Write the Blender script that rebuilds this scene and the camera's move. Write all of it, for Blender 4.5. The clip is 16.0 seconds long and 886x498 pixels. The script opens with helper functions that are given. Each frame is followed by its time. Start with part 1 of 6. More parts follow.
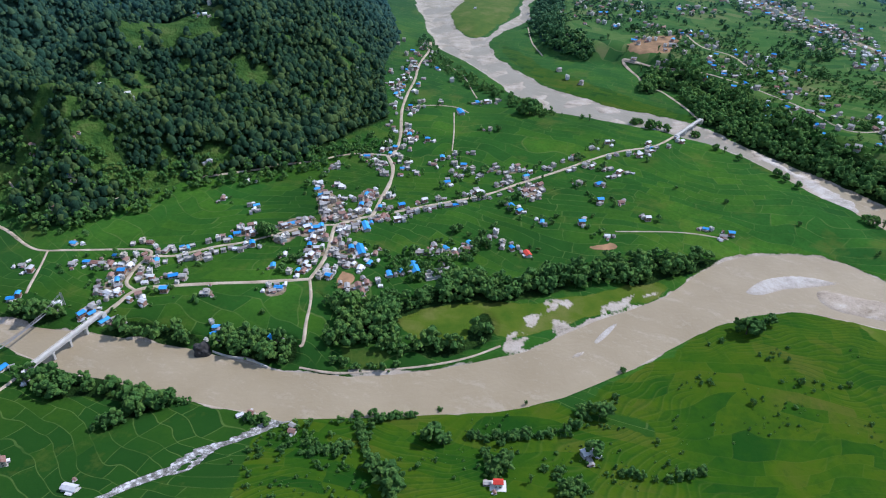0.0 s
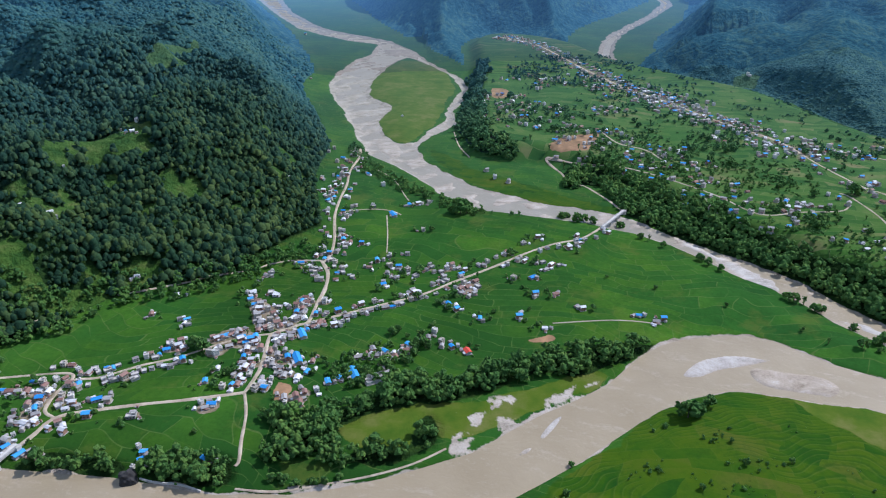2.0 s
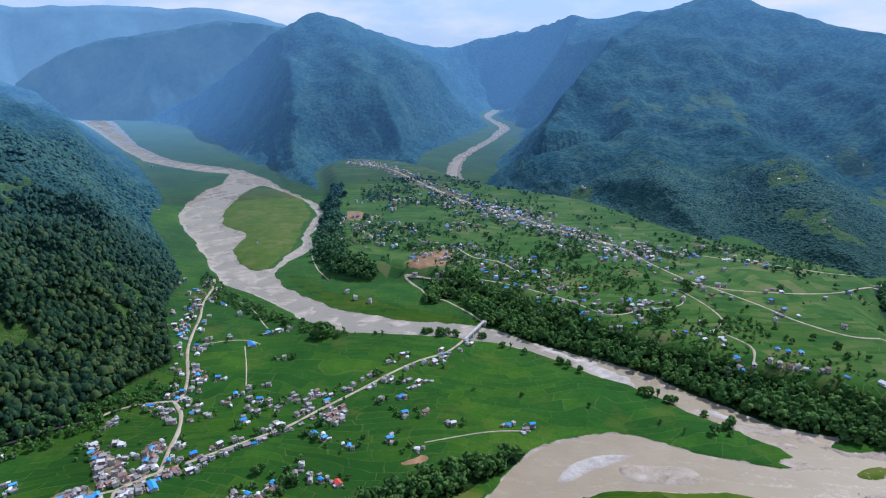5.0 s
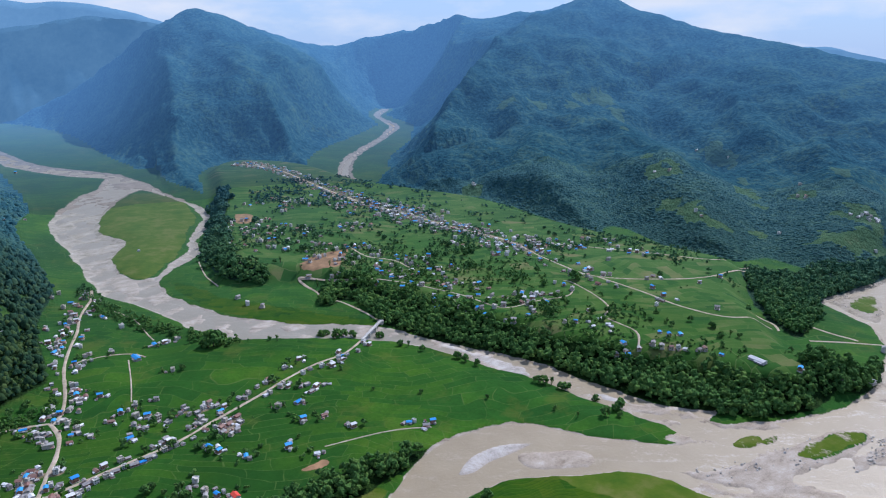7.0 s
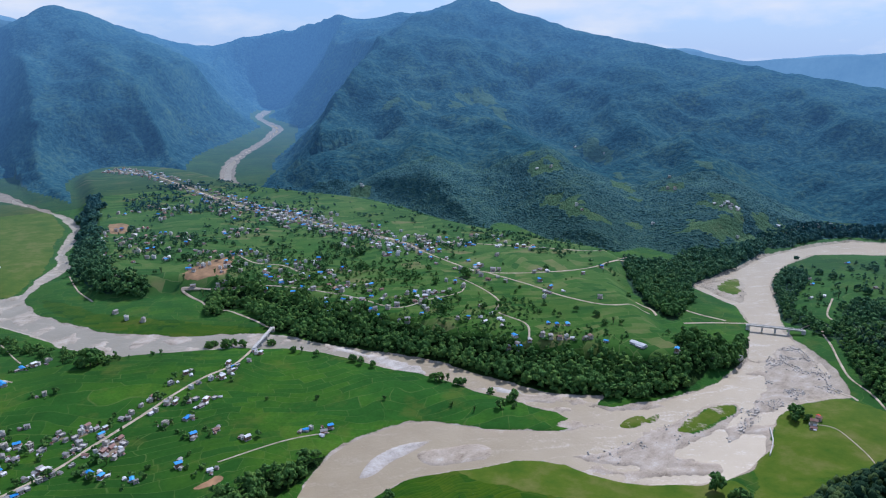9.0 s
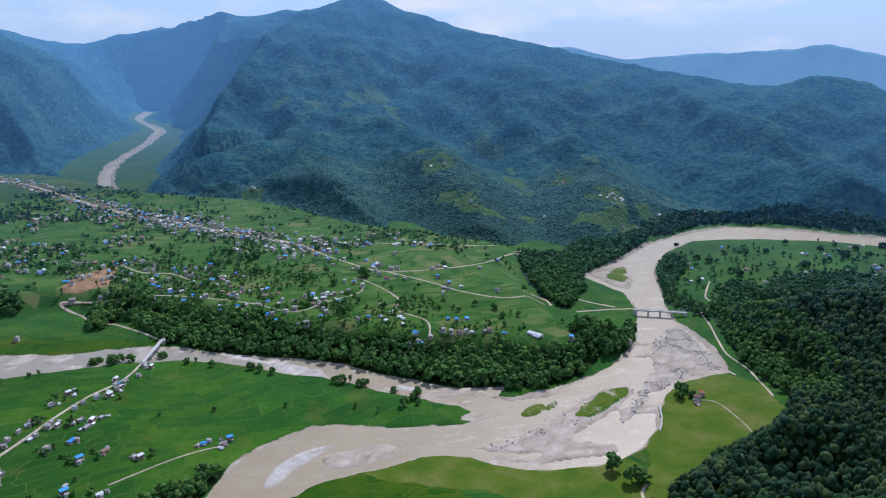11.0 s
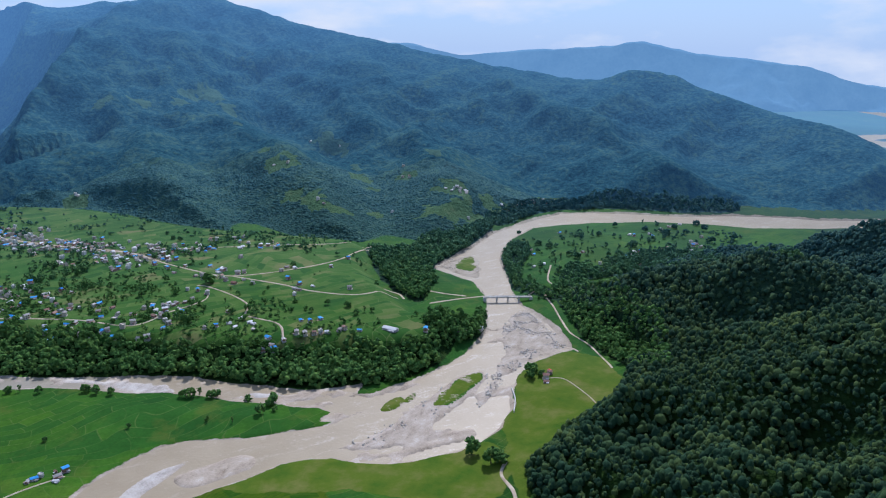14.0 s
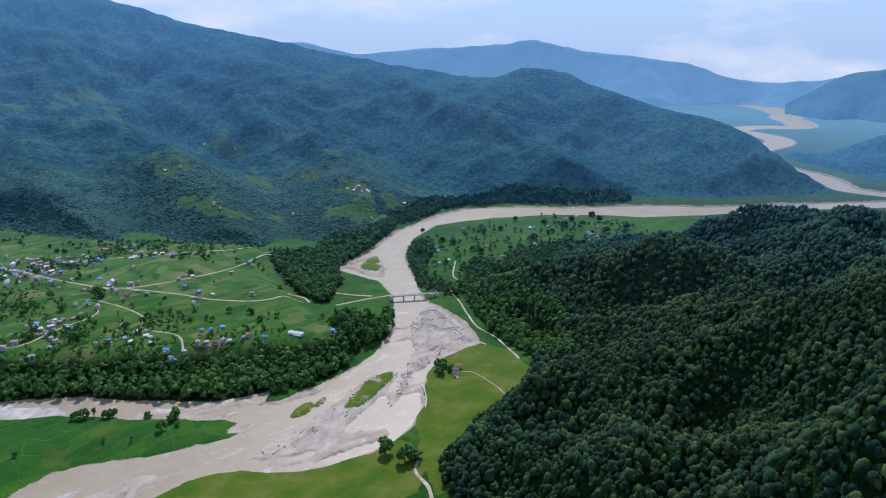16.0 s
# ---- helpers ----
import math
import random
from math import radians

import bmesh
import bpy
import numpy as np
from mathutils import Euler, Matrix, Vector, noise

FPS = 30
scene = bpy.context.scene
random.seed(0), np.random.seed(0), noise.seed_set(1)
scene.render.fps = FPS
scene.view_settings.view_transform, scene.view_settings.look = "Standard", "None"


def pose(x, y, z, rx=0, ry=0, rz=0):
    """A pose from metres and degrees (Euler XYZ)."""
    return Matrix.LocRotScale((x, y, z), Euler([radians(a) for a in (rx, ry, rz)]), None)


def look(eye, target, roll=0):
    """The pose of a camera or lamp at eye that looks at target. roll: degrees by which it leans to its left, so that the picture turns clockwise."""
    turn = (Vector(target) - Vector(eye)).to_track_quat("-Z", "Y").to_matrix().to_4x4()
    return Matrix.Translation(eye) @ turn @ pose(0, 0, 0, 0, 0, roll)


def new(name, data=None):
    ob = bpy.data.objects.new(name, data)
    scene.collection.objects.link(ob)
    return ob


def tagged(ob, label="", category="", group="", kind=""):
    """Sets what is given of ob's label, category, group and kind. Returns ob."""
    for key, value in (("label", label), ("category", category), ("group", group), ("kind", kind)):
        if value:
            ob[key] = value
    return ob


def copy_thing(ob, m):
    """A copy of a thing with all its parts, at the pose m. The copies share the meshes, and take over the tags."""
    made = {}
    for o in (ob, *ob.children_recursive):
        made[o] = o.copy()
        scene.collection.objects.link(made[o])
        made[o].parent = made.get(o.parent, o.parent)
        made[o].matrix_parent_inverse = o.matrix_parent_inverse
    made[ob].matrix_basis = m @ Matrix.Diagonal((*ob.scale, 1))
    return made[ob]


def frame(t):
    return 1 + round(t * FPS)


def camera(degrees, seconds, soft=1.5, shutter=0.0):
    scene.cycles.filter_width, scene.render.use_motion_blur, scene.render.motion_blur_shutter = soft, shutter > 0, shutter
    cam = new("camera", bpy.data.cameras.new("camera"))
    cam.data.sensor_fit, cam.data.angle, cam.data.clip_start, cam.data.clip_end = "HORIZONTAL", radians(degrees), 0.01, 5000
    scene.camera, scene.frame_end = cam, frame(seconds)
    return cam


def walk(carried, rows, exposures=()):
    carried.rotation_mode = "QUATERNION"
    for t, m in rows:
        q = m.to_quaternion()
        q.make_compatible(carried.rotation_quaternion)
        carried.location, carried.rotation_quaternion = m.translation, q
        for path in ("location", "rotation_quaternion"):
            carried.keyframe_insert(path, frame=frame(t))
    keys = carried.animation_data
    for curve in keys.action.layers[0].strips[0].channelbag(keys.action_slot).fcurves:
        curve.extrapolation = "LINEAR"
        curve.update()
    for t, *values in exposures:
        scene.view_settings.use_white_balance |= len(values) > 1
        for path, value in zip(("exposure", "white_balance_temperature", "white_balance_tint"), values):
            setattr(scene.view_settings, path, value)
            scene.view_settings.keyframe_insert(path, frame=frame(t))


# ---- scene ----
cam = camera(64.7, 16.0, soft=1.1)
PATH = [
    (0, (34.11, 10.019, 338.186), (34.062, 11.685, 337.081), 0.5),
    (0.5, (34.553, 10.141, 337.922), (34.55, 11.826, 336.845), 0.3),
    (1, (35.092, 10.294, 337.684), (35.13, 12.021, 336.675), 0.1),
    (1.5, (35.76, 10.517, 337.528), (35.84, 12.284, 336.595), 0.1),
    (2, (36.553, 10.819, 337.448), (36.679, 12.623, 336.593), -0.1),
    (2.5, (37.394, 11.209, 337.383), (37.577, 13.044, 336.608), -0.2),
    (3, (38.209, 11.6, 337.32), (38.455, 13.46, 336.626), -0.2),
    (3.5, (38.888, 11.968, 337.206), (39.207, 13.844, 336.59), -0.2),
    (4, (39.428, 12.287, 337.006), (39.817, 14.168, 336.45), -0.3),
    (6.5, (41.445, 13.431, 335.466), (42.178, 15.212, 334.925), -0.2),
    (7, (41.535, 13.628, 335.471), (42.341, 15.377, 334.93), -0.1),
    (7.5, (41.566, 13.696, 335.472), (42.439, 15.412, 334.932), -0.0),
    (8, (41.57, 13.706, 335.471), (42.513, 15.385, 334.931), 0.0),
    (8.5, (41.55, 13.725, 335.47), (42.562, 15.364, 334.93), -0.0),
    (9, (41.563, 13.689, 335.48), (42.64, 15.286, 334.94), 0.0),
    (11.5, (42.093, 13.583, 335.65), (43.452, 14.945, 335.104), -0.0),
    (12, (42.182, 13.57, 335.678), (43.594, 14.875, 335.13), 0.0),
    (12.5, (42.197, 13.629, 335.693), (43.656, 14.881, 335.145), 0.1),
    (13, (42.201, 13.777, 335.685), (43.702, 14.98, 335.135), 0.0),
    (13.5, (42.493, 13.996, 335.562), (44.035, 15.145, 335.011), 0.1),
    (14, (42.839, 14.209, 335.41), (44.42, 15.301, 334.856), 0.2),
    (14.5, (43.067, 14.294, 335.238), (44.684, 15.332, 334.684), 0.1),
    (15, (43.157, 14.247, 335.088), (44.81, 15.227, 334.533), 0.1),
    (15.5, (43.128, 14.146, 334.894), (44.815, 15.066, 334.339), 0.0),
    (16, (43.057, 14.036, 334.705), (44.776, 14.894, 334.149), -0.1),
]
walk(cam, [(t, look(eye, target, roll)) for t, eye, target, roll in PATH],
     exposures=((0, 0.48, 5750, 16), (4, 0.43, 5750, 17), (7, 0.34, 5700, 18), (16, 0.34, 5700, 18)))
# ---- the plan of the valley, in metres ----
BED_MAIN_NEAR = [(-380, 409), (-326, 391), (-294, 379), (-267, 368), (-237, 356), (-199, 348), (-179, 339), (-147, 333), (-115, 326), (-92, 322), (-76, 318), (-55, 319), (-26, 322), (3, 324), (32, 327), (57, 329), (76, 334), (106, 345), (131, 358), (157, 374), (184, 393), (209, 411), (230, 424), (259, 436), (292, 444), (312, 441), (331, 435), (352, 425), (361, 422), (387, 417), (406, 402), (418, 387), (423, 366), (439, 343), (461, 322), (484, 307), (511, 295), (542, 293), (579, 301), (608, 322)]
BED_MAIN_FAR = [(-391, 425), (-338, 410), (-309, 406), (-291, 404), (-268, 401), (-241, 398), (-213, 393), (-186, 388), (-160, 384), (-138, 378), (-116, 370), (-86, 362), (-62, 361), (-39, 359), (-8, 363), (19, 369), (43, 376), (63, 383), (83, 389), (113, 410), (141, 427), (170, 442), (200, 460), (218, 478), (236, 495), (260, 511), (282, 520), (322, 524), (345, 522), (365, 513), (394, 475), (435, 443), (462, 427), (478, 430)]
BED_LOW_RIGHT = [(524, 299), (553, 301), (603, 315), (645, 332), (684, 337), (720, 324), (740, 316), (763, 334), (800, 374), (828, 422), (849, 449), (898, 483), (951, 525), (999, 561), (1062, 588), (1117, 606), (1211, 615), (1260, 585), (1328, 538), (1393, 446), (1440, 348), (1459, 268), (1528, 165), (1676, -22), (1796, -217)]
BED_LOW_LEFT = [(454, 441), (490, 446), (503, 458), (522, 437), (550, 423), (578, 415), (624, 410), (659, 411), (695, 415), (739, 428), (772, 447), (835, 488), (861, 513), (882, 541), (892, 584), (900, 621), (920, 630), (967, 634), (1026, 639), (1085, 652), (1141, 662), (1209, 657), (1297, 647), (1361, 628), (1405, 583), (1442, 523), (1485, 417), (1559, 322), (1601, 237), (1616, 176), (1750, -21), (1876, -225)]
BED_TRIB_A = [(-985, 4595), (-824, 4079), (-538, 3224), (-367, 2658), (-253, 2333), (-174, 2206), (-86, 2095), (2, 2029), (-18, 1879), (-64, 1777), (-90, 1651), (-101, 1540), (-81, 1413), (-55, 1322), (-35, 1206), (-23, 1139), (-4, 1063), (38, 1010), (68, 960), (95, 899), (122, 862), (147, 832), (188, 819), (228, 801), (267, 783), (290, 764), (313, 750), (344, 718), (367, 676), (390, 628), (408, 602), (423, 574), (433, 543), (450, 508), (460, 483), (471, 455), (477, 429)]
BED_TRIB_B = [(-926, 4665), (-687, 4115), (-501, 3442), (-321, 2678), (-183, 2318), (-91, 2208), (26, 2080), (86, 1939), (134, 1733), (178, 1611), (194, 1492), (168, 1382), (147, 1320), (141, 1222), (97, 1158), (68, 1101), (80, 1031), (116, 961), (157, 901), (211, 860), (265, 830), (303, 806), (325, 783), (353, 741), (389, 695), (421, 650), (445, 610), (464, 561), (483, 513), (502, 479), (533, 455)]
ISLE_TRIB = [(-1, 1627), (39, 1771), (83, 1836), (140, 1702), (170, 1600), (180, 1493), (153, 1375), (133, 1305), (130, 1245), (91, 1173), (54, 1113), (22, 1158), (6, 1247), (30, 1341), (1, 1400), (-17, 1466)]
BAR_TRIB = [(8, 1158), (44, 1107), (41, 1053), (13, 1079), (2, 1128)]
BAR_UP = [(-115, 2045), (-5, 1942), (-31, 1820), (-90, 1879)]
STREAM_NORTH = [(583, 1716), (579, 1789), (613, 1913), (681, 2081), (765, 2218), (868, 2346), (964, 2494), (1027, 2604), (1034, 2733), (1047, 2859), (1131, 3002), (1183, 3095)]
STREAM_SOUTH = [(-75, 320), (-79, 317), (-89, 308), (-103, 296), (-110, 291), (-119, 285), (-125, 276), (-129, 269), (-138, 263), (-149, 255), (-160, 245)]
STREAM_SOUTH_ARM = [(-107, 292), (-112, 286), (-116, 277), (-121, 270), (-128, 267), (-138, 263)]
RIVER_FAR = [(1933, -275), (1939, -187), (1965, -118), (2049, -91), (2144, -47), (2205, 9), (2328, 95), (2450, 126), (2626, 110), (2809, 59), (2960, 75), (3078, 154), (3184, 246), (3343, 158), (3416, 7), (3598, -2), (3824, 60), (4050, 60), (4375, 158), (4692, 327)]
ISLE_LOW_1 = [(505, 404), (519, 410), (538, 408), (528, 397), (513, 397)]
ISLE_LOW_2 = [(536, 368), (566, 378), (607, 383), (627, 371), (616, 362), (589, 358), (554, 357)]
ISLE_LOW_3 = [(529, 396), (541, 401), (556, 401), (540, 393)]
BAR_LOW_1 = [(444, 393), (471, 386), (549, 387), (630, 377), (620, 352), (562, 347), (509, 349), (520, 329), (483, 334), (452, 362)]
BAR_LOW_2 = [(791, 423), (820, 417), (784, 367), (748, 323), (712, 338), (665, 341), (605, 335), (561, 328), (582, 347), (635, 359), (693, 379), (752, 413)]
BAR_LOW_3 = [(916, 627), (993, 617), (955, 572), (906, 542), (897, 556)]
BAR_LOW_GRASS = [(929, 609), (987, 608), (939, 570), (913, 566)]
BAR_MAIN_1 = [(260, 467), (285, 488), (311, 494), (332, 490), (350, 482), (322, 477), (297, 470), (276, 461)]
BAR_MAIN_2 = [(131, 402), (144, 418), (157, 427), (149, 412), (137, 398)]
BAR_MAIN_3 = [(112, 382), (119, 391), (130, 394), (123, 385)]
BAR_BANK = [(325, 472), (353, 465), (382, 452), (372, 431), (342, 440), (322, 453)]
BAR_ARM_1 = [(383, 663), (403, 658), (422, 612), (405, 597), (389, 624)]
BAR_ARM_2 = [(356, 734), (380, 698), (390, 664), (366, 698)]
BAR_ARM_3 = [(451, 539), (477, 512), (484, 494), (458, 509)]
SAND_NORTH = [(-78, 362), (-74, 379), (-48, 371), (-32, 368), (-8, 367), (23, 373), (42, 380), (63, 394), (67, 410), (73, 435), (90, 436), (100, 449), (118, 453), (135, 443), (168, 461), (187, 466), (200, 462), (160, 436), (132, 421), (109, 405), (83, 386), (62, 380), (31, 368), (-8, 360), (-46, 356)]
GRAVEL_EAST_BANK = [(360, 508), (331, 523), (308, 523), (284, 521), (240, 497), (213, 468), (218, 464), (267, 510), (326, 514), (357, 504)]
TERRACE = [(232, 1900), (226, 1760), (146, 1124), (175, 1023), (258, 993), (341, 884), (373, 790), (406, 717), (448, 656), (472, 600), (517, 537), (558, 493), (592, 446), (638, 425), (695, 418), (736, 431), (708, 502), (735, 553), (801, 663), (904, 756), (884, 879), (799, 1105), (759, 1379), (591, 1636), (530, 1900), (440, 2030), (330, 2070), (262, 2010)]
SPIT = [(891, 479), (958, 527), (1050, 563), (1138, 566), (1255, 507), (1366, 329), (1363, 249), (1093, 193), (891, 395)]
RIDGE_MAIN = [(841, 3421, 371), (1046, 3471, 361), (1275, 3289, 453), (1433, 3116, 524), (1552, 2948, 485), (1634, 2789, 507), (1744, 2605, 511), (1815, 2434, 553), (1872, 2327, 520), (1997, 2087, 441), (2074, 1866, 387), (2051, 1586, 350), (2100, 1435, 313), (2178, 1215, 266), (2243, 972, 246), (2270, 766, 269), (2220, 584, 222), (2158, 399, 170), (2033, 212, 139), (1891, 102, 98), (1743, 19, 52)]
SPUR_A = [(1717, 2319, 470), (1497, 2047, 362), (1308, 1873, 274), (1077, 1701, 183), (893, 1656, 121), (745, 1616, 79), (618, 1592, 48)]
SPUR_B = [(1275, 1651, 217), (1180, 1295, 140), (1052, 1033, 74), (942, 874, 30)]
SPUR_C = [(1894, 1692, 325), (1646, 1290, 177), (1388, 967, 99), (1163, 729, 68)]
SPUR_D = [(1986, 1149, 221), (1831, 791, 152), (1645, 519, 93), (1486, 344, 54)]
SPUR_E = [(1077, 1701, 183), (957, 1429, 112), (861, 1217, 58), (791, 1085, 30)]
RIDGE_WEST_PEAK = [(1046, 3471, 361), (602, 3215, 438), (350, 2947, 492), (162, 2961, 401), (18, 2964, 285), (-123, 2909, 150)]
SPUR_W = [(350, 2947, 492), (314, 2650, 324), (377, 2441, 200), (466, 2274, 92), (493, 2167, 42)]
SPUR_W2 = [(162, 2961, 401), (113, 2613, 234), (122, 2312, 113)]
RIDGE_FAR_WEST = [(-2250, 3850, 760), (-1861, 4091, 700), (-1435, 4264, 640), (-1150, 4300, 600), (-895, 4312, 590), (-514, 4327, 593), (-57, 4311, 581), (285, 4255, 510), (635, 4220, 378), (958, 4162, 250)]
RIDGE_MID_WEST = [(-1365, 4129, 42), (-1135, 4149, 153), (-860, 4012, 311), (-558, 3917, 420), (-273, 3850, 472), (63, 3762, 510), (280, 3704, 469), (496, 3634, 400), (762, 3539, 263)]
RIDGE_LEFT = [(-1300, 500, 230), (-900, 650, 190), (-560, 800, 150), (-470, 1050, 170), (-520, 1350, 210), (-640, 1800, 250), (-850, 2400, 275), (-980, 3100, 275), (-1000, 3600, 210), (-960, 4100, 110)]
SPUR_L1 = [(-520, 900, 150), (-330, 880, 100), (-190, 860, 55), (-110, 830, 20)]
SPUR_L2 = [(-520, 1300, 200), (-330, 1250, 120), (-200, 1220, 60)]
SPUR_L3 = [(-620, 1750, 240), (-430, 1800, 150), (-260, 1850, 60)]
SPUR_L4 = [(-800, 2300, 260), (-560, 2450, 150), (-400, 2550, 60)]
RIDGE_RIGHT = [(1157, 203, 38), (1118, 117, 82), (1073, 8, 138), (997, -91, 173), (850, -250, 200), (600, -480, 240), (100, -650, 260), (-600, -600, 260), (-1300, -200, 250)]
SPUR_R1 = [(510, 255, 5), (531, 233, 39), (562, 180, 74), (591, 130, 93), (631, 61, 119), (653, -7, 149), (648, -61, 174)]
SPUR_R2 = [(806, 342, 6), (865, 328, 35), (879, 256, 66), (891, 155, 97), (922, 64, 125)]
SPUR_R3 = [(1003, 327, 10), (1070, 278, 24), (1128, 197, 40), (1118, 116, 80)]
SPUR_R4 = [(433, 103, 89), (451, 56, 115), (463, -2, 146), (459, -45, 171)]
RIDGE_FAR_EAST = [(3701, 2966, 363), (3828, 2800, 346), (3990, 2566, 300), (4148, 2198, 317), (4287, 1788, 337), (4376, 1558, 370), (4490, 1189, 292), (4582, 761, 263), (4660, 571, 223), (4729, 379, 157), (4792, 128, 126), (4840, -168, 149), (4824, -409, 201), (4784, -738, 280)]
RIDGE_FAR_SOUTH = [(4343, 74, 15), (4240, -146, 167), (4127, -346, 228), (3993, -614, 277)]
RIDGE_NEAR_SOUTH = [(2541, -84, 10), (2481, -229, 81), (2409, -391, 128)]
VALLEY = [(-427, 559), (-380, 533), (-336, 509), (-298, 523), (-261, 558), (-230, 606), (-179, 624), (-136, 638), (-97, 684), (-52, 709), (-39, 766), (-46, 844), (-61, 967), (-47, 1102), (-67, 1200), (-103, 1358), (-126, 1641), (-191, 1978), (-324, 2482), (-624, 3451), (-855, 4165), (-938, 4730), (-587, 3846), (-181, 3126), (0, 2335), (89, 2017), (198, 1675), (235, 1542), (150, 1100), (175, 1010), (188, 1002), (257, 891), (306, 816), (369, 728), (456, 578), (522, 457), (572, 427), (715, 428), (864, 496), (897, 552), (897, 627), (1015, 632), (1165, 626), (1299, 601), (1440, 522), (1557, 322), (1593, 220), (1471, 201), (1354, 247), (1215, 289), (1112, 368), (1050, 387), (990, 377), (917, 415), (879, 419), (814, 370), (771, 336), (733, 299), (722, 268), (690, 250), (628, 240), (574, 256), (537, 266), (503, 266), (459, 239), (436, 221), (330, 120), (60, 110), (-200, 120), (-420, 160), (-560, 330), (-520, 480)]
ROADS = [
    (6.0, [(-236, 413), (-229, 426), (-221, 444), (-201, 451), (-162, 457), (-131, 460), (-87, 466)]),
    (5.0, [(-87, 466), (-80, 498), (-80, 539), (-79, 550)]),
    (5.5, [(-79, 550), (-57, 563), (-48, 569), (-43, 602), (-38, 631), (-38, 666), (-47, 695)]),
    (5.0, [(-44, 691), (-38, 714), (-37, 753), (-41, 818), (-38, 874), (-32, 926), (-30, 980), (-19, 1046), (-19, 1089)]),
    (5.0, [(-57, 563), (-27, 575), (20, 595), (58, 612), (93, 637), (142, 670), (168, 690), (209, 715), (250, 732), (284, 772)]),
    (5.0, [(321, 811), (308, 859), (293, 904), (276, 908), (274, 957), (261, 1003), (281, 988), (308, 960), (354, 914)]),
    (3.5, [(-87, 466), (-81, 439), (-79, 411), (-77, 390), (-79, 385)]),
    (4.0, [(-221, 444), (-233, 456), (-228, 488), (-207, 494), (-178, 510), (-151, 520), (-107, 545), (-79, 550)]),
    (4.5, [(-47, 695), (-75, 696), (-98, 687), (-119, 671), (-161, 649), (-183, 641), (-214, 630), (-235, 622)]),
    (4.0, [(-408, 545), (-369, 524), (-329, 496), (-295, 496), (-236, 500), (-227, 490)]),
    (3.0, [(-316, 493), (-310, 468), (-303, 434)]),
    (5.0, [(-258, 361), (-263, 347), (-267, 334), (-275, 321)]),
    (2.0, [(23, 815), (24, 758), (23, 709)]),
    (3.0, [(-32, 829), (6, 836), (29, 830), (41, 816)]),
    (2.5, [(9, 983), (33, 943), (47, 882), (52, 863)]),
    (4.0, [(668, 966), (725, 916), (785, 856), (854, 783), (931, 772)]),
    (4.0, [(931, 772), (802, 720), (705, 738), (634, 781), (619, 846), (618, 924)]),
    (7.0, [(618, 924), (616, 1010), (571, 1134), (535, 1255), (488, 1375), (442, 1619), (406, 1844), (326, 1969)]),
    (4.5, [(634, 781), (651, 701), (657, 641), (685, 588), (745, 574)]),
    (3.5, [(582, 785), (588, 772), (585, 716), (573, 672), (550, 648), (554, 599), (533, 568)]),
    (3.5, [(581, 762), (555, 733), (506, 733), (455, 734), (427, 804), (371, 899), (317, 955), (260, 1004)]),
    (4.0, [(365, 1087), (374, 1022), (405, 985), (414, 941)]),
    (4.5, [(759, 531), (790, 515), (844, 486)]),
    (3.4, [(869, 440), (895, 438), (900, 426), (871, 414), (845, 390), (809, 361), (777, 333), (758, 301), (734, 277), (706, 252)]),
    (4.0, [(490, 259), (472, 253), (456, 233), (435, 218)]),
    (5.0, [(1187, 705), (1254, 703), (1332, 707), (1446, 655)]),
    (3.5, [(916, 420), (928, 439), (992, 466)]),
    (6.0, [(1067, 351), (1146, 362), (1206, 350)]),
    (4.0, [(761, 611), (764, 588), (751, 567)]),
    (5.0, [(801, 559), (806, 532), (816, 509)]),
    (3.0, [(137, 1173), (138, 1093), (149, 1032)]),
    (4.0, [(740, 334), (742, 318), (736, 304)]),
    (2.6, [(-75, 365), (-47, 361), (-16, 365), (15, 371), (42, 380), (65, 393)]),
    (1.6, [(651, 303), (656, 285), (636, 250), (623, 236)]),
    (2.0, [(174, 549), (230, 550), (273, 542)]),
    (2.2, [(-399, 590), (-389, 580), (-380, 571)]),
    (2.2, [(-332, 549), (-322, 549), (-306, 558), (-289, 567), (-284, 573)]),
]
HAMLET_BRIDGE = [(-325, 470, 'c'), (-314, 463, 'c'), (-285, 474, 'c'), (-275, 478, 'b'), (-267, 476, 'r'), (-260, 474, 'g'), (-254, 475, 'r'), (-225, 483, 'r'), (-219, 483, 'b'), (-240, 465, 'b'), (-240, 455, 'b'), (-246, 458, 'r'), (-245, 476, 'w'), (-238, 475, 'w'), (-198, 464, 'b'), (-189, 462, 'g'), (-224, 457, 'c'), (-214, 460, 'c'), (-226, 470, 'c'), (-251, 445, 'g'), (-240, 438, 'w'), (-235, 442, 'w'), (-198, 444, 'b'), (-211, 434, 'w'), (-165, 441, 'c'), (-165, 446, 'c'), (-307, 431, 'b'), (-311, 427, 'b'), (-272, 423, 'w'), (-249, 418, 'g'), (-244, 420, 'g'), (-249, 412, 'b'), (-243, 415, 'b'), (-223, 410, 'g'), (-216, 406, 'g'), (-230, 407, 'b'), (-144, 403, 'b'), (-144, 396, 'b'), (-109, 452, 'b'), (-113, 448, 'g'), (-121, 483, 'b'), (-202, 490, 'c'), (-194, 489, 'c'), (-178, 490, 'c'), (-187, 492, 'r'), (-277, 354, 'b'), (-256, 346, 'w'), (-255, 352, 'r'), (-99, 390, 'b')]
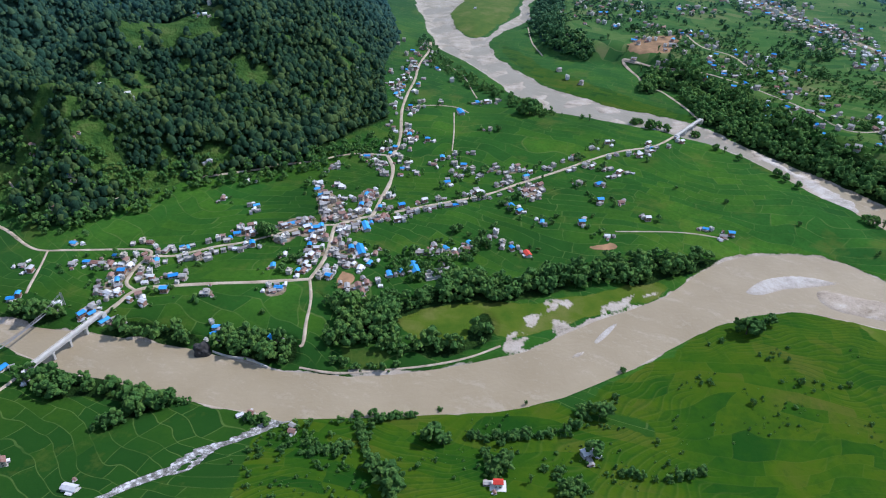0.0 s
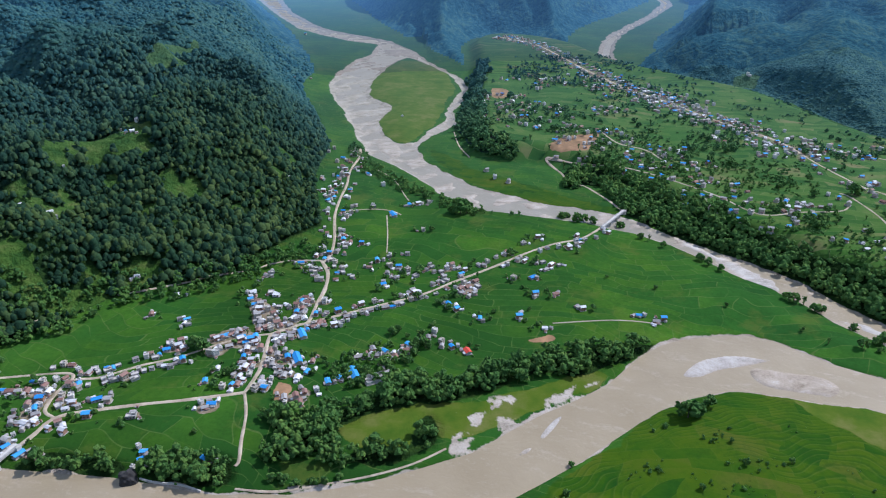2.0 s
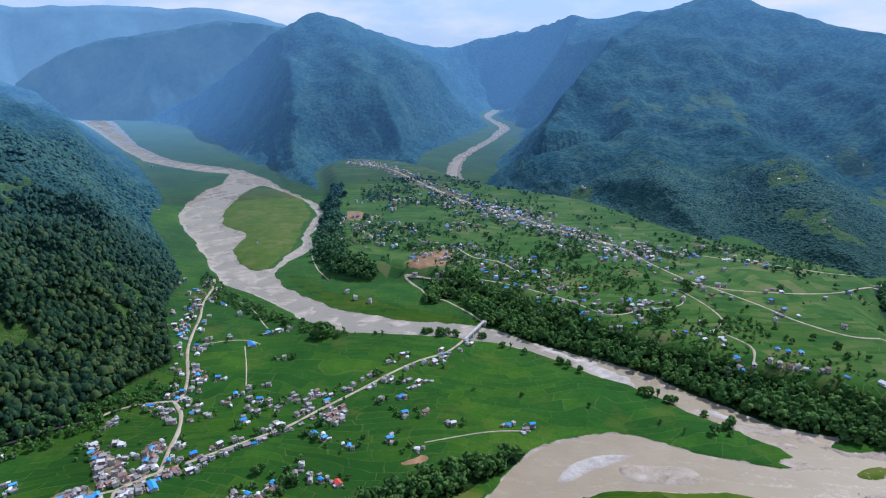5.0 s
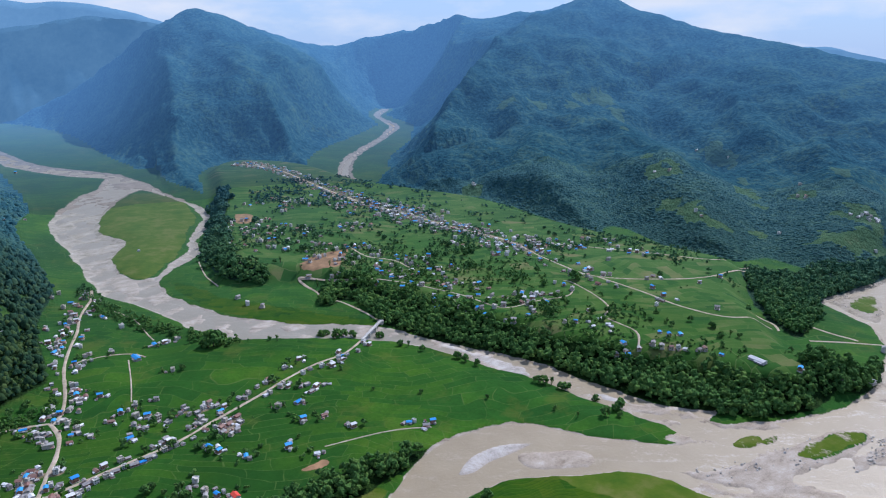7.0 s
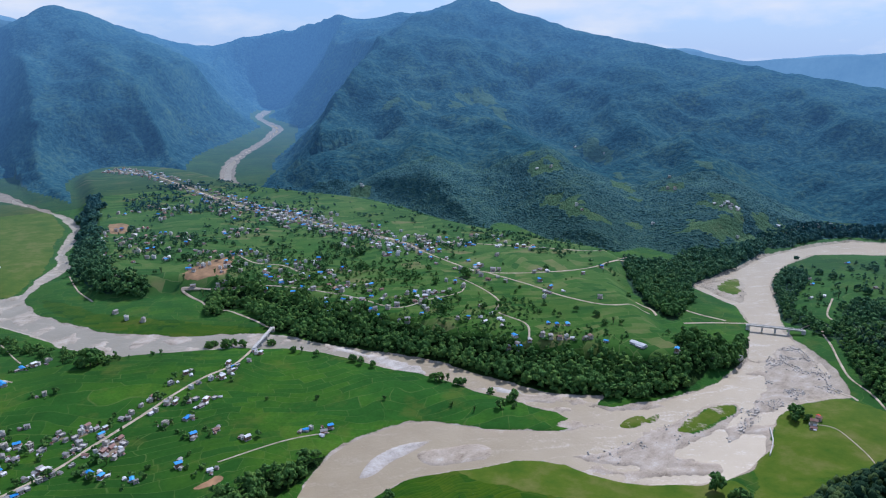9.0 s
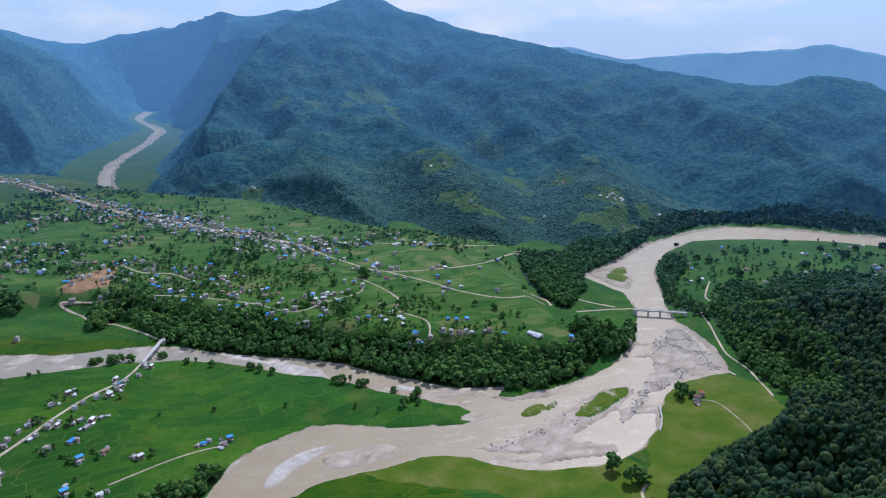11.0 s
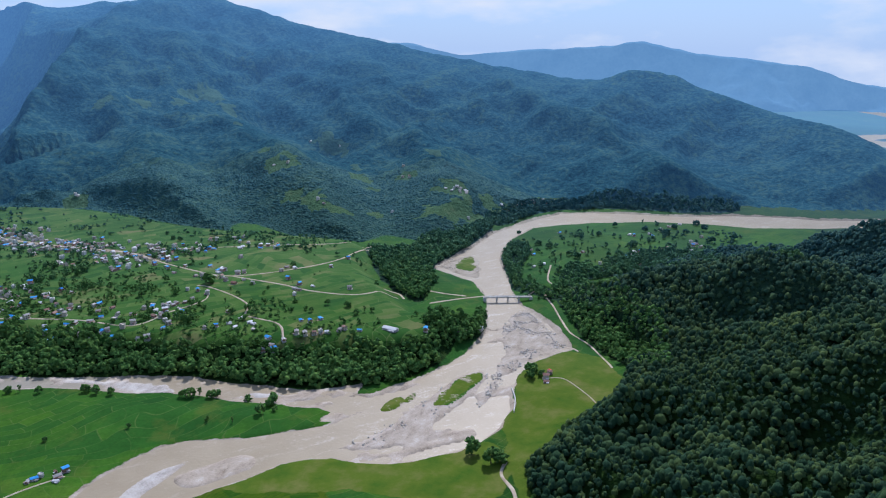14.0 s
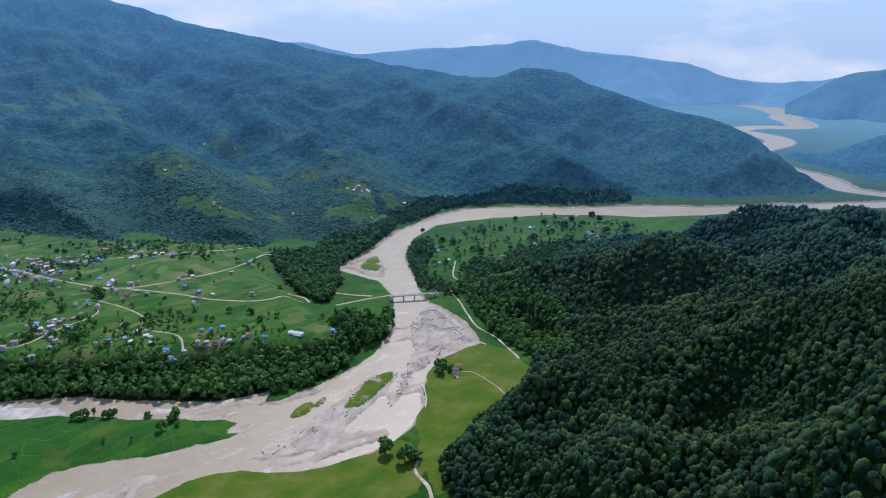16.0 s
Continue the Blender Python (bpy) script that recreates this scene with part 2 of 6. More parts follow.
VILLAGE_UPPER = [(-102, 602, 'b'), (-96, 592, 'c'), (-96, 581, 'g'), (-91, 569, 'c'), (-83, 572, 'c'), (-91, 556, 'r'), (-58, 606, 'b'), (-62, 597, 'r'), (-55, 613, 'r'), (-60, 583, 'b'), (-59, 571, 'g'), (-42, 579, 'b'), (-36, 603, 'w'), (-72, 562, 'r'), (-64, 562, 'c'), (-119, 549, 'b'), (-114, 551, 'r'), (-108, 556, 'g'), (-125, 544, 'c'), (-112, 532, 'g'), (-99, 537, 'b'), (-91, 543, 'b'), (-121, 521, 'w'), (-127, 523, 'c'), (-104, 541, 'c'), (-95, 524, 'c'), (-96, 513, 'b'), (-87, 503, 'r'), (-84, 525, 'r'), (-74, 544, 'c'), (-71, 533, 'c'), (-75, 521, 'r'), (-68, 513, 'g')]
VILLAGE_LOWER = [(-75, 507, 'c'), (-94, 485, 'c'), (-92, 497, 'c'), (-94, 476, 'r'), (-75, 477, 'w'), (-79, 468, 'c'), (-71, 501, 'c'), (-64, 488, 'c'), (-59, 485, 'g'), (-48, 481, 'w'), (-59, 509, 'b'), (-51, 508, 'B'), (-38, 504, 'r'), (-41, 489, 'b'), (-56, 496, 'c'), (-51, 546, 'B'), (-42, 558, 'r'), (-37, 562, 'r'), (-61, 548, 'g'), (-24, 558, 'c'), (-18, 563, 'c'), (-13, 573, 'g'), (1, 578, 'c'), (8, 583, 'g'), (22, 587, 'g'), (33, 591, 'g'), (-22, 583, 'b')]
SCHOOL_SIDE = [(-23, 474, 'b'), (-15, 479, 'b'), (-3, 483, 'B'), (3, 507, 'G'), (10, 507, 'G'), (14, 475, 'S'), (24, 483, 'g'), (12, 518, 'g'), (31, 505, 'r'), (22, 514, 'b'), (40, 511, 'r'), (43, 522, 'b'), (20, 495, 'r'), (66, 541, 'w'), (60, 532, 'g'), (71, 524, 'c'), (79, 515, 'b'), (92, 508, 'r'), (82, 586, 'b'), (89, 578, 'b'), (109, 561, 'b'), (109, 607, 'g'), (104, 622, 'r'), (97, 620, 'r'), (-114, 446, 'g'), (-109, 451, 'b'), (-120, 482, 'b'), (-115, 500, 'w'), (-55, 456, 'g'), (-46, 455, 'r'), (-40, 462, 'r'), (-31, 463, 'w'), (-42, 447, 'r'), (-42, 400, 'g'), (-99, 390, 'b'), (-108, 613, 'b')]
HAMLET_NORTH = [(-60, 676, 'c'), (-68, 689, 'b'), (-55, 670, 'c'), (-44, 698, 'b'), (-39, 710, 'b'), (-32, 678, 'c'), (-23, 672, 'c'), (-12, 653, 'c'), (-26, 742, 'b'), (-18, 739, 'r'), (-5, 734, 'b'), (-25, 754, 'r'), (-31, 826, 'b'), (-21, 823, 'c'), (-21, 841, 'c'), (-52, 893, 'c'), (-53, 865, 'b'), (-46, 878, 'b'), (-43, 940, 'r'), (-47, 919, 'c'), (-34, 962, 'c'), (-42, 996, 'r'), (-27, 1050, 'r'), (-31, 1016, 'r'), (-66, 1058, 'c'), (-59, 1076, 'c'), (-85, 1148, 'c'), (-82, 1088, 'r'), (-71, 1070, 'b'), (-68, 944, 'r'), (-61, 897, 'c'), (-57, 878, 'c'), (-43, 1038, 'b'), (-51, 1020, 'c'), (-36, 984, 'c'), (-41, 962, 'c'), (-46, 957, 'b'), (-51, 908, 'r'), (-101, 908, 'b'), (-96, 894, 'c'), (-3, 963, 'b'), (31, 816, 'B'), (6, 843, 'c'), (52, 847, 'b'), (63, 848, 'c'), (77, 853, 'c')]
HAMLET_EAST = [(66, 766, 'c'), (13, 688, 'b'), (26, 699, 'c'), (46, 703, 'g'), (5, 674, 'r'), (27, 675, 'c'), (33, 647, 'c'), (19, 634, 'b'), (24, 659, 'c'), (36, 675, 'b'), (45, 663, 'c'), (53, 650, 'c'), (65, 664, 'c'), (71, 670, 'c'), (80, 658, 'c'), (86, 664, 'w'), (92, 671, 'r'), (98, 664, 'c'), (82, 645, 'g'), (76, 636, 'c'), (99, 646, 'c'), (121, 669, 'c'), (154, 697, 'r'), (177, 718, 'c'), (196, 734, 'c'), (235, 709, 'c'), (241, 721, 'b'), (225, 701, 'c')]
FIELD_HOUSES = [(101, 630, 'c'), (113, 634, 'r'), (106, 622, 'c'), (114, 622, 'c'), (97, 610, 'c'), (152, 635, 'c'), (172, 636, 'b'), (189, 669, 'c'), (196, 660, 'c'), (205, 661, 'c'), (189, 652, 'g'), (168, 601, 'b'), (188, 600, 'r'), (207, 570, 'c'), (256, 555, 'b'), (277, 548, 'b'), (269, 545, 'g'), (108, 562, 'b'), (145, 560, 'b'), (165, 540, 'w'), (59, 267, 'R'), (114, 294, 'l'), (-177, 251, 'l'), (-226, 269, 'r'), (-260, 347, 'l'), (-97, 321, 'h'), (-67, 305, 'h')]
VILLAGE_WEST = [(-159, 578, 'b'), (-156, 569, 'c'), (-164, 530, 'b'), (-164, 539, 'c'), (-155, 542, 'r'), (-155, 534, 'c'), (-146, 513, 'b'), (-299, 505, 'b'), (-326, 572, 'b'), (-381, 615, 'r'), (-370, 610, 'r'), (-332, 603, 'r'), (-332, 542, 'r'), (-194, 589, 'r'), (-330, 721, 'l'), (-360, 722, 'g'), (-336, 792, 'g'), (-295, 878, 'b'), (-287, 877, 'w'), (-223, 645, 'w'), (-179, 623, 'w'), (-96, 666, 'c'), (-105, 650, 'c'), (-100, 660, 'c'), (-108, 626, 'w'), (-90, 624, 'c'), (-84, 619, 'w'), (-99, 606, 'r'), (-56, 615, 'r'), (-53, 603, 'r'), (-56, 592, 'r'), (-35, 604, 'w'), (-56, 576, 'c'), (-96, 601, 'g'), (-88, 591, 'c'), (-99, 593, 'c'), (-82, 583, 'r'), (-78, 596, 'c'), (-94, 577, 'c'), (-85, 570, 'c'), (-76, 565, 'r'), (-107, 559, 'c'), (-113, 552, 'c'), (-120, 549, 'r'), (-127, 544, 'c'), (-104, 546, 'b'), (-95, 540, 'b'), (-125, 525, 'c')]
TERRACE_HOUSES = [(575, 583, 'b'), (578, 571, 'b'), (592, 568, 'b'), (547, 561, 'c'), (551, 552, 'c'), (558, 545, 'r'), (565, 542, 'w'), (570, 536, 'c'), (580, 527, 'c'), (587, 526, 'r'), (595, 510, 'b'), (693, 613, 'c'), (618, 484, 'L'), (645, 454, 'b'), (681, 436, 'g'), (692, 431, 'g'), (716, 430, 'L'), (537, 621, 'c'), (709, 749, 'c'), (713, 737, 'w'), (692, 742, 'c'), (1221, 788, 'w'), (1214, 801, 'w'), (1227, 774, 'w'), (531, 565, 'c'), (526, 750, 'c'), (535, 744, 'c'), (512, 747, 'c'), (488, 726, 'c'), (484, 712, 'w'), (662, 304, 'r'), (642, 298, 'r'), (747, 890, 'w'), (702, 841, 'c'), (570, 747, 'c'), (570, 767, 'b'), (564, 780, 'c'), (673, 708, 'b'), (589, 569, 'b'), (1306, 998, 'c')]
SPIT_HOUSES = [(1034, 517, 'b'), (1102, 386, 'b'), (1113, 384, 'c'), (1032, 385, 'c'), (1035, 393, 'w'), (1047, 382, 'b'), (1096, 234, 'b'), (1229, 303, 'c'), (1094, 261, 'c'), (1078, 214, 'r'), (1258, 395, 'b'), (1269, 404, 'w'), (974, 486, 'w'), (1217, 803, 'w'), (1217, 782, 'w'), (1232, 778, 'w'), (1403, 675, 'c'), (1419, 663, 'c'), (1367, 691, 'c'), (1193, 547, 'b'), (1059, 536, 'c')]
UPPER_VALLEY_HOUSES = [(207, 1331, 'r'), (213, 1320, 'w'), (255, 1316, 'c'), (264, 1304, 'c'), (283, 1317, 'r'), (304, 1044, 'w'), (315, 1050, 'c'), (360, 1076, 'b'), (330, 1022, 'w'), (275, 998, 'c'), (51, 1270, 'w'), (167, 970, 'c'), (-220, 2185, 'b'), (-176, 1555, 'c'), (-145, 1579, 'c'), (-290, 945, 'b'), (-297, 926, 'c'), (-309, 928, 'b'), (-286, 898, 'c'), (18, 920, 'w'), (175, 940, 'w'), (192, 923, 'c')]
STREETS = [(17, 0.2, 1.0, 640, 24), (17, 0.0, 0.5, 160, 60), (16, 0.55, 1.0, 26, 20), (21, 0.0, 1.0, 20, 30), (20, 0.2, 0.8, 24, 30), (18, 0.0, 0.5, 8, 20), (15, 0.0, 0.5, 12, 20)]
VILLAGE_STREETS = [(1, 0.0, 1.0, 90, 14), (2, 0.0, 0.45, 34, 10), (2, 0.75, 1.0, 14, 10), (3, 0.0, 1.0, 80, 10), (4, 0.0, 0.45, 60, 4), (4, 0.45, 1.0, 24, 10),
                   (7, 0.1, 0.95, 90, 8), (0, 0.2, 0.5, 14, 14), (9, 0.7, 1.0, 12, 10)]
RED_HOUSE = (92, 508)
WOOD_BRIDGE_SOUTH = [(-258, 345), (-248, 348), (-231, 351), (-198, 347), (-178, 336), (-157, 338), (-137, 331), (-158, 324), (-177, 302), (-188, 306), (-181, 326), (-210, 332), (-232, 331)]
WOOD_BRIDGE_WEST = [(-300, 405), (-303, 419), (-277, 420), (-267, 409), (-281, 402)]
WOOD_NORTH_BANK = [(-230, 396), (-222, 404), (-206, 406), (-184, 403), (-157, 394), (-154, 385), (-187, 388), (-214, 392)]
WOOD_ROCK = [(-137, 379), (-134, 392), (-119, 398), (-85, 393), (-79, 376), (-85, 368), (-112, 370)]
WOOD_GROVE = [(-79, 450), (-58, 436), (-32, 438), (2, 450), (29, 466), (47, 483), (60, 468), (51, 445), (12, 433), (-13, 418), (-11, 396), (-35, 389), (-55, 385), (-64, 394), (-55, 413)]
WOOD_GROVE_FOOT = [(-11, 393), (14, 395), (38, 393), (51, 424), (58, 421), (57, 395), (30, 383), (6, 383), (-18, 380)]
WOOD_EAST_STRIP = [(42, 463), (74, 468), (102, 479), (142, 495), (186, 505), (255, 514), (251, 505), (205, 483), (179, 471), (148, 472), (114, 458), (87, 448), (55, 441)]
WOOD_SCARP = [(328, 853), (324, 795), (382, 688), (433, 622), (464, 557), (487, 502), (528, 462), (577, 424), (659, 424), (721, 422), (773, 460), (670, 441), (609, 460), (571, 506), (530, 551), (485, 618), (437, 703), (383, 815), (350, 911), (311, 963), (279, 964), (273, 891), (308, 906)]
WOOD_BLUFF = [(224, 1632), (256, 1640), (211, 1392), (195, 1188), (184, 1096), (210, 1051), (216, 1016), (175, 1033), (159, 1064), (146, 1203), (178, 1372)]
WOOD_GORGE = [(916, 777), (933, 732), (1016, 708), (1171, 704), (1136, 657), (992, 625), (889, 616), (777, 549), (758, 565), (797, 642)]
WOOD_SPIT_BANK = [(995, 558), (1057, 580), (1089, 579), (1069, 541), (981, 510), (922, 482), (905, 450), (899, 411), (863, 402), (875, 443), (899, 484)]
WOOD_SPIT = [(1014, 318), (931, 413), (1009, 440), (1004, 392), (1085, 406), (1118, 371), (1187, 347), (1112, 227), (1110, 152), (895, 120)]
WOOD_EAST_FOOT = [(872, 395), (814, 350), (770, 310), (740, 275), (699, 224), (688, 190), (791, 228), (858, 294), (947, 395), (911, 415)]
WOOD_TOWN_FOOT = [(678, 467), (782, 450), (740, 423), (666, 430), (637, 445)]
WOOD_FAR_BANK = [(1190, 668), (1300, 660), (1370, 640), (1420, 590), (1460, 530), (1500, 430), (1575, 330), (1625, 345), (1560, 450), (1520, 560), (1470, 630), (1400, 690), (1300, 715), (1200, 712)]
MEADOW_SOUTH = [(130, 357), (156, 373), (184, 391), (209, 410), (230, 424), (258, 435), (292, 444), (312, 441), (353, 421), (389, 389), (317, 242), (168, 237), (156, 316), (122, 326), (90, 335), (32, 326), (-26, 320), (-68, 316), (-46, 274), (-5, 264), (25, 307), (104, 325)]
MEADOW_CONFLUENCE = [(551, 300), (601, 314), (643, 331), (682, 336), (718, 323), (737, 315), (728, 270), (702, 247), (650, 212), (600, 222), (540, 238), (500, 232), (450, 222)]
MEADOW_ISLE = [(-1, 1630), (39, 1776), (135, 1751), (167, 1495), (133, 1376), (121, 1283), (54, 1115), (3, 1230), (28, 1341), (-16, 1463)]
MEADOW_TRIB = [(92, 1079), (152, 982), (234, 894), (314, 816), (264, 825), (185, 881), (117, 972)]
MEADOW_GROVE = [(-11, 418), (12, 433), (51, 445), (90, 439), (118, 452), (189, 475), (201, 465), (137, 430), (71, 401), (55, 424), (47, 399), (5, 397)]
MEADOW_POINT = [(340, 432), (386, 417), (408, 398), (424, 364), (442, 340), (464, 318), (488, 304), (515, 294), (500, 262), (464, 244), (430, 250), (390, 330), (350, 390)]
SOIL_A = [(273, 1020), (290, 1000), (314, 990), (330, 1010), (345, 1040), (360, 1072), (330, 1068), (300, 1055), (284, 1045)]
SOIL_B = [(232, 1387), (258, 1369), (247, 1314), (224, 1321)]
SOIL_C = [(-65, 480), (-49, 472), (-56, 451), (-67, 453)]
SOIL_D = [(146, 527), (166, 527), (163, 518), (147, 518)]
HILL_FOOT = [(-427, 559), (-381, 535), (-340, 517), (-300, 528), (-262, 561), (-229, 602), (-178, 621), (-136, 636), (-96, 676), (-46, 713), (-42, 745), (-102, 712), (-143, 674), (-186, 654), (-240, 644), (-278, 612), (-325, 606), (-384, 629), (-452, 638)]
SCRUB_SOUTH = [(-77, 321), (-26, 321), (-15, 295), (-18, 267), (-46, 274), (-62, 288), (-71, 273), (-89, 267), (-89, 286)]
HEDGE_VILLAGE = [(-22, 472), (1, 465), (28, 474), (57, 517), (67, 535), (47, 529), (28, 502), (8, 515), (-20, 501), (-28, 484)]
TRIB_TREES = [(-22, 1117), (6, 1010), (37, 958), (80, 900), (120, 851), (160, 823), (130, 813), (78, 859), (36, 913), (-2, 972), (-33, 1071)]
TREES_SOUTH = [(242, 418, 1.3), (247, 413, 1.6), (254, 416, 1.4), (263, 423, 1.0), (268, 425, 1.1), (226, 404, 0.4), (266, 360, 0.8), (227, 340, 0.5), (266, 383, 0.4), (297, 359, 0.6), (149, 371, 0.5), (131, 328, 1.7), (126, 327, 1.3), (115, 331, 1.0), (139, 344, 0.6), (117, 294, 1.2), (63, 282, 1.6), (-8, 271, 1.8), (-1, 262, 1.7), (-13, 276, 1.3), (-1, 254, 1.5), (20, 302, 1.5), (26, 299, 1.1), (24, 331, 0.6), (13, 279, 0.5), (34, 271, 0.4), (80, 338, 0.5)]
TREES_SOUTH_HEDGE = [(-19, 324, 0.7), (-24, 308, 0.8), (-20, 293, 0.6), (51, 291, 0.6), (56, 278, 0.7), (78, 271, 0.7), (94, 280, 0.6), (97, 267, 1.0), (104, 271, 1.0), (86, 282, 0.6), (131, 279, 0.4), (150, 276, 0.5), (163, 283, 0.7), (58, 305, 0.6), (61, 299, 0.5), (43, 306, 0.6), (48, 307, 0.6), (70, 307, 0.6), (76, 308, 0.6), (102, 313, 0.7), (107, 318, 0.7), (-154, 333, 1.0), (-182, 304, 0.8), (-177, 309, 0.8), (-95, 276, 0.4), (-139, 532, 1.4), (-133, 527, 1.3), (-114, 420, 0.5)]
TREES_RIVERSIDE = [(247, 806, 0.9), (256, 789, 1.0), (274, 782, 1.0), (240, 803, 0.9), (264, 789, 0.9), (187, 806, 0.8), (179, 812, 0.7), (411, 582, 1.0), (415, 575, 1.1), (424, 572, 0.9), (433, 557, 1.0), (427, 558, 0.7), (366, 658, 0.8), (362, 670, 0.8), (373, 644, 0.7), (333, 704, 0.8), (316, 730, 0.8), (324, 724, 0.8), (304, 769, 0.8), (445, 525, 0.6), (455, 499, 0.9), (448, 497, 0.7), (394, 521, 0.6), (115, 817, 1.7), (122, 817, 1.5), (109, 816, 1.3), (76, 764, 0.7), (288, 604, 0.4), (431, 491, 0.8), (443, 485, 0.6), (406, 500, 0.5)]
TREES_EAST = [(486, 290, 1.75), (481, 268, 1.6), (487, 262, 1.2), (649, 320, 1.5), (656, 326, 1.6), (661, 322, 1.3), (667, 327, 0.9), (643, 316, 1.3), (655, 311, 0.9)]
TREES_TERRACE = [(598, 780, 1.6), (496, 886, 1.2), (495, 902, 1.1), (527, 1135, 1.2), (514, 958, 1.2), (473, 971, 1.0), (481, 930, 1.0), (396, 1008, 1.1), (344, 1010, 1.3), (354, 988, 1.2), (543, 884, 1.0), (386, 856, 1.2), (371, 862, 1.1), (641, 542, 1.0), (647, 535, 0.9), (628, 544, 0.8), (603, 603, 0.8), (629, 699, 0.6), (677, 795, 0.6), (602, 593, 0.7), (309, 1004, 1.0), (281, 971, 1.2), (516, 808, 0.9), (569, 831, 1.0), (624, 941, 1.0), (619, 1054, 1.0), (513, 1015, 1.1), (437, 1067, 1.1), (326, 1138, 0.9), (295, 1105, 0.8), (252, 1313, 1.0)]
TREES_VILLAGE = [(34, 545, 0.9), (29, 541, 0.8), (42, 534, 0.8), (52, 530, 1.1), (57, 517, 1.0), (47, 508, 0.9), (-20, 492, 0.8), (-10, 488, 0.8), (-25, 496, 0.7), (31, 605, 1.0), (42, 600, 1.0), (53, 604, 0.9), (82, 580, 0.8), (96, 597, 0.8), (123, 571, 0.6), (157, 573, 0.5), (158, 616, 0.5), (116, 644, 0.7), (-99, 494, 0.8), (-106, 492, 0.8), (-112, 487, 0.7), (-100, 552, 0.6), (-58, 495, 0.7), (-36, 487, 0.6), (-67, 522, 0.6), (111, 832, 1.5), (123, 841, 1.4), (104, 820, 1.0), (90, 837, 1.0), (71, 886, 1.0), (60, 894, 1.0), (289, 604, 0.5), (247, 630, 0.4), (74, 768, 0.6), (344, 566, 0.5)]
HILL_SCRUB = [(-422, 534), (-386, 544), (-348, 534), (-313, 537), (-285, 552), (-266, 586), (-240, 621), (-258, 632), (-288, 611), (-306, 610), (-337, 598), (-381, 615), (-415, 611), (-454, 600)]
SCRUB_WIDE = [(-85, 309), (-77, 321), (-26, 320), (17, 321), (50, 325), (90, 334), (125, 325), (145, 316), (169, 298), (177, 237), (5, 225), (-61, 221), (-90, 250), (-92, 286)]
CLEARINGS = [(-318, 843, 26), (-330, 842, 16), (-288, 856, 22), (-352, 806, 12), (-345, 816, 10), (-373, 714, 20), (-364, 727, 22), (-349, 726, 16), (-324, 756, 14), (-331, 725, 10), (-208, 804, 18), (-217, 799, 14), (-193, 796, 14), (-238, 755, 12), (-372, 653, 14), (-378, 642, 10), (-345, 639, 9), (-320, 615, 16), (-311, 611, 12), (-384, 616, 14), (-351, 603, 9), (-112, 882, 14), (-109, 967, 16), (-93, 930, 12), (-95, 1039, 12), (-153, 791, 9), (-166, 793, 8), (-218, 647, 12), (-225, 641, 9), (-131, 824, 8), (-236, 811, 8), (-421, 690, 9), (-293, 808, 9), (-312, 1132, 26), (-318, 1203, 18), (-291, 1230, 12), (-315, 1025, 14), (-253, 1199, 10)]
MOUNTAIN_CLEARINGS = [(1359, 1739, 39), (1303, 1771, 26), (1247, 1722, 27), (1336, 1636, 24), (1221, 1461, 15), (1070, 1168, 25), (1085, 1140, 20), (992, 1033, 27), (994, 980, 25), (975, 946, 22), (981, 916, 15), (999, 896, 13), (1235, 1068, 26), (1194, 999, 20), (1283, 1119, 16), (766, 1437, 24), (694, 1345, 17), (709, 1299, 17), (1372, 960, 19), (1219, 806, 35), (1106, 761, 32), (1173, 741, 40), (1256, 727, 30), (1289, 679, 35), (1381, 663, 32), (1431, 621, 33), (1458, 570, 23), (1398, 1331, 25), (1401, 1283, 18), (1111, 1241, 13), (1060, 878, 13), (1271, 957, 20), (1384, 1247, 18), (1114, 1170, 15), (1149, 1764, 23), (1069, 1800, 23)]
MOUNTAIN_HOUSES = [(1234, 802, 'w'), (1222, 801, 'w'), (1234, 793, 'c'), (1216, 804, 'c'), (1235, 783, 'w'), (1217, 787, 'g'), (1215, 817, 'w'), (1384, 1371, 'w'), (1405, 1286, 'w'), (1070, 1168, 'w'), (1089, 1144, 'g'), (989, 960, 'w'), (983, 939, 'g'), (781, 1450, 'w'), (783, 1443, 'w'), (1265, 968, 'g'), (1266, 950, 'r'), (1285, 724, 'w'), (1308, 703, 'w'), (1415, 693, 'w'), (1419, 682, 'b'), (1434, 675, 'w'), (1222, 706, 'b'), (1163, 728, 'w'), (1089, 858, 'w'), (1373, 699, 'g')]
SPIT_FARMS = [(1241, 431, 'w'), (1238, 422, 'b'), (1125, 381, 'w'), (1140, 377, 'b'), (1115, 373, 'w'), (1250, 325, 'w'), (1232, 316, 'b'), (1249, 316, 'g'), (1109, 238, 'w'), (1101, 226, 'w'), (1324, 401, 'g'), (1356, 396, 'g'), (1391, 386, 'w'), (1299, 321, 'g'), (1198, 311, 'w'), (1080, 272, 'g'), (1039, 405, 'w'), (991, 477, 'w'), (1084, 454, 'g'), (1081, 242, 'g'), (668, 307, 'd'), (651, 303, 'r')]
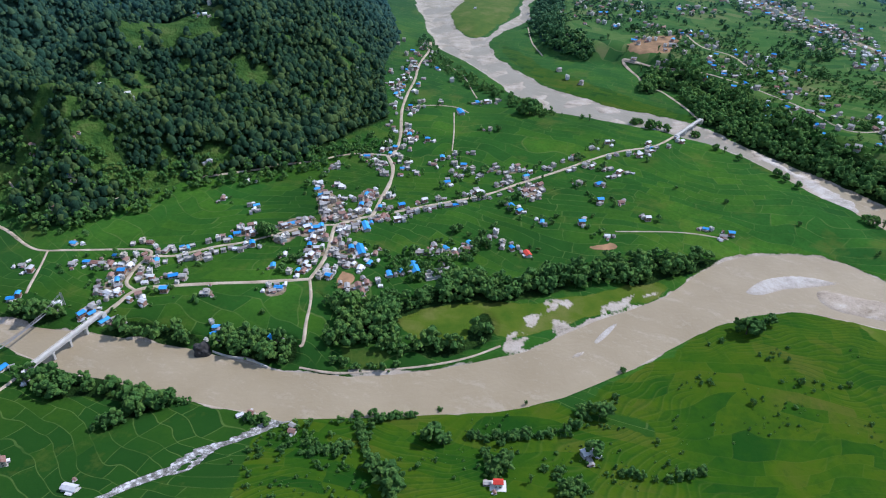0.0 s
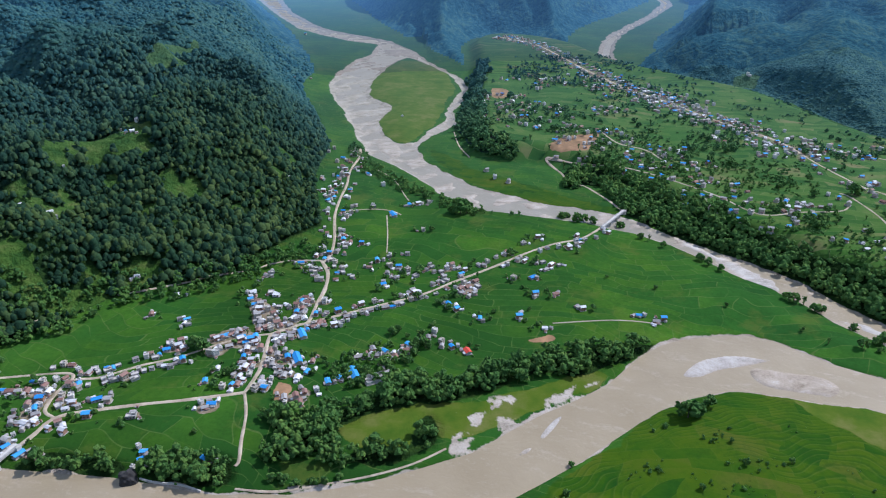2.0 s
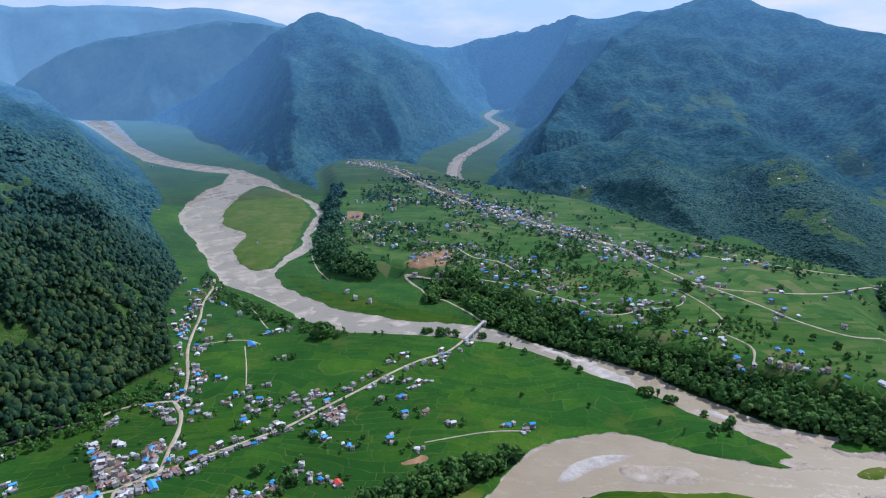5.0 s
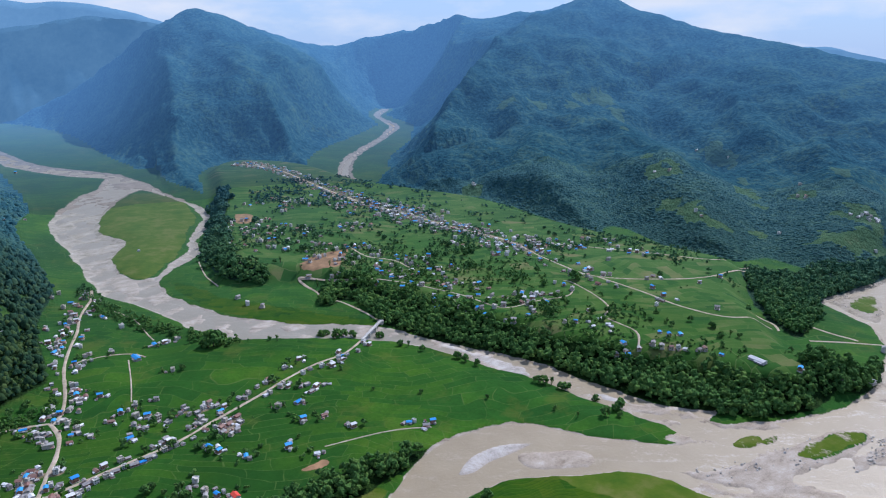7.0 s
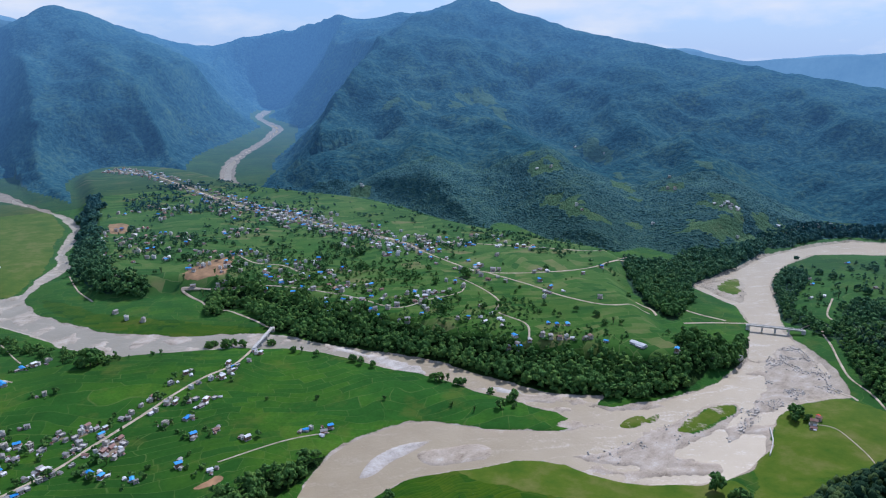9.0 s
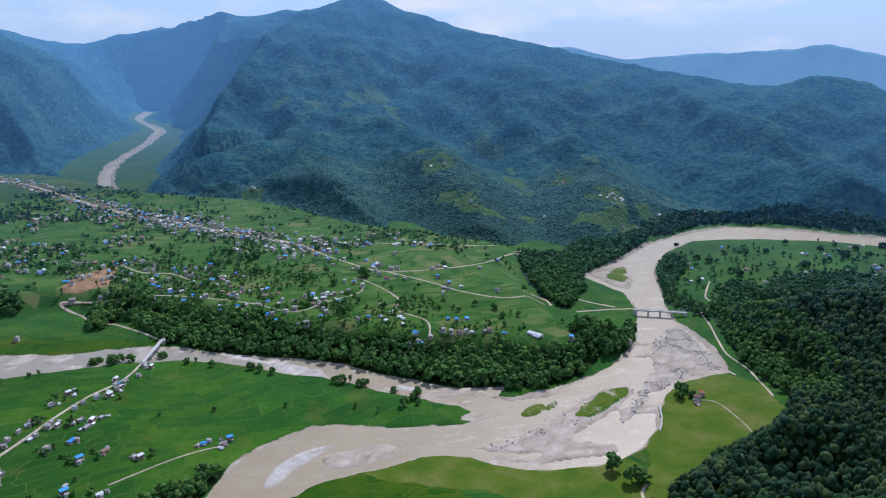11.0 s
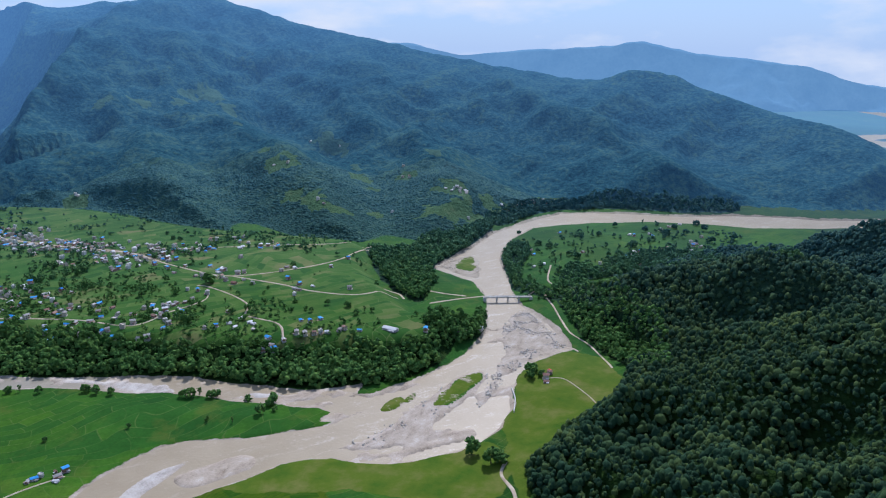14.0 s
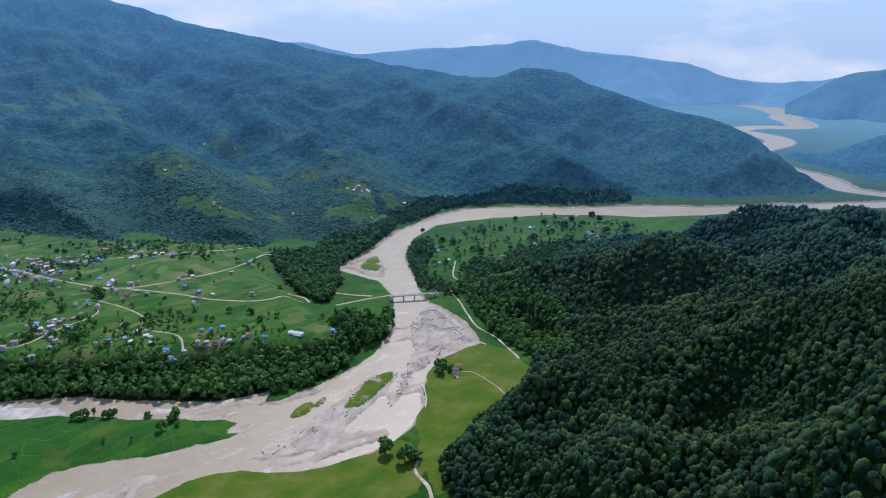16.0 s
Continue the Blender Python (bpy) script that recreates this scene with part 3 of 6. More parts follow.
TREES_SPIT = [(1171, 620, 1.0), (985, 512, 1.2), (1056, 541, 1.1), (1093, 539, 1.3), (1081, 512, 1.2), (1033, 469, 1.2), (1055, 465, 1.4), (1001, 463, 1.2), (1304, 484, 1.2), (1200, 538, 1.0), (1252, 517, 1.1), (1296, 422, 1.4), (1227, 384, 1.3), (1285, 379, 1.4), (1350, 384, 1.3), (1308, 352, 1.3), (1366, 333, 1.4), (1275, 296, 1.4), (1328, 272, 1.4), (1112, 214, 1.2), (1081, 257, 1.2), (1086, 297, 1.2), (1043, 316, 1.2), (1171, 398, 1.3), (1106, 397, 1.1), (1402, 358, 1.3), (1358, 449, 1.1), (1204, 476, 1.2), (1049, 448, 1.3)]
RIVER_WALLS = [
    ([(-140, 379), (-129, 375), (-112, 371), (-97, 365)], 1.2),
    ([(614, 323), (594, 308), (570, 296)], 2.0),
]
SOUTH_HEDGES = [
    [(-27, 326), (-25, 308), (-20, 290), (-11, 274), (1, 251)],
    [(-23, 311), (-8, 322), (6, 325)],
    [(43, 304), (60, 306), (78, 308), (97, 311), (118, 323)],
    [(53, 294), (55, 280), (59, 272)],
    [(85, 281), (98, 274), (110, 266)],
    [(92, 261), (100, 267), (106, 262)],
    [(102, 310), (119, 328), (141, 344)],
    [(-55, 286), (-42, 290), (-29, 295)],
    [(-184, 301), (-174, 319), (-154, 331), (-141, 328)],
    [(125, 279), (141, 280)],
    [(-252, 348), (-239, 344)],
    [(-98, 317), (-83, 315)],
    [(157, 277), (178, 283)],
    [(11, 307), (29, 301)],
    [(-134, 392), (-112, 385), (-90, 379)],
    [(-52, 372), (-32, 364), (-9, 369)],
]

# ---- sky, sun and exposure ----
SUN_TO = Vector((0.80, 0.42, 0.98)).normalized()
world = bpy.data.worlds.new("sky")
scene.world = world
world.use_nodes = True
wn, wl = world.node_tree.nodes, world.node_tree.links
wn.clear()
sky = wn.new("ShaderNodeTexSky")
sky.sky_type = "NISHITA"
sky.sun_disc = False
sky.sun_elevation = math.asin(SUN_TO.z)
sky.sun_rotation = math.atan2(SUN_TO.x, SUN_TO.y)
sky.altitude = 500
sky.air_density = 1.0
sky.dust_density = 0.1
sky.ozone_density = 4.0
tc = wn.new("ShaderNodeTexCoord")
mapping = wn.new("ShaderNodeMapping")
mapping.inputs["Scale"].default_value = (3.0, 3.0, 9.0)
clouds = wn.new("ShaderNodeTexNoise")
clouds.inputs["Scale"].default_value = 1.6
clouds.inputs["Detail"].default_value = 7
clouds.inputs["Roughness"].default_value = 0.55
ramp = wn.new("ShaderNodeValToRGB")
ramp.color_ramp.elements[0].position = 0.45
ramp.color_ramp.elements[1].position = 0.66
haze = wn.new("ShaderNodeMix")
haze.data_type = "RGBA"
haze.inputs["B"].default_value = (2.3, 3.2, 4.4, 1)
height = wn.new("ShaderNodeSeparateXYZ")
low = wn.new("ShaderNodeValToRGB")
low.color_ramp.elements[0].color = (0.95, 0.95, 0.95, 1)
low.color_ramp.elements[1].position = 0.5
low.color_ramp.elements[1].color = (0.25, 0.25, 0.25, 1)
wl.new(tc.outputs["Generated"], height.inputs[0])
wl.new(height.outputs["Z"], low.inputs["Fac"])
wl.new(low.outputs["Color"], haze.inputs["Factor"])
wl.new(sky.outputs["Color"], haze.inputs["A"])
mixc = wn.new("ShaderNodeMix")
mixc.data_type = "RGBA"
mixc.inputs["B"].default_value = (4.3, 4.6, 4.75, 1)
bg = wn.new("ShaderNodeBackground")
bg.inputs["Strength"].default_value = 0.135
wo = wn.new("ShaderNodeOutputWorld")
wl.new(tc.outputs["Generated"], mapping.inputs["Vector"])
wl.new(mapping.outputs["Vector"], clouds.inputs["Vector"])
wl.new(clouds.outputs["Fac"], ramp.inputs["Fac"])
wl.new(ramp.outputs["Color"], mixc.inputs["Factor"])
wl.new(haze.outputs["Result"], mixc.inputs["A"])
wl.new(mixc.outputs["Result"], bg.inputs["Color"])
wl.new(bg.outputs["Background"], wo.inputs["Surface"])
sun = new("sun", bpy.data.lights.new("sun", "SUN"))
sun.data.energy = 3.5
sun.data.angle = radians(0.53)
sun.data.color = (1.0, 0.95, 0.87)
sun.matrix_world = look((0, 0, 900), Vector((0, 0, 900)) - SUN_TO)

# ---- materials ----
class Mat:
    """A node material with short calls for its nodes."""

    def __init__(self, name, rough=0.8, spec=0.3):
        self.m = bpy.data.materials.new(name)
        self.m.use_nodes = True
        self.t = self.m.node_tree
        self.bsdf = self.t.nodes["Principled BSDF"]
        self.bsdf.inputs["Roughness"].default_value = rough
        self.bsdf.inputs["Specular IOR Level"].default_value = spec

    def n(self, kind, **values):
        node = self.t.nodes.new(kind)
        for key, value in values.items():
            node.inputs[key.replace("_", " ")].default_value = value
        return node

    def link(self, a, b):
        self.t.links.new(a, b)

    def pos(self):
        return self.n("ShaderNodeNewGeometry").outputs["Position"]

    def scaled(self, vec, x, y, z):
        m = self.n("ShaderNodeMapping")
        m.inputs["Scale"].default_value = (x, y, z)
        self.link(vec, m.inputs["Vector"])
        return m.outputs["Vector"]

    def noise(self, scale, detail=4.0, rough=0.55, vec=None, distort=0.0):
        node = self.n("ShaderNodeTexNoise", Scale=scale, Detail=detail, Roughness=rough, Distortion=distort)
        self.link(vec or self.pos(), node.inputs["Vector"])
        return node.outputs["Fac"]

    def warp(self, vec, scale, amount):
        node = self.n("ShaderNodeTexNoise", Scale=scale, Detail=2.0)
        self.link(vec, node.inputs["Vector"])
        sub = self.n("ShaderNodeVectorMath")
        sub.operation = "SUBTRACT"
        self.link(node.outputs["Color"], sub.inputs[0])
        sub.inputs[1].default_value = (0.5, 0.5, 0.5)
        mul = self.n("ShaderNodeVectorMath")
        mul.operation = "MULTIPLY_ADD"
        self.link(sub.outputs[0], mul.inputs[0])
        mul.inputs[1].default_value = (amount, amount, 0)
        self.link(vec, mul.inputs[2])
        return mul.outputs[0]

    def steps(self, fac, *stops):
        node = self.n("ShaderNodeValToRGB")
        els = node.color_ramp.elements
        while len(els) < len(stops):
            els.new(0.5)
        for el, (at, c) in zip(els, stops):
            el.position = at
            el.color = (*c, 1) if isinstance(c, tuple) else (c, c, c, 1)
        self.link(fac, node.inputs["Fac"])
        return node.outputs["Color"]

    def mix(self, fac, a, b, how="MIX"):
        node = self.n("ShaderNodeMix")
        node.data_type, node.blend_type = "RGBA", how
        for sock, v in (("Factor", fac), ("A", a), ("B", b)):
            if isinstance(v, tuple):
                node.inputs[sock].default_value = (*v, 1)
            elif isinstance(v, (int, float)):
                node.inputs[sock].default_value = v
            else:
                self.link(v, node.inputs[sock])
        return node.outputs["Result"]

    def math(self, how, a, b=0.0, c=0.0):
        node = self.n("ShaderNodeMath")
        node.operation = how
        for i, v in enumerate((a, b, c)):
            if isinstance(v, (int, float)):
                node.inputs[i].default_value = v
            else:
                self.link(v, node.inputs[i])
        return node.outputs[0]

    def attr(self, name):
        node = self.n("ShaderNodeAttribute")
        node.attribute_name = name
        return node.outputs["Fac"]

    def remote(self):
        """Distance from the middle of the valley, 0 to 1, which drives the haze."""
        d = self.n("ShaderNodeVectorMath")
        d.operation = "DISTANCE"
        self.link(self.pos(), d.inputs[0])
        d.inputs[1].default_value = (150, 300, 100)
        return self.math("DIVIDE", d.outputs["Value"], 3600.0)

    def patch(self, name, ragged=0.6, scale=0.22):
        """A cover's share with a ragged, crisp edge."""
        v = self.math("ADD", self.attr(name), self.math("MULTIPLY", self.math("SUBTRACT", self.noise(scale, 5, 0.7), 0.5), ragged))
        return self.steps(v, (0.42, 0.0), (0.58, 1.0))

    def island(self):
        return self.n("ShaderNodeNewGeometry").outputs["Random Per Island"]

    def obrandom(self):
        return self.n("ShaderNodeObjectInfo").outputs["Random"]

    def bump(self, height, distance, strength=1.0):
        node = self.n("ShaderNodeBump", Strength=strength, Distance=distance)
        self.link(height, node.inputs["Height"])
        self.link(node.outputs["Normal"], self.bsdf.inputs["Normal"])

    def done(self, colour):
        if isinstance(colour, tuple):
            self.bsdf.inputs["Base Color"].default_value = (*colour, 1)
        else:
            self.link(colour, self.bsdf.inputs["Base Color"])
        return self.m


def haze_tint(m, col):
    """Haze put into the colour: forest turned blue-green, bluer the farther off."""
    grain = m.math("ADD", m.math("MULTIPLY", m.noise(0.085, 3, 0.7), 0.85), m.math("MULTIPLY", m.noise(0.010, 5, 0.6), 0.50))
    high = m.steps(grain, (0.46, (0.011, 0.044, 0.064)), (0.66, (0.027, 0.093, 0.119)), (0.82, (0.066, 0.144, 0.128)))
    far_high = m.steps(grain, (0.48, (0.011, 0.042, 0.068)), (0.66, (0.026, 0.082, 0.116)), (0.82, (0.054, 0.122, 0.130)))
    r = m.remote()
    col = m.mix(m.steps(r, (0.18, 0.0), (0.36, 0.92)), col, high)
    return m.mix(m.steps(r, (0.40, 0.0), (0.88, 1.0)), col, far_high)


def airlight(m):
    """The blue of the air before what lies far off, added as a glow growing with distance."""
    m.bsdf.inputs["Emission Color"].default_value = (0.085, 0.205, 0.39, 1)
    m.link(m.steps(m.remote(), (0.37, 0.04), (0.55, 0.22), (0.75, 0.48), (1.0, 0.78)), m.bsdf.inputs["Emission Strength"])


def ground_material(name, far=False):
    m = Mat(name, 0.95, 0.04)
    # haze over the far ground, as a blue glow of the surface
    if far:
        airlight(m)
    p = m.pos()
    flat = m.scaled(p, 1, 1, 0)
    # plots: strips that follow the slope, cut across at uneven steps, with pale bunds between them
    w = m.warp(m.warp(flat, 0.0045, 190.0), 0.016, 34.0)
    xyz = m.n("ShaderNodeSeparateXYZ")
    m.link(w, xyz.inputs[0])
    u = m.math("ADD", m.math("MULTIPLY", xyz.outputs[0], 0.026), m.math("MULTIPLY", xyz.outputs[1], 0.076))
    row = m.math("FLOOR", u)
    shift = m.n("ShaderNodeTexWhiteNoise")
    shift.noise_dimensions = "1D"
    m.link(row, shift.inputs["W"])
    v = m.math("ADD", m.math("ADD", m.math("MULTIPLY", xyz.outputs[0], 0.030), m.math("MULTIPLY", xyz.outputs[1], -0.011)), m.math("MULTIPLY", shift.outputs["Value"], 5.0))
    col_i = m.math("FLOOR", v)
    pair = m.n("ShaderNodeCombineXYZ")
    m.link(row, pair.inputs[0])
    m.link(col_i, pair.inputs[1])
    tone = m.n("ShaderNodeTexWhiteNoise")
    tone.noise_dimensions = "2D"
    m.link(pair.outputs[0], tone.inputs["Vector"])
    cut_u = m.math("ABSOLUTE", m.math("SUBTRACT", m.math("FRACT", u), 0.5))
    cut_v = m.math("ABSOLUTE", m.math("SUBTRACT", m.math("FRACT", v), 0.5))
    bund = m.math("MAXIMUM", m.steps(cut_u, (0.462, 0.0), (0.485, 1.0)), m.steps(cut_v, (0.482, 0.0), (0.492, 1.0)))
    bund = m.math("MULTIPLY", bund, m.steps(m.noise(0.02, 4), (0.34, 0.12), (0.54, 1.0)))
    wide = m.noise(0.006, 4, 0.6)
    lush = m.math("ADD", m.math("ADD", m.math("MULTIPLY", tone.outputs["Value"], 0.17), 0.05), m.math("MULTIPLY", wide, 0.80))
    plot = m.steps(lush, (0.25, (0.009, 0.045, 0.010)), (0.5, (0.018, 0.073, 0.011)), (0.66, (0.035, 0.100, 0.010)), (0.92, (0.100, 0.138, 0.021)))
    plot = m.mix(m.attr("young"), m.mix(1.0, plot, (0.85, 0.74, 0.74), "MULTIPLY"), plot)
    plot = m.mix(m.math("MULTIPLY", m.attr("young"), 0.42), plot, m.mix(1.0, plot, (1.9, 1.7, 1.6), "MULTIPLY"))
    paddy = m.mix(m.math("MULTIPLY", bund, 0.7), plot, (0.090, 0.14, 0.035))
    fine = m.math("ADD", m.math("MULTIPLY", m.noise(0.25, 6, 0.75), 0.6), m.math("MULTIPLY", m.noise(0.035, 5, 0.65), 0.4))
    paddy = m.mix(m.steps(fine, (0.40, 0.0), (0.62, 0.55)), paddy, (0.012, 0.048, 0.007))
    weedy = m.math("MULTIPLY", m.steps(m.noise(0.018, 6, 0.7), (0.55, 0.0), (0.68, 1.0)), 0.5)
    paddy = m.mix(weedy, paddy, (0.085, 0.105, 0.020))
    # low meadow
    meadow = m.steps(m.math("ADD", m.math("MULTIPLY", m.noise(0.012, 7, 0.66, m.warp(flat, 0.02, 30.0)), 0.8), m.math("MULTIPLY", tone.outputs["Value"], 0.2)),
                     (0.34, (0.010, 0.048, 0.005)), (0.45, (0.023, 0.070, 0.004)), (0.57, (0.043, 0.084, 0.004)), (0.70, (0.070, 0.086, 0.012)), (0.82, (0.105, 0.080, 0.032)))
    sxy = m.n("ShaderNodeSeparateXYZ")
    m.link(flat, sxy.inputs[0])
    lie = m.math("ADD", m.math("MULTIPLY", sxy.outputs[1], 0.16), m.math("MULTIPLY", sxy.outputs[0], -0.05))
    level = m.math("FRACT", m.math("ADD", m.math("MULTIPLY", m.noise(0.0048, 3, 0.5), 44.0), lie))
    rim = m.steps(m.math("ABSOLUTE", m.math("SUBTRACT", level, 0.5)), (0.0, 1.0), (0.13, 0.0))
    cut = m.steps(m.noise(0.011, 3), (0.44, 0.0), (0.54, 1.0))
    shelf = m.math("MULTIPLY", m.steps(level, (0.5, 0.0), (0.72, 1.0), (1.0, 0.0)), cut)
    meadow = m.mix(m.math("MULTIPLY", shelf, 0.42), meadow, (0.010, 0.052, 0.006))
    meadow = m.mix(m.math("MULTIPLY", m.math("MAXIMUM", m.math("MULTIPLY", rim, cut), m.math("MULTIPLY", bund, 0.55)), 0.22), meadow, (0.105, 0.125, 0.030))
    tuft = m.steps(m.math("ADD", m.math("MULTIPLY", m.noise(0.16, 5, 0.75), 0.6), m.math("MULTIPLY", m.noise(0.03, 4, 0.6), 0.4)), (0.50, 0.0), (0.60, 1.0))
    meadow = m.mix(m.math("MULTIPLY", tuft, 0.4), meadow, (0.016, 0.054, 0.006))
    pasture = m.steps(m.noise(0.03, 7, 0.65), (0.3, (0.034, 0.084, 0.008)), (0.5, (0.070, 0.108, 0.012)), (0.74, (0.135, 0.135, 0.042)))
    meadow = m.mix(m.patch("pasture", 1.3, 0.05), meadow, pasture)
    olive = m.steps(m.math("ADD", m.math("MULTIPLY", tone.outputs["Value"], 0.4), m.math("MULTIPLY", m.noise(0.02, 6, 0.65), 0.7)), (0.3, (0.017, 0.066, 0.012)), (0.5, (0.036, 0.098, 0.016)), (0.68, (0.066, 0.122, 0.026)), (0.82, (0.14, 0.140, 0.058)))
    paddy = m.mix(m.attr("upper"), paddy, m.mix(m.math("MULTIPLY", bund, 0.75), olive, (0.11, 0.14, 0.05)))
    # forest floor, scrub and the open slopes among it
    scrub = m.steps(m.noise(0.07, 6, 0.65), (0.3, (0.006, 0.018, 0.004)), (0.55, (0.013, 0.034, 0.007)), (0.75, (0.035, 0.07, 0.012)))
    open_slope = m.steps(m.noise(0.05, 6, 0.7), (0.36, (0.020, 0.060, 0.010)), (0.52, (0.048, 0.100, 0.016)), (0.68, (0.10, 0.13, 0.035)), (0.76, (0.17, 0.13, 0.08)))
    # haze put into the colour of the open slopes farther off
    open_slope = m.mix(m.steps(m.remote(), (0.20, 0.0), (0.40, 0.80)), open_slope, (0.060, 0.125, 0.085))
    scrub = m.mix(m.patch("clearing", 0.9, 0.08), haze_tint(m, scrub), open_slope)
    # gravel, silt and bare soil
    pebbly = m.math("ADD", m.math("MULTIPLY", m.noise(0.05, 6, 0.65, m.scaled(m.warp(flat, 0.02, 30), 1, 1.6, 1)), 0.6), m.math("MULTIPLY", m.noise(0.7, 5, 0.85), 0.4))
    silt = m.steps(pebbly, (0.36, (0.18, 0.148, 0.112)), (0.46, (0.30, 0.252, 0.196)), (0.56, (0.38, 0.328, 0.268)), (0.66, (0.47, 0.43, 0.385)))
    silt = m.mix(m.math("MULTIPLY", m.attr("chalk"), 0.6), silt, m.steps(pebbly, (0.36, (0.28, 0.265, 0.245)), (0.55, (0.50, 0.49, 0.475))))
    soil = m.steps(m.noise(0.09, 5), (0.3, (0.17, 0.105, 0.06)), (0.7, (0.36, 0.215, 0.12)))
    col = m.mix(m.patch("meadow", 1.3, 0.05), paddy, meadow)
    col = m.mix(m.patch("forest"), col, scrub)
    yard = m.steps(m.noise(0.16, 6, 0.7), (0.3, (0.07, 0.085, 0.03)), (0.5, (0.19, 0.15, 0.10)), (0.72, (0.32, 0.28, 0.22)))
    col = m.mix(m.patch("trodden"), col, yard)
    col = m.mix(m.patch("soil"), col, soil)
    col = m.mix(m.patch("silt"), col, silt)
    creek = m.steps(m.noise(0.30, 6, 0.75), (0.36, (0.07, 0.07, 0.062)), (0.50, (0.19, 0.185, 0.175)), (0.60, (0.52, 0.52, 0.53)))
    col = m.mix(m.patch("creek"), col, creek)
    # haze painted into the ground colour, stronger with distance
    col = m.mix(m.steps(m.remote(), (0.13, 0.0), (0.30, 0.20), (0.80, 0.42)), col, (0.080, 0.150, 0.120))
    # far colours darkened to leave room for the haze glow
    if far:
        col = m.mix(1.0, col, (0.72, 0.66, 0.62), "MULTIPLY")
    rough_land = m.math("MULTIPLY_ADD", m.attr("forest"), 8.0, 0.4)
    m.bump(m.math("MULTIPLY", m.noise(0.11, 5, 0.65), rough_land), 1.0, 0.9)
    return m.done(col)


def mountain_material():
    """The distant forested mountains, the blue of the air before them put into colour and glow."""
    m = Mat("backdrop_mountain_forest_haze", 1.0, 0.0)
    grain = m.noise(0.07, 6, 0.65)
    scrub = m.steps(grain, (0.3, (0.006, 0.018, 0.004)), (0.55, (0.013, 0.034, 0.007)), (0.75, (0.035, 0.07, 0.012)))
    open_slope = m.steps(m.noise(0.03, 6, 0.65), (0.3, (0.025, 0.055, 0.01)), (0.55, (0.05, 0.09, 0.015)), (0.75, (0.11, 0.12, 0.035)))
    col = m.mix(1.0, haze_tint(m, m.mix(m.attr("clearing"), scrub, open_slope)), (0.80, 0.78, 0.80), "MULTIPLY")
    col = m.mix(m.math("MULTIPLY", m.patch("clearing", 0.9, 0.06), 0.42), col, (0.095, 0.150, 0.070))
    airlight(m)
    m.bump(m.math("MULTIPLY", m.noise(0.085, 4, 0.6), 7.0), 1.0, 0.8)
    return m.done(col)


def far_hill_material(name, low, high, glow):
    """Hills kilometres off, the blue of the air between put into their colour and glow."""
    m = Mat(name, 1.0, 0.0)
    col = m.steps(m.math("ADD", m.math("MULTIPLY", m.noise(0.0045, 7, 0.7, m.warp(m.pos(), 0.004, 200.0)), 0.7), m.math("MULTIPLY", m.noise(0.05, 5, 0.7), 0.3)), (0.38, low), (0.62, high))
    # the haze colour is emitted; the base below is darkened so it leads
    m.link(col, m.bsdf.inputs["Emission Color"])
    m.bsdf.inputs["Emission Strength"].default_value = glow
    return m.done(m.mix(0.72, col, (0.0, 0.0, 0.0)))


def water_material():
    m = Mat("silty_water", 0.36, 0.24)
    p = m.scaled(m.pos(), 1, 1, 0)
    w = m.warp(p, 0.03, 22.0)
    base = m.steps(m.noise(0.02, 6, 0.6, w), (0.3, (0.250, 0.202, 0.128)), (0.7, (0.300, 0.247, 0.164)))
    along = m.n("ShaderNodeMapping", Rotation=(0, 0, radians(-27)), Scale=(3.2, 0.8, 1))
    along.vector_type = "TEXTURE"
    m.link(w, along.inputs["Vector"])
    streak = m.math("ADD", m.math("MULTIPLY", m.noise(0.075, 6, 0.72, along.outputs["Vector"]), 0.65), m.math("MULTIPLY", m.noise(0.32, 5, 0.75, p), 0.35))
    foam = m.math("MULTIPLY", m.steps(streak, (0.53, 0.0), (0.61, 0.9)), m.attr("rapid"))
    base = m.mix(m.attr("grey"), base, m.mix(1.0, base, (0.88, 0.98, 1.16), "MULTIPLY"))
    col = m.mix(foam, base, (0.41, 0.36, 0.295))
    m.bump(m.noise(0.25, 5, 0.6, w), 0.5, 0.5)
    return m.done(col)


def leaf_material(name, dark, mid, light, grain=0.55, relief=1.6, hazed=False):
    m = Mat(name, 0.85, 0.05)
    r = m.math("ADD", m.math("MULTIPLY", m.island(), 0.58), m.math("MULTIPLY", m.noise(grain, 5, 0.7), 0.4))
    r = m.math("ADD", r, m.math("MULTIPLY", m.math("SUBTRACT", m.noise(0.016, 4, 0.6), 0.38), 0.8))
    col = m.steps(r, (0.2, dark), (0.55, mid), (0.95, light))
    col = m.mix(m.math("MULTIPLY", m.noise(0.006, 3), 0.45), col, mid)
    # distance haze painted into the leaf colour
    if hazed:
        col = haze_tint(m, col)
    m.bump(m.noise(grain * 1.6, 4, 0.7), relief, 1.0)
    return m.done(col)


def plain_material(name, a, b, scale, rough=0.8, spec=0.3, relief=0.0, vary=0.0):
    m = Mat(name, rough, spec)
    f = m.noise(scale, 6, 0.6)
    if vary:
        f = m.math("ADD", m.math("MULTIPLY", f, 1 - vary), m.math("MULTIPLY", m.obrandom(), vary))
    if relief:
        m.bump(m.noise(scale * 2, 4), relief, 0.7)
    return m.done(m.steps(f, (0.25, a), (0.75, b)))


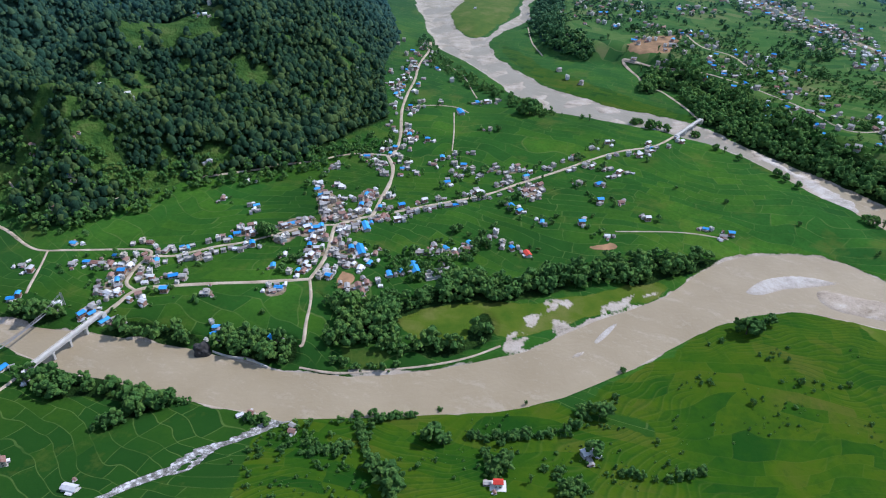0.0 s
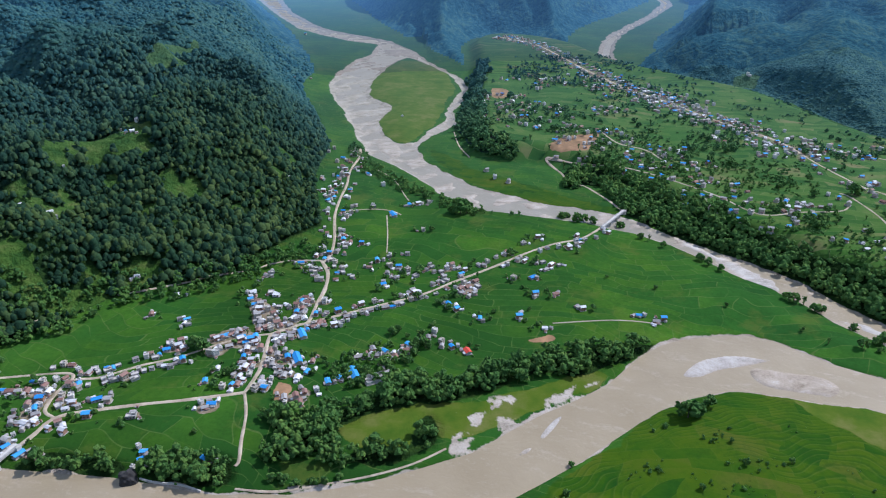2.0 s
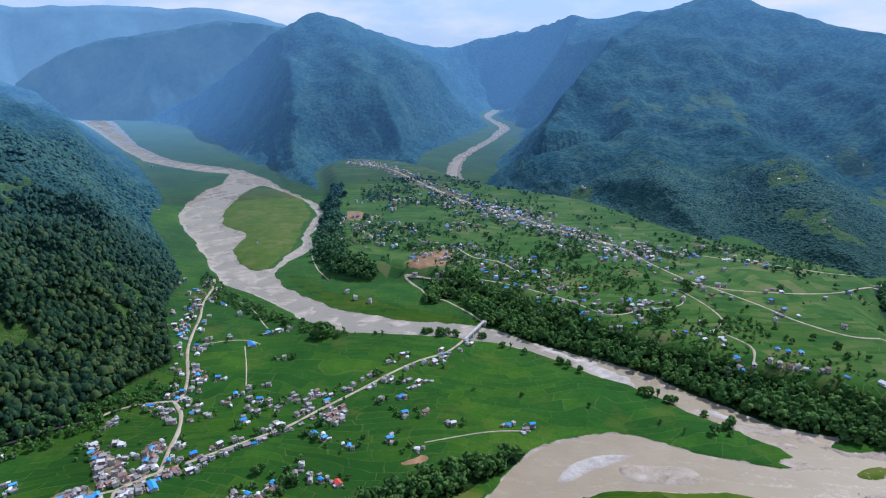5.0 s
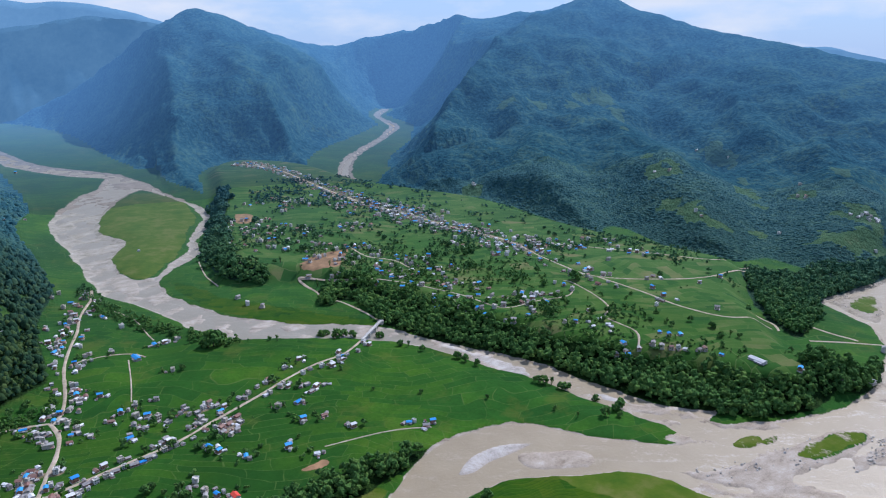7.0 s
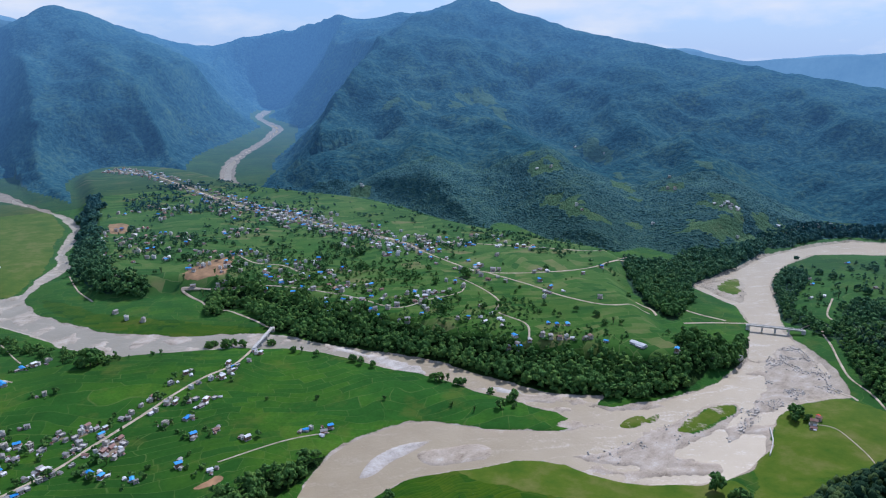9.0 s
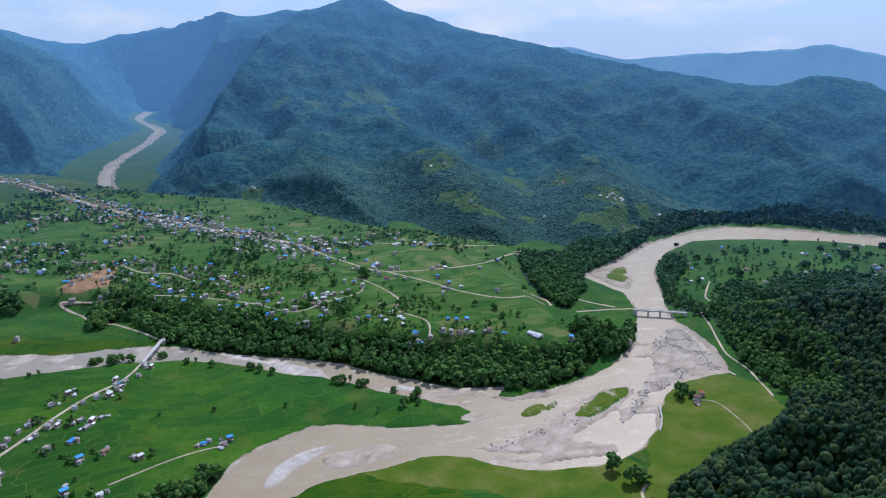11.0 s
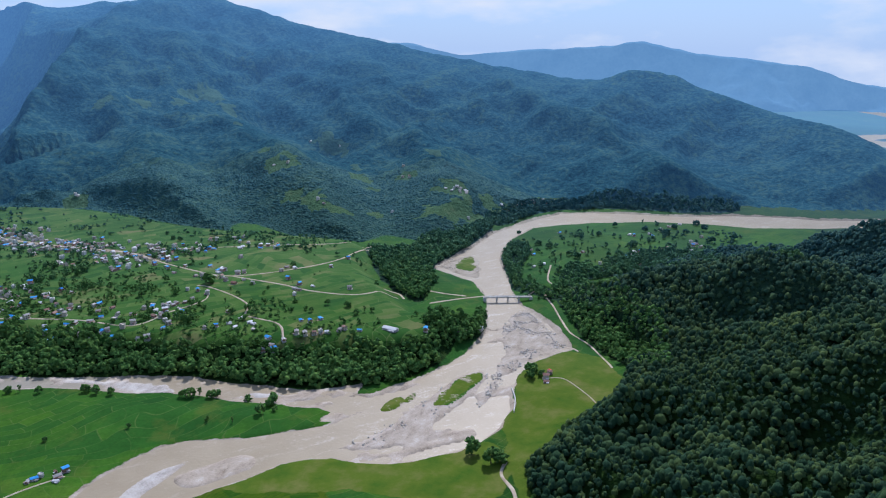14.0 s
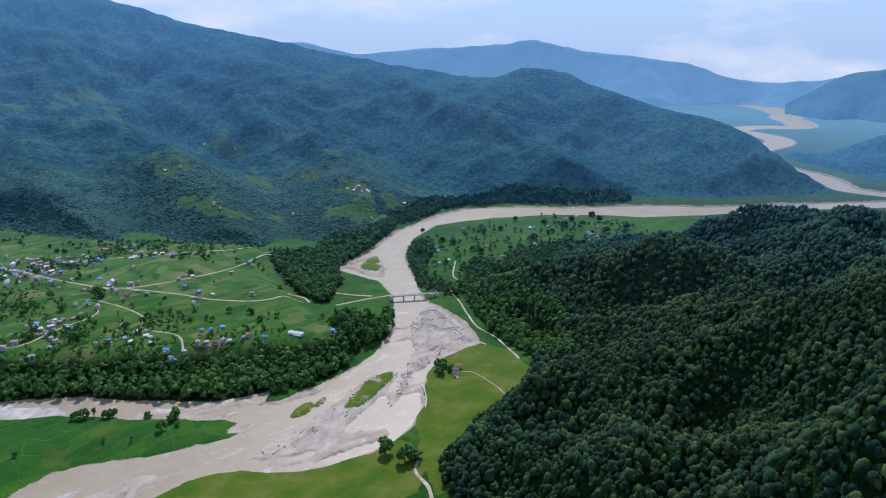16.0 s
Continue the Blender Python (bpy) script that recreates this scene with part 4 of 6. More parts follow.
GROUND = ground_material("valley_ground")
GROUND_FAR = ground_material("backdrop_valley_ground_haze", True)
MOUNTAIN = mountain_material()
HILL_FAR = far_hill_material("far_hills_haze_glow", (0.105, 0.225, 0.365), (0.13, 0.26, 0.40), 0.85)
HILL_MID = far_hill_material("spur_haze_glow", (0.062, 0.150, 0.255), (0.085, 0.185, 0.29), 0.85)
WATER = water_material()
LEAF_NEAR = leaf_material("forest_leaves", (0.007, 0.023, 0.016), (0.020, 0.052, 0.026), (0.080, 0.119, 0.032), 0.8, 0.7, hazed=True)
LEAF_TREE = leaf_material("tree_leaves", (0.030, 0.082, 0.022), (0.068, 0.158, 0.040), (0.135, 0.232, 0.050), 0.9, hazed=True)
LEAF_UPLAND = leaf_material("upland_forest_leaves", (0.009, 0.030, 0.018), (0.020, 0.056, 0.028), (0.050, 0.100, 0.036), 0.2, 0.8, hazed=True)
WALLS = {k: plain_material("wall_" + k, a, b, 0.8, 0.85, 0.2, 0.02, 0.3) for k, a, b in (
    ("cream", (0.34, 0.30, 0.24), (0.48, 0.44, 0.37)), ("brick", (0.24, 0.13, 0.09), (0.36, 0.22, 0.16)),
    ("grey", (0.24, 0.23, 0.22), (0.40, 0.39, 0.37)), ("white", (0.46, 0.46, 0.44), (0.62, 0.61, 0.58)))}


def tin_material(name, a, b, rust=(0.16, 0.09, 0.06), amount=0.35):
    m = Mat(name, 0.7, 0.15)
    col = m.mix(m.math("FRACT", m.math("ADD", m.obrandom(), m.math("MULTIPLY", m.island(), 7.3))), a, b)
    col = m.mix(m.math("MULTIPLY", m.steps(m.noise(0.5, 6, 0.7), (0.5, 0.0), (0.72, 1.0)), amount), col, rust)
    m.bump(m.n("ShaderNodeTexWave", Scale=2.4).outputs["Fac"], 0.05, 0.5)
    return m.done(col)


ROOFS = {
    "blue": tin_material("blue_tin", (0.02, 0.20, 0.52), (0.07, 0.34, 0.66), amount=0.15),
    "grey": tin_material("weathered_tin", (0.20, 0.19, 0.19), (0.36, 0.35, 0.34), (0.15, 0.10, 0.08), 0.6),
    "white": tin_material("bright_tin", (0.40, 0.41, 0.43), (0.68, 0.69, 0.70), (0.28, 0.23, 0.19), 0.4),
    "rust": tin_material("rusty_tin", (0.20, 0.10, 0.08), (0.27, 0.17, 0.14), (0.30, 0.28, 0.27), 0.5),
    "red": tin_material("red_tin", (0.50, 0.04, 0.03), (0.62, 0.09, 0.06), amount=0.1),
    "slab": plain_material("concrete_slab", (0.24, 0.225, 0.21), (0.52, 0.49, 0.45), 0.35, 0.9, 0.2, 0.02, 0.4),
}
PANE = plain_material("dark_window", (0.015, 0.018, 0.022), (0.04, 0.045, 0.05), 0.6, 0.25, 0.5)
WOOD = plain_material("door_wood", (0.07, 0.045, 0.03), (0.15, 0.10, 0.06), 1.5, 0.7, 0.3)
CONCRETE = plain_material("bridge_concrete", (0.36, 0.35, 0.33), (0.55, 0.54, 0.51), 0.2, 0.85, 0.25, 0.02)
STEEL = plain_material("galvanised_steel", (0.16, 0.16, 0.17), (0.28, 0.28, 0.29), 0.5, 0.5, 0.5)


def dirt_material():
    m = Mat("dirt_road", 0.95, 0.12)
    col = m.steps(m.noise(0.12, 6, 0.65), (0.28, (0.24, 0.19, 0.135)), (0.72, (0.50, 0.43, 0.335)))
    grass = m.steps(m.math("ADD", m.math("MULTIPLY", m.noise(0.035, 4, 0.6), 0.6), m.math("MULTIPLY", m.noise(0.5, 5, 0.7), 0.4)), (0.55, 0.0), (0.62, 0.6))
    return m.done(m.mix(grass, col, (0.075, 0.095, 0.035)))


DIRT = dirt_material()
PEBBLE = plain_material("river_stone", (0.30, 0.27, 0.235), (0.56, 0.52, 0.47), 0.15, 0.85, 0.25, 0.1)
ROCK = plain_material("dark_rock", (0.018, 0.018, 0.02), (0.055, 0.052, 0.05), 0.25, 0.8, 0.3, 0.4)
BARK = plain_material("bark", (0.05, 0.04, 0.03), (0.11, 0.09, 0.07), 1.2, 0.9, 0.2, 0.05)

# ---- the lie of the land ----
CENTRE = np.array((40.0, 12.0))


def smooth(a, b, v):
    t = np.clip((v - a) / (b - a), 0, 1)
    return t * t * (3 - 2 * t)


ROUNDED = {}


def rounded(pts, closed=False, steps=4):
    """A smooth line through the points of the plan, worked out once."""
    key = (tuple(map(tuple, pts)), closed, steps)
    if key not in ROUNDED:
        ROUNDED[key] = spline(pts, closed, steps)
    return ROUNDED[key]


def spline(pts, closed, steps):
    p = np.array(pts, float)
    n = len(p)
    idx = range(n if closed else n - 1)
    res = []
    for i in idx:
        a, b, c, d = (p[j % n] if closed else p[min(max(j, 0), n - 1)] for j in (i - 1, i, i + 1, i + 2))
        for s in range(steps):
            t = s / steps
            res.append(0.5 * (2 * b + (c - a) * t + (2 * a - 5 * b + 4 * c - d) * t * t + (3 * b - a - 3 * c + d) * t**3))
    if not closed:
        res.append(p[-1])
    return np.array(res)


def line_distance(x, y, pts, values=None):
    """The distance to a line of the plan, and the value that runs along it."""
    best = np.full(x.shape, 1e9)
    val = np.zeros(x.shape)
    p = np.asarray(pts, float)
    for i in range(len(p) - 1):
        ax, ay = p[i, :2]
        dx, dy = p[i + 1, :2] - p[i, :2]
        s = np.clip(((x - ax) * dx + (y - ay) * dy) / max(dx * dx + dy * dy, 1e-9), 0, 1)
        d = np.hypot(x - ax - s * dx, y - ay - s * dy)
        near = d < best
        best = np.where(near, d, best)
        if values is not None:
            val = np.where(near, values[i] + s * (values[i + 1] - values[i]), val)
    return best, val


def area(x, y, pts, steps=4, margin=300.0):
    """Signed distance to a closed outline of the plan, negative inside; far away only a large number."""
    p = rounded(pts, True, steps) if steps > 1 else np.array(pts, float)
    res = np.full(x.shape, 1e3)
    lo, hi = p.min(0) - margin, p.max(0) + margin
    pick = (x > lo[0]) & (x < hi[0]) & (y > lo[1]) & (y < hi[1])
    if not pick.any():
        return res
    qx, qy = x[pick], y[pick]
    d, _ = line_distance(qx, qy, np.vstack([p, p[:1]]))
    inside = np.zeros(qx.shape, bool)
    for (ax, ay), (bx, by) in zip(p, np.roll(p, -1, 0)):
        if ay != by:
            inside ^= ((ay > qy) != (by > qy)) & (qx < (bx - ax) * (qy - ay) / (by - ay) + ax)
    res[pick] = np.where(inside, -d, d)
    return res


def rough(x, y, scale, octaves=4, seed=0):
    """Smooth fractal noise of the plan, about -1 to 1."""
    out, amp, total = np.zeros(x.shape), 1.0, 0.0
    rng = np.random.RandomState(seed)
    for _ in range(octaves):
        u, v = x / scale + rng.rand() * 97, y / scale + rng.rand() * 97
        table = rng.rand(256, 256) * 2 - 1
        i, j = np.floor(u).astype(int), np.floor(v).astype(int)
        fu, fv = u - i, v - j
        fu, fv = fu * fu * (3 - 2 * fu), fv * fv * (3 - 2 * fv)
        g = lambda a, b: table[(i + a) % 256, (j + b) % 256]
        out += amp * ((g(0, 0) * (1 - fu) + g(1, 0) * fu) * (1 - fv) + (g(0, 1) * (1 - fu) + g(1, 1) * fu) * fv)
        total, amp, scale = total + amp, amp * 0.5, scale * 0.5
    return out / total


RIDGES = [
    (RIDGE_MAIN, 0.30), (SPUR_A, 0.42), (SPUR_B, 0.42), (SPUR_C, 0.42), (SPUR_D, 0.42), (SPUR_E, 0.45),
    (RIDGE_WEST_PEAK, 0.40), (SPUR_W, 0.45), (SPUR_W2, 0.45), 
    (RIDGE_LEFT, 0.36), (SPUR_L1, 0.40), (SPUR_L2, 0.42), (SPUR_L3, 0.42), (SPUR_L4, 0.42),
    (RIDGE_RIGHT, 0.45), (SPUR_R1, 0.50), (SPUR_R2, 0.50), (SPUR_R3, 0.50), (SPUR_R4, 0.50),
    (RIDGE_NEAR_SOUTH, 0.4),
]


def river_level(x, y):
    """The rivers' level: they fall towards the confluence, the north stream most."""
    return 0.015 * np.maximum(0, y - 900) + 0.06 * np.maximum(0, y - 2100) * smooth(300, 500, x)


def beds(x, y):
    """Signed distance to the nearest river bed, negative in it."""
    d = area(x, y, BED_MAIN_NEAR + BED_MAIN_FAR[::-1], 1)
    d = np.minimum(d, area(x, y, BED_LOW_RIGHT + BED_LOW_LEFT[::-1], 1))
    d = np.minimum(d, area(x, y, BED_TRIB_A + BED_TRIB_B[::-1], 1))
    d = np.minimum(d, line_distance(x, y, rounded(STREAM_NORTH))[0] - 11 + 9 * rough(x, y, 90, 3, 81))
    d = np.minimum(d, line_distance(x, y, rounded(RIVER_FAR))[0] - 34 - 0.018 * np.maximum(0, x - 2000))
    isle = area(x, y, ISLE_TRIB)
    for isl in (ISLE_LOW_1, ISLE_LOW_2, ISLE_LOW_3, BAR_LOW_GRASS):
        isle = np.minimum(isle, area(x, y, isl))
    return np.maximum(d, -isle)


def bars(x, y):
    d = np.full(x.shape, 1e3)
    for b in (BAR_TRIB, BAR_UP, BAR_LOW_1, BAR_LOW_2, BAR_LOW_3, BAR_MAIN_1, BAR_MAIN_2, BAR_MAIN_3, BAR_BANK, BAR_ARM_1, BAR_ARM_2, BAR_ARM_3):
        d = np.minimum(d, area(x, y, b))
    return d


def land(x, y):
    """Height of the ground, and what covers it."""
    lvl = river_level(x, y)
    bed = beds(x, y)
    rn = rough(x, y, 60, 3, 5)
    bar = bars(x, y) + 4 * rn + 16 * smooth(330, 420, x) * np.abs(rough(x * 0.9 - y * 0.45, (y * 0.9 + x * 0.45) * 2.6, 46, 4, 38)) - 3 * smooth(330, 420, x)
    hill = np.full(x.shape, -1e3)
    for pts, k in RIDGES:
        line = rounded(pts, False, 3)
        d, z = line_distance(x, y, line, line[:, 2])
        h = z - k * np.sqrt(d * d + 20**2) + k * 20
        m = np.maximum(hill, h)
        hill = m + 8 * np.exp(-np.abs(hill - h) / 16)
    up = smooth(5, 140, hill)
    crest = np.minimum(line_distance(x, y, rounded(RIDGE_MAIN, False, 3))[0], line_distance(x, y, rounded(RIDGE_WEST_PEAK, False, 3))[0])
    up = up * (0.25 + 0.75 * smooth(20, 320, crest))
    fold = np.abs(rough(x + 60 * rough(x, y, 300, 2, 70), y, 360, 4, 11))
    fold2 = np.abs(rough(x, y + 30 * rough(x, y, 120, 2, 71), 150, 3, 19))
    east = smooth(380, 480, x) * smooth(520, 420, y) * smooth(1500, 1200, x)
    hill = hill + up * (30 * rough(x, y, 420, 3, 3) - 95 * (fold - 0.15) - 38 * (fold2 - 0.12) + 14 * rough(x, y, 90, 3, 8)) - east * smooth(5, 60, hill) * 45 * (fold2 - 0.1)
    west = smooth(-20, -110, x) * smooth(1500, 1150, y)
    fold3 = np.abs(rough(x + 0.35 * y, y - 0.2 * x, 190, 3, 27))
    hill = hill + west * smooth(8, 70, hill) * (22 - 105 * fold3)
    foot = smooth(500, 700, x) * smooth(700, 850, y) * smooth(1500, 1300, np.hypot(x - 150, y - 300))
    hill = hill + foot * up * (60 * (fold - 0.15) + 26 * (fold2 - 0.12))
    ter = area(x, y, TERRACE)
    step = smooth(6, -38, ter)
    floor = lvl + 1.3 + 2.7 * smooth(2, 45, bed) + 1.0 * rough(x, y, 140, 3, 2) * smooth(0, 40, bed) + 3.0 * rough(x, y, 500, 2, 9) * smooth(0, 120, bed)
    floor += step * (20 + 0.02 * np.minimum(np.maximum(-ter, 0), 400))
    floor += 22 * smooth(330, 160, y) * smooth(260, -150, x) + 6 * smooth(-6, -60, area(x, y, SPIT))
    flat = np.maximum(np.minimum(np.minimum(area(x, y, VALLEY), ter - 2), bed - 40 + 26 * smooth(1500, 1900, y) - 80 * smooth(1650, 1850, y) * smooth(2900, 2100, y) * smooth(430, 560, x)), -4)
    north = smooth(1250, 1650, y)
    hill = np.minimum(hill, floor - 6 + (0.45 - 0.08 * north) * flat + (0.0045 - 0.0016 * north) * np.maximum(flat, 0) ** 2 + (8 + 10 * north) * smooth(0, 60, flat) * rough(x, y, 50, 3, 31))
    d = floor - hill
    z = np.maximum(floor, hill) + 5 * np.exp(-np.abs(d) / 9)
    wooded = smooth(-4, 8, hill - floor)
    z = z + wooded * smooth(1100, 1700, np.hypot(x - 40, y - 12)) * (3.2 * rough(x, y, 17, 2, 90) + 5 * rough(x, y, 48, 2, 91))
    wide = 3.5 + 0.007 * np.hypot(x - 40, y - 12)
    shore = smooth(0.55, -1.1, (bed + 1.5 * rn) / wide)
    south = np.minimum(line_distance(x, y, rounded(STREAM_SOUTH))[0] - 0.6, line_distance(x, y, rounded(STREAM_SOUTH_ARM))[0] + 0.6)
    mouth = np.hypot(x - STREAM_SOUTH[0][0], y - STREAM_SOUTH[0][1])
    south = np.minimum(south - 2.0 * smooth(26, 6, mouth), 1e3)
    trib = smooth(2, -6, area(x, y, BED_TRIB_A + BED_TRIB_B[::-1], 1)) + 0.8 * smooth(-250, -150, -np.hypot(x - 600, y - 380))
    turn = smooth(620, 520, y)
    braid = (1 - turn) * rough(x * 0.8 + y * 0.6, (y * 0.8 - x * 0.6) * 2.2, 70, 4, 33) + turn * rough(x * 0.89 - y * 0.46, (y * 0.89 + x * 0.46) * 3.2, 90, 4, 34)
    bar = np.minimum(bar, 40 - 40 * np.minimum(trib, 1) - 50 * (np.abs(braid) - 0.17))
    deep = lvl - 2.6 + 3.4 * smooth(3, -5, bar)
    z = z * (1 - shore) + deep * shore
    z -= 1.3 * smooth(5, 1, south)
    edge = bed + 1.5 * rn + 2.6 + 6.0 * rough(x, y, 26, 3, 57)
    north = smooth(4, -6, area(x, y, SAND_NORTH)) * (0.29 + 0.34 * smooth(-0.04, 0.26, rough(x * 0.8 + y * 0.6, (y * 0.8 - x * 0.6) * 1.6, 15, 4, 58)))
    sand = np.maximum(smooth(0.9, -0.1, edge / wide), north)
    sand = np.maximum(sand, 0.8 * smooth(5, -2, area(x, y, GRAVEL_EAST_BANK)))
    for isl in (ISLE_LOW_1, ISLE_LOW_2, ISLE_LOW_3, BAR_LOW_GRASS):
        sand = np.maximum(sand, (0.40 + 0.3 * rough(x, y, 12, 3, 59)) * smooth(3, -3, area(x, y, isl, 4, 20.0)))
    creek = smooth(3.4, 1.4, south + 1.6 * rough(x, y, 9, 3, 37))
    return dict(z=z, bed=bed, bar=bar, wooded=wooded, hill=hill - floor, terrace=ter, silt=sand, creek=creek, floor=floor)


def polar_grid():
    fine = np.radians(np.arange(-104, 50.01, 0.24))
    coarse = np.radians(np.arange(52, 256, 4.0))
    ang = np.concatenate([fine, coarse])
    rad = np.concatenate([np.linspace(0.5, 170, 30)[:-1], np.exp(np.arange(math.log(170), math.log(4960), 0.0066))])
    a, r = np.meshgrid(ang, rad)
    return CENTRE[0] - r * np.sin(a), CENTRE[1] + r * np.cos(a)


GX, GY = polar_grid()
LAND = land(GX, GY)
ROWS_N, COLS_N = GX.shape


def height_at(x, y):
    """Height of the drawn ground at places of the plan (between the grid's corners)."""
    x, y = np.atleast_1d(np.asarray(x, float)), np.atleast_1d(np.asarray(y, float))
    ang = np.degrees(np.arctan2(-(x - CENTRE[0]), y - CENTRE[1]))
    ang = np.where(ang < -104, ang + 360, ang)
    r = np.hypot(x - CENTRE[0], y - CENTRE[1])
    all_a = np.concatenate([np.arange(-104, 50.01, 0.24), np.arange(52, 256, 4.0)])
    i = np.interp(ang, all_a, np.arange(len(all_a)))
    all_r = np.hypot(GX[:, 0] - CENTRE[0], GY[:, 0] - CENTRE[1])
    j = np.interp(r, all_r, np.arange(len(all_r)))
    i0, j0 = np.minimum(i.astype(int), COLS_N - 2), np.minimum(j.astype(int), ROWS_N - 2)
    u, v = i - i0, j - j0
    z = LAND["z"]
    return (z[j0, i0] * (1 - u) + z[j0, i0 + 1] * u) * (1 - v) + (z[j0 + 1, i0] * (1 - u) + z[j0 + 1, i0 + 1] * u) * v


def mesh_of(name, verts, faces, smooth_shade=True):
    """A mesh from arrays of corners and of triangles or quads."""
    me = bpy.data.meshes.new(name)
    k = faces.shape[1]
    me.vertices.add(len(verts))
    me.vertices.foreach_set("co", np.ascontiguousarray(verts, np.float32).ravel())
    me.loops.add(faces.size)
    me.loops.foreach_set("vertex_index", np.ascontiguousarray(faces, np.int32).ravel())
    me.polygons.add(len(faces))
    me.polygons.foreach_set("loop_start", np.arange(0, faces.size, k, dtype=np.int32))
    me.polygons.foreach_set("use_smooth", np.full(len(faces), smooth_shade))
    me.update(calc_edges=True)
    me.validate()
    return me


def give(me, name, values):
    me.attributes.new(name, "FLOAT", "POINT").data.foreach_set("value", np.ascontiguousarray(values, np.float32).ravel())


def grid_faces():
    idx = np.arange(ROWS_N * COLS_N).reshape(ROWS_N, COLS_N)
    nxt = np.roll(idx, -1, 1)
    return np.stack([idx[:-1], nxt[:-1], nxt[1:], idx[1:]], -1).reshape(-1, 4)


FACES = grid_faces()

# ---- ground, rivers and far hills ----
def within(x, y, *outlines, soft=6.0, ragged=8.0, seed=41):
    d = np.full(x.shape, 1e3)
    for o in outlines:
        d = np.minimum(d, area(x, y, o, 4, 40.0))
    return smooth(soft, -soft, d + ragged * rough(x, y, 40, 4, seed))


WOODS = [WOOD_BRIDGE_SOUTH, WOOD_BRIDGE_WEST, WOOD_NORTH_BANK, WOOD_ROCK, WOOD_GROVE, WOOD_GROVE_FOOT, WOOD_EAST_STRIP,
         WOOD_SCARP, WOOD_BLUFF, WOOD_GORGE, WOOD_EAST_FOOT, WOOD_SPIT_BANK, WOOD_SPIT, WOOD_TOWN_FOOT, WOOD_FAR_BANK]
remote = np.hypot(GX - 150, GY - 300)
clearing = smooth(0.24, 0.44, rough(GX, GY, 150, 4, 77)) * (1 - smooth(380, 450, GX) * smooth(480, 420, GY)) * np.maximum(smooth(900, 1100, remote), smooth(250, 350, GX)) * (1 - 0.56 * smooth(800, 1000, remote))
ragged_edge = 0.9 * rough(GX, GY, 16, 3, 78)
for cx, cy, reach in CLEARINGS + MOUNTAIN_CLEARINGS:
    d = np.hypot(GX - cx, (GY - cy) * 0.8) + reach * ragged_edge
    clearing = np.maximum(clearing, smooth(1.15 * reach, 0.7 * reach, d))
clearing = np.maximum(clearing, within(GX, GY, HILL_SCRUB) * smooth(-0.16, 0.06, rough(GX, GY, 34, 3, 79)))
clearing = np.maximum(clearing, 0.9 * smooth(0.42, 0.54, rough(GX, GY, 26, 3, 80)) * smooth(1000, 800, remote) * smooth(300, 200, GX))
forest = np.maximum(LAND["wooded"], within(GX, GY, *WOODS))
meadow = within(GX, GY, MEADOW_SOUTH, SCRUB_WIDE, MEADOW_CONFLUENCE, MEADOW_ISLE, MEADOW_TRIB, MEADOW_GROVE, MEADOW_POINT, BAR_LOW_GRASS, ISLE_LOW_1, ISLE_LOW_2, ISLE_LOW_3)
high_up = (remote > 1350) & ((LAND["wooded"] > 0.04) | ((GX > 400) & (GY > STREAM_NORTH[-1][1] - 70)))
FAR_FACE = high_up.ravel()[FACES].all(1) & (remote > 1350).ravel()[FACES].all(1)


def cut_sheet(name, pick, extra):
    """The faces of the land that are picked, as a mesh of their own with their covers."""
    used = np.unique(FACES[pick])
    remap = np.full(GX.size, -1)
    remap[used] = np.arange(len(used))
    me = mesh_of(name, np.stack([GX, GY, LAND["z"]], -1).reshape(-1, 3)[used], remap[FACES[pick]])
    for key, values in extra.items():
        give(me, key, values.ravel()[used])
    return me


lived = np.zeros(GX.shape)
for cluster in (HAMLET_BRIDGE, VILLAGE_UPPER, VILLAGE_LOWER, SCHOOL_SIDE, HAMLET_NORTH, HAMLET_EAST, FIELD_HOUSES, VILLAGE_WEST, TERRACE_HOUSES):
    for hx, hy, _ in cluster:
        near = (np.abs(GX - hx) < 26) & (np.abs(GY - hy) < 26)
        lived[near] += np.exp(-((GX[near] - hx) ** 2 + (GY[near] - hy) ** 2) / 90.0)
street = line_distance(GX, GY, rounded(ROADS[17][1]))[0]
trodden = np.maximum(smooth(1.2, 2.3, lived + 0.6 * rough(GX, GY, 14, 3, 44)), 0.55 * smooth(24, 8, street + 14 * rough(GX, GY, 25, 3, 45)))
covers = {
    "pasture": within(GX, GY, MEADOW_CONFLUENCE, MEADOW_ISLE, MEADOW_GROVE, MEADOW_POINT, BAR_LOW_GRASS, ISLE_LOW_1, ISLE_LOW_2, ISLE_LOW_3),
    "young": smooth(330, 420, GY + 0.25 * GX) * smooth(1.0, -0.6, rough(GX, GY, 130, 3, 54)),
    "chalk": np.maximum.reduce([within(GX, GY, BAR_MAIN_1, BAR_MAIN_2, BAR_MAIN_3, BAR_ARM_1, BAR_ARM_2, BAR_ARM_3), 0.35 * within(GX, GY, SAND_NORTH), 0.12 * within(GX, GY, BAR_LOW_1, BAR_LOW_2), 0.3 * smooth(620, 800, GY)]),
    "upper": smooth(4, -20, LAND["terrace"]) * (0.55 + 0.45 * smooth(-0.2, 0.2, rough(GX, GY, 160, 3, 52))),
    "forest": forest, "clearing": clearing * LAND["wooded"], "silt": LAND["silt"], "meadow": meadow, "creek": LAND["creek"],
    "soil": within(GX, GY, SOIL_A, SOIL_B, SOIL_C, SOIL_D, soft=3, ragged=9), "trodden": trodden * (1 - LAND["wooded"]),
}
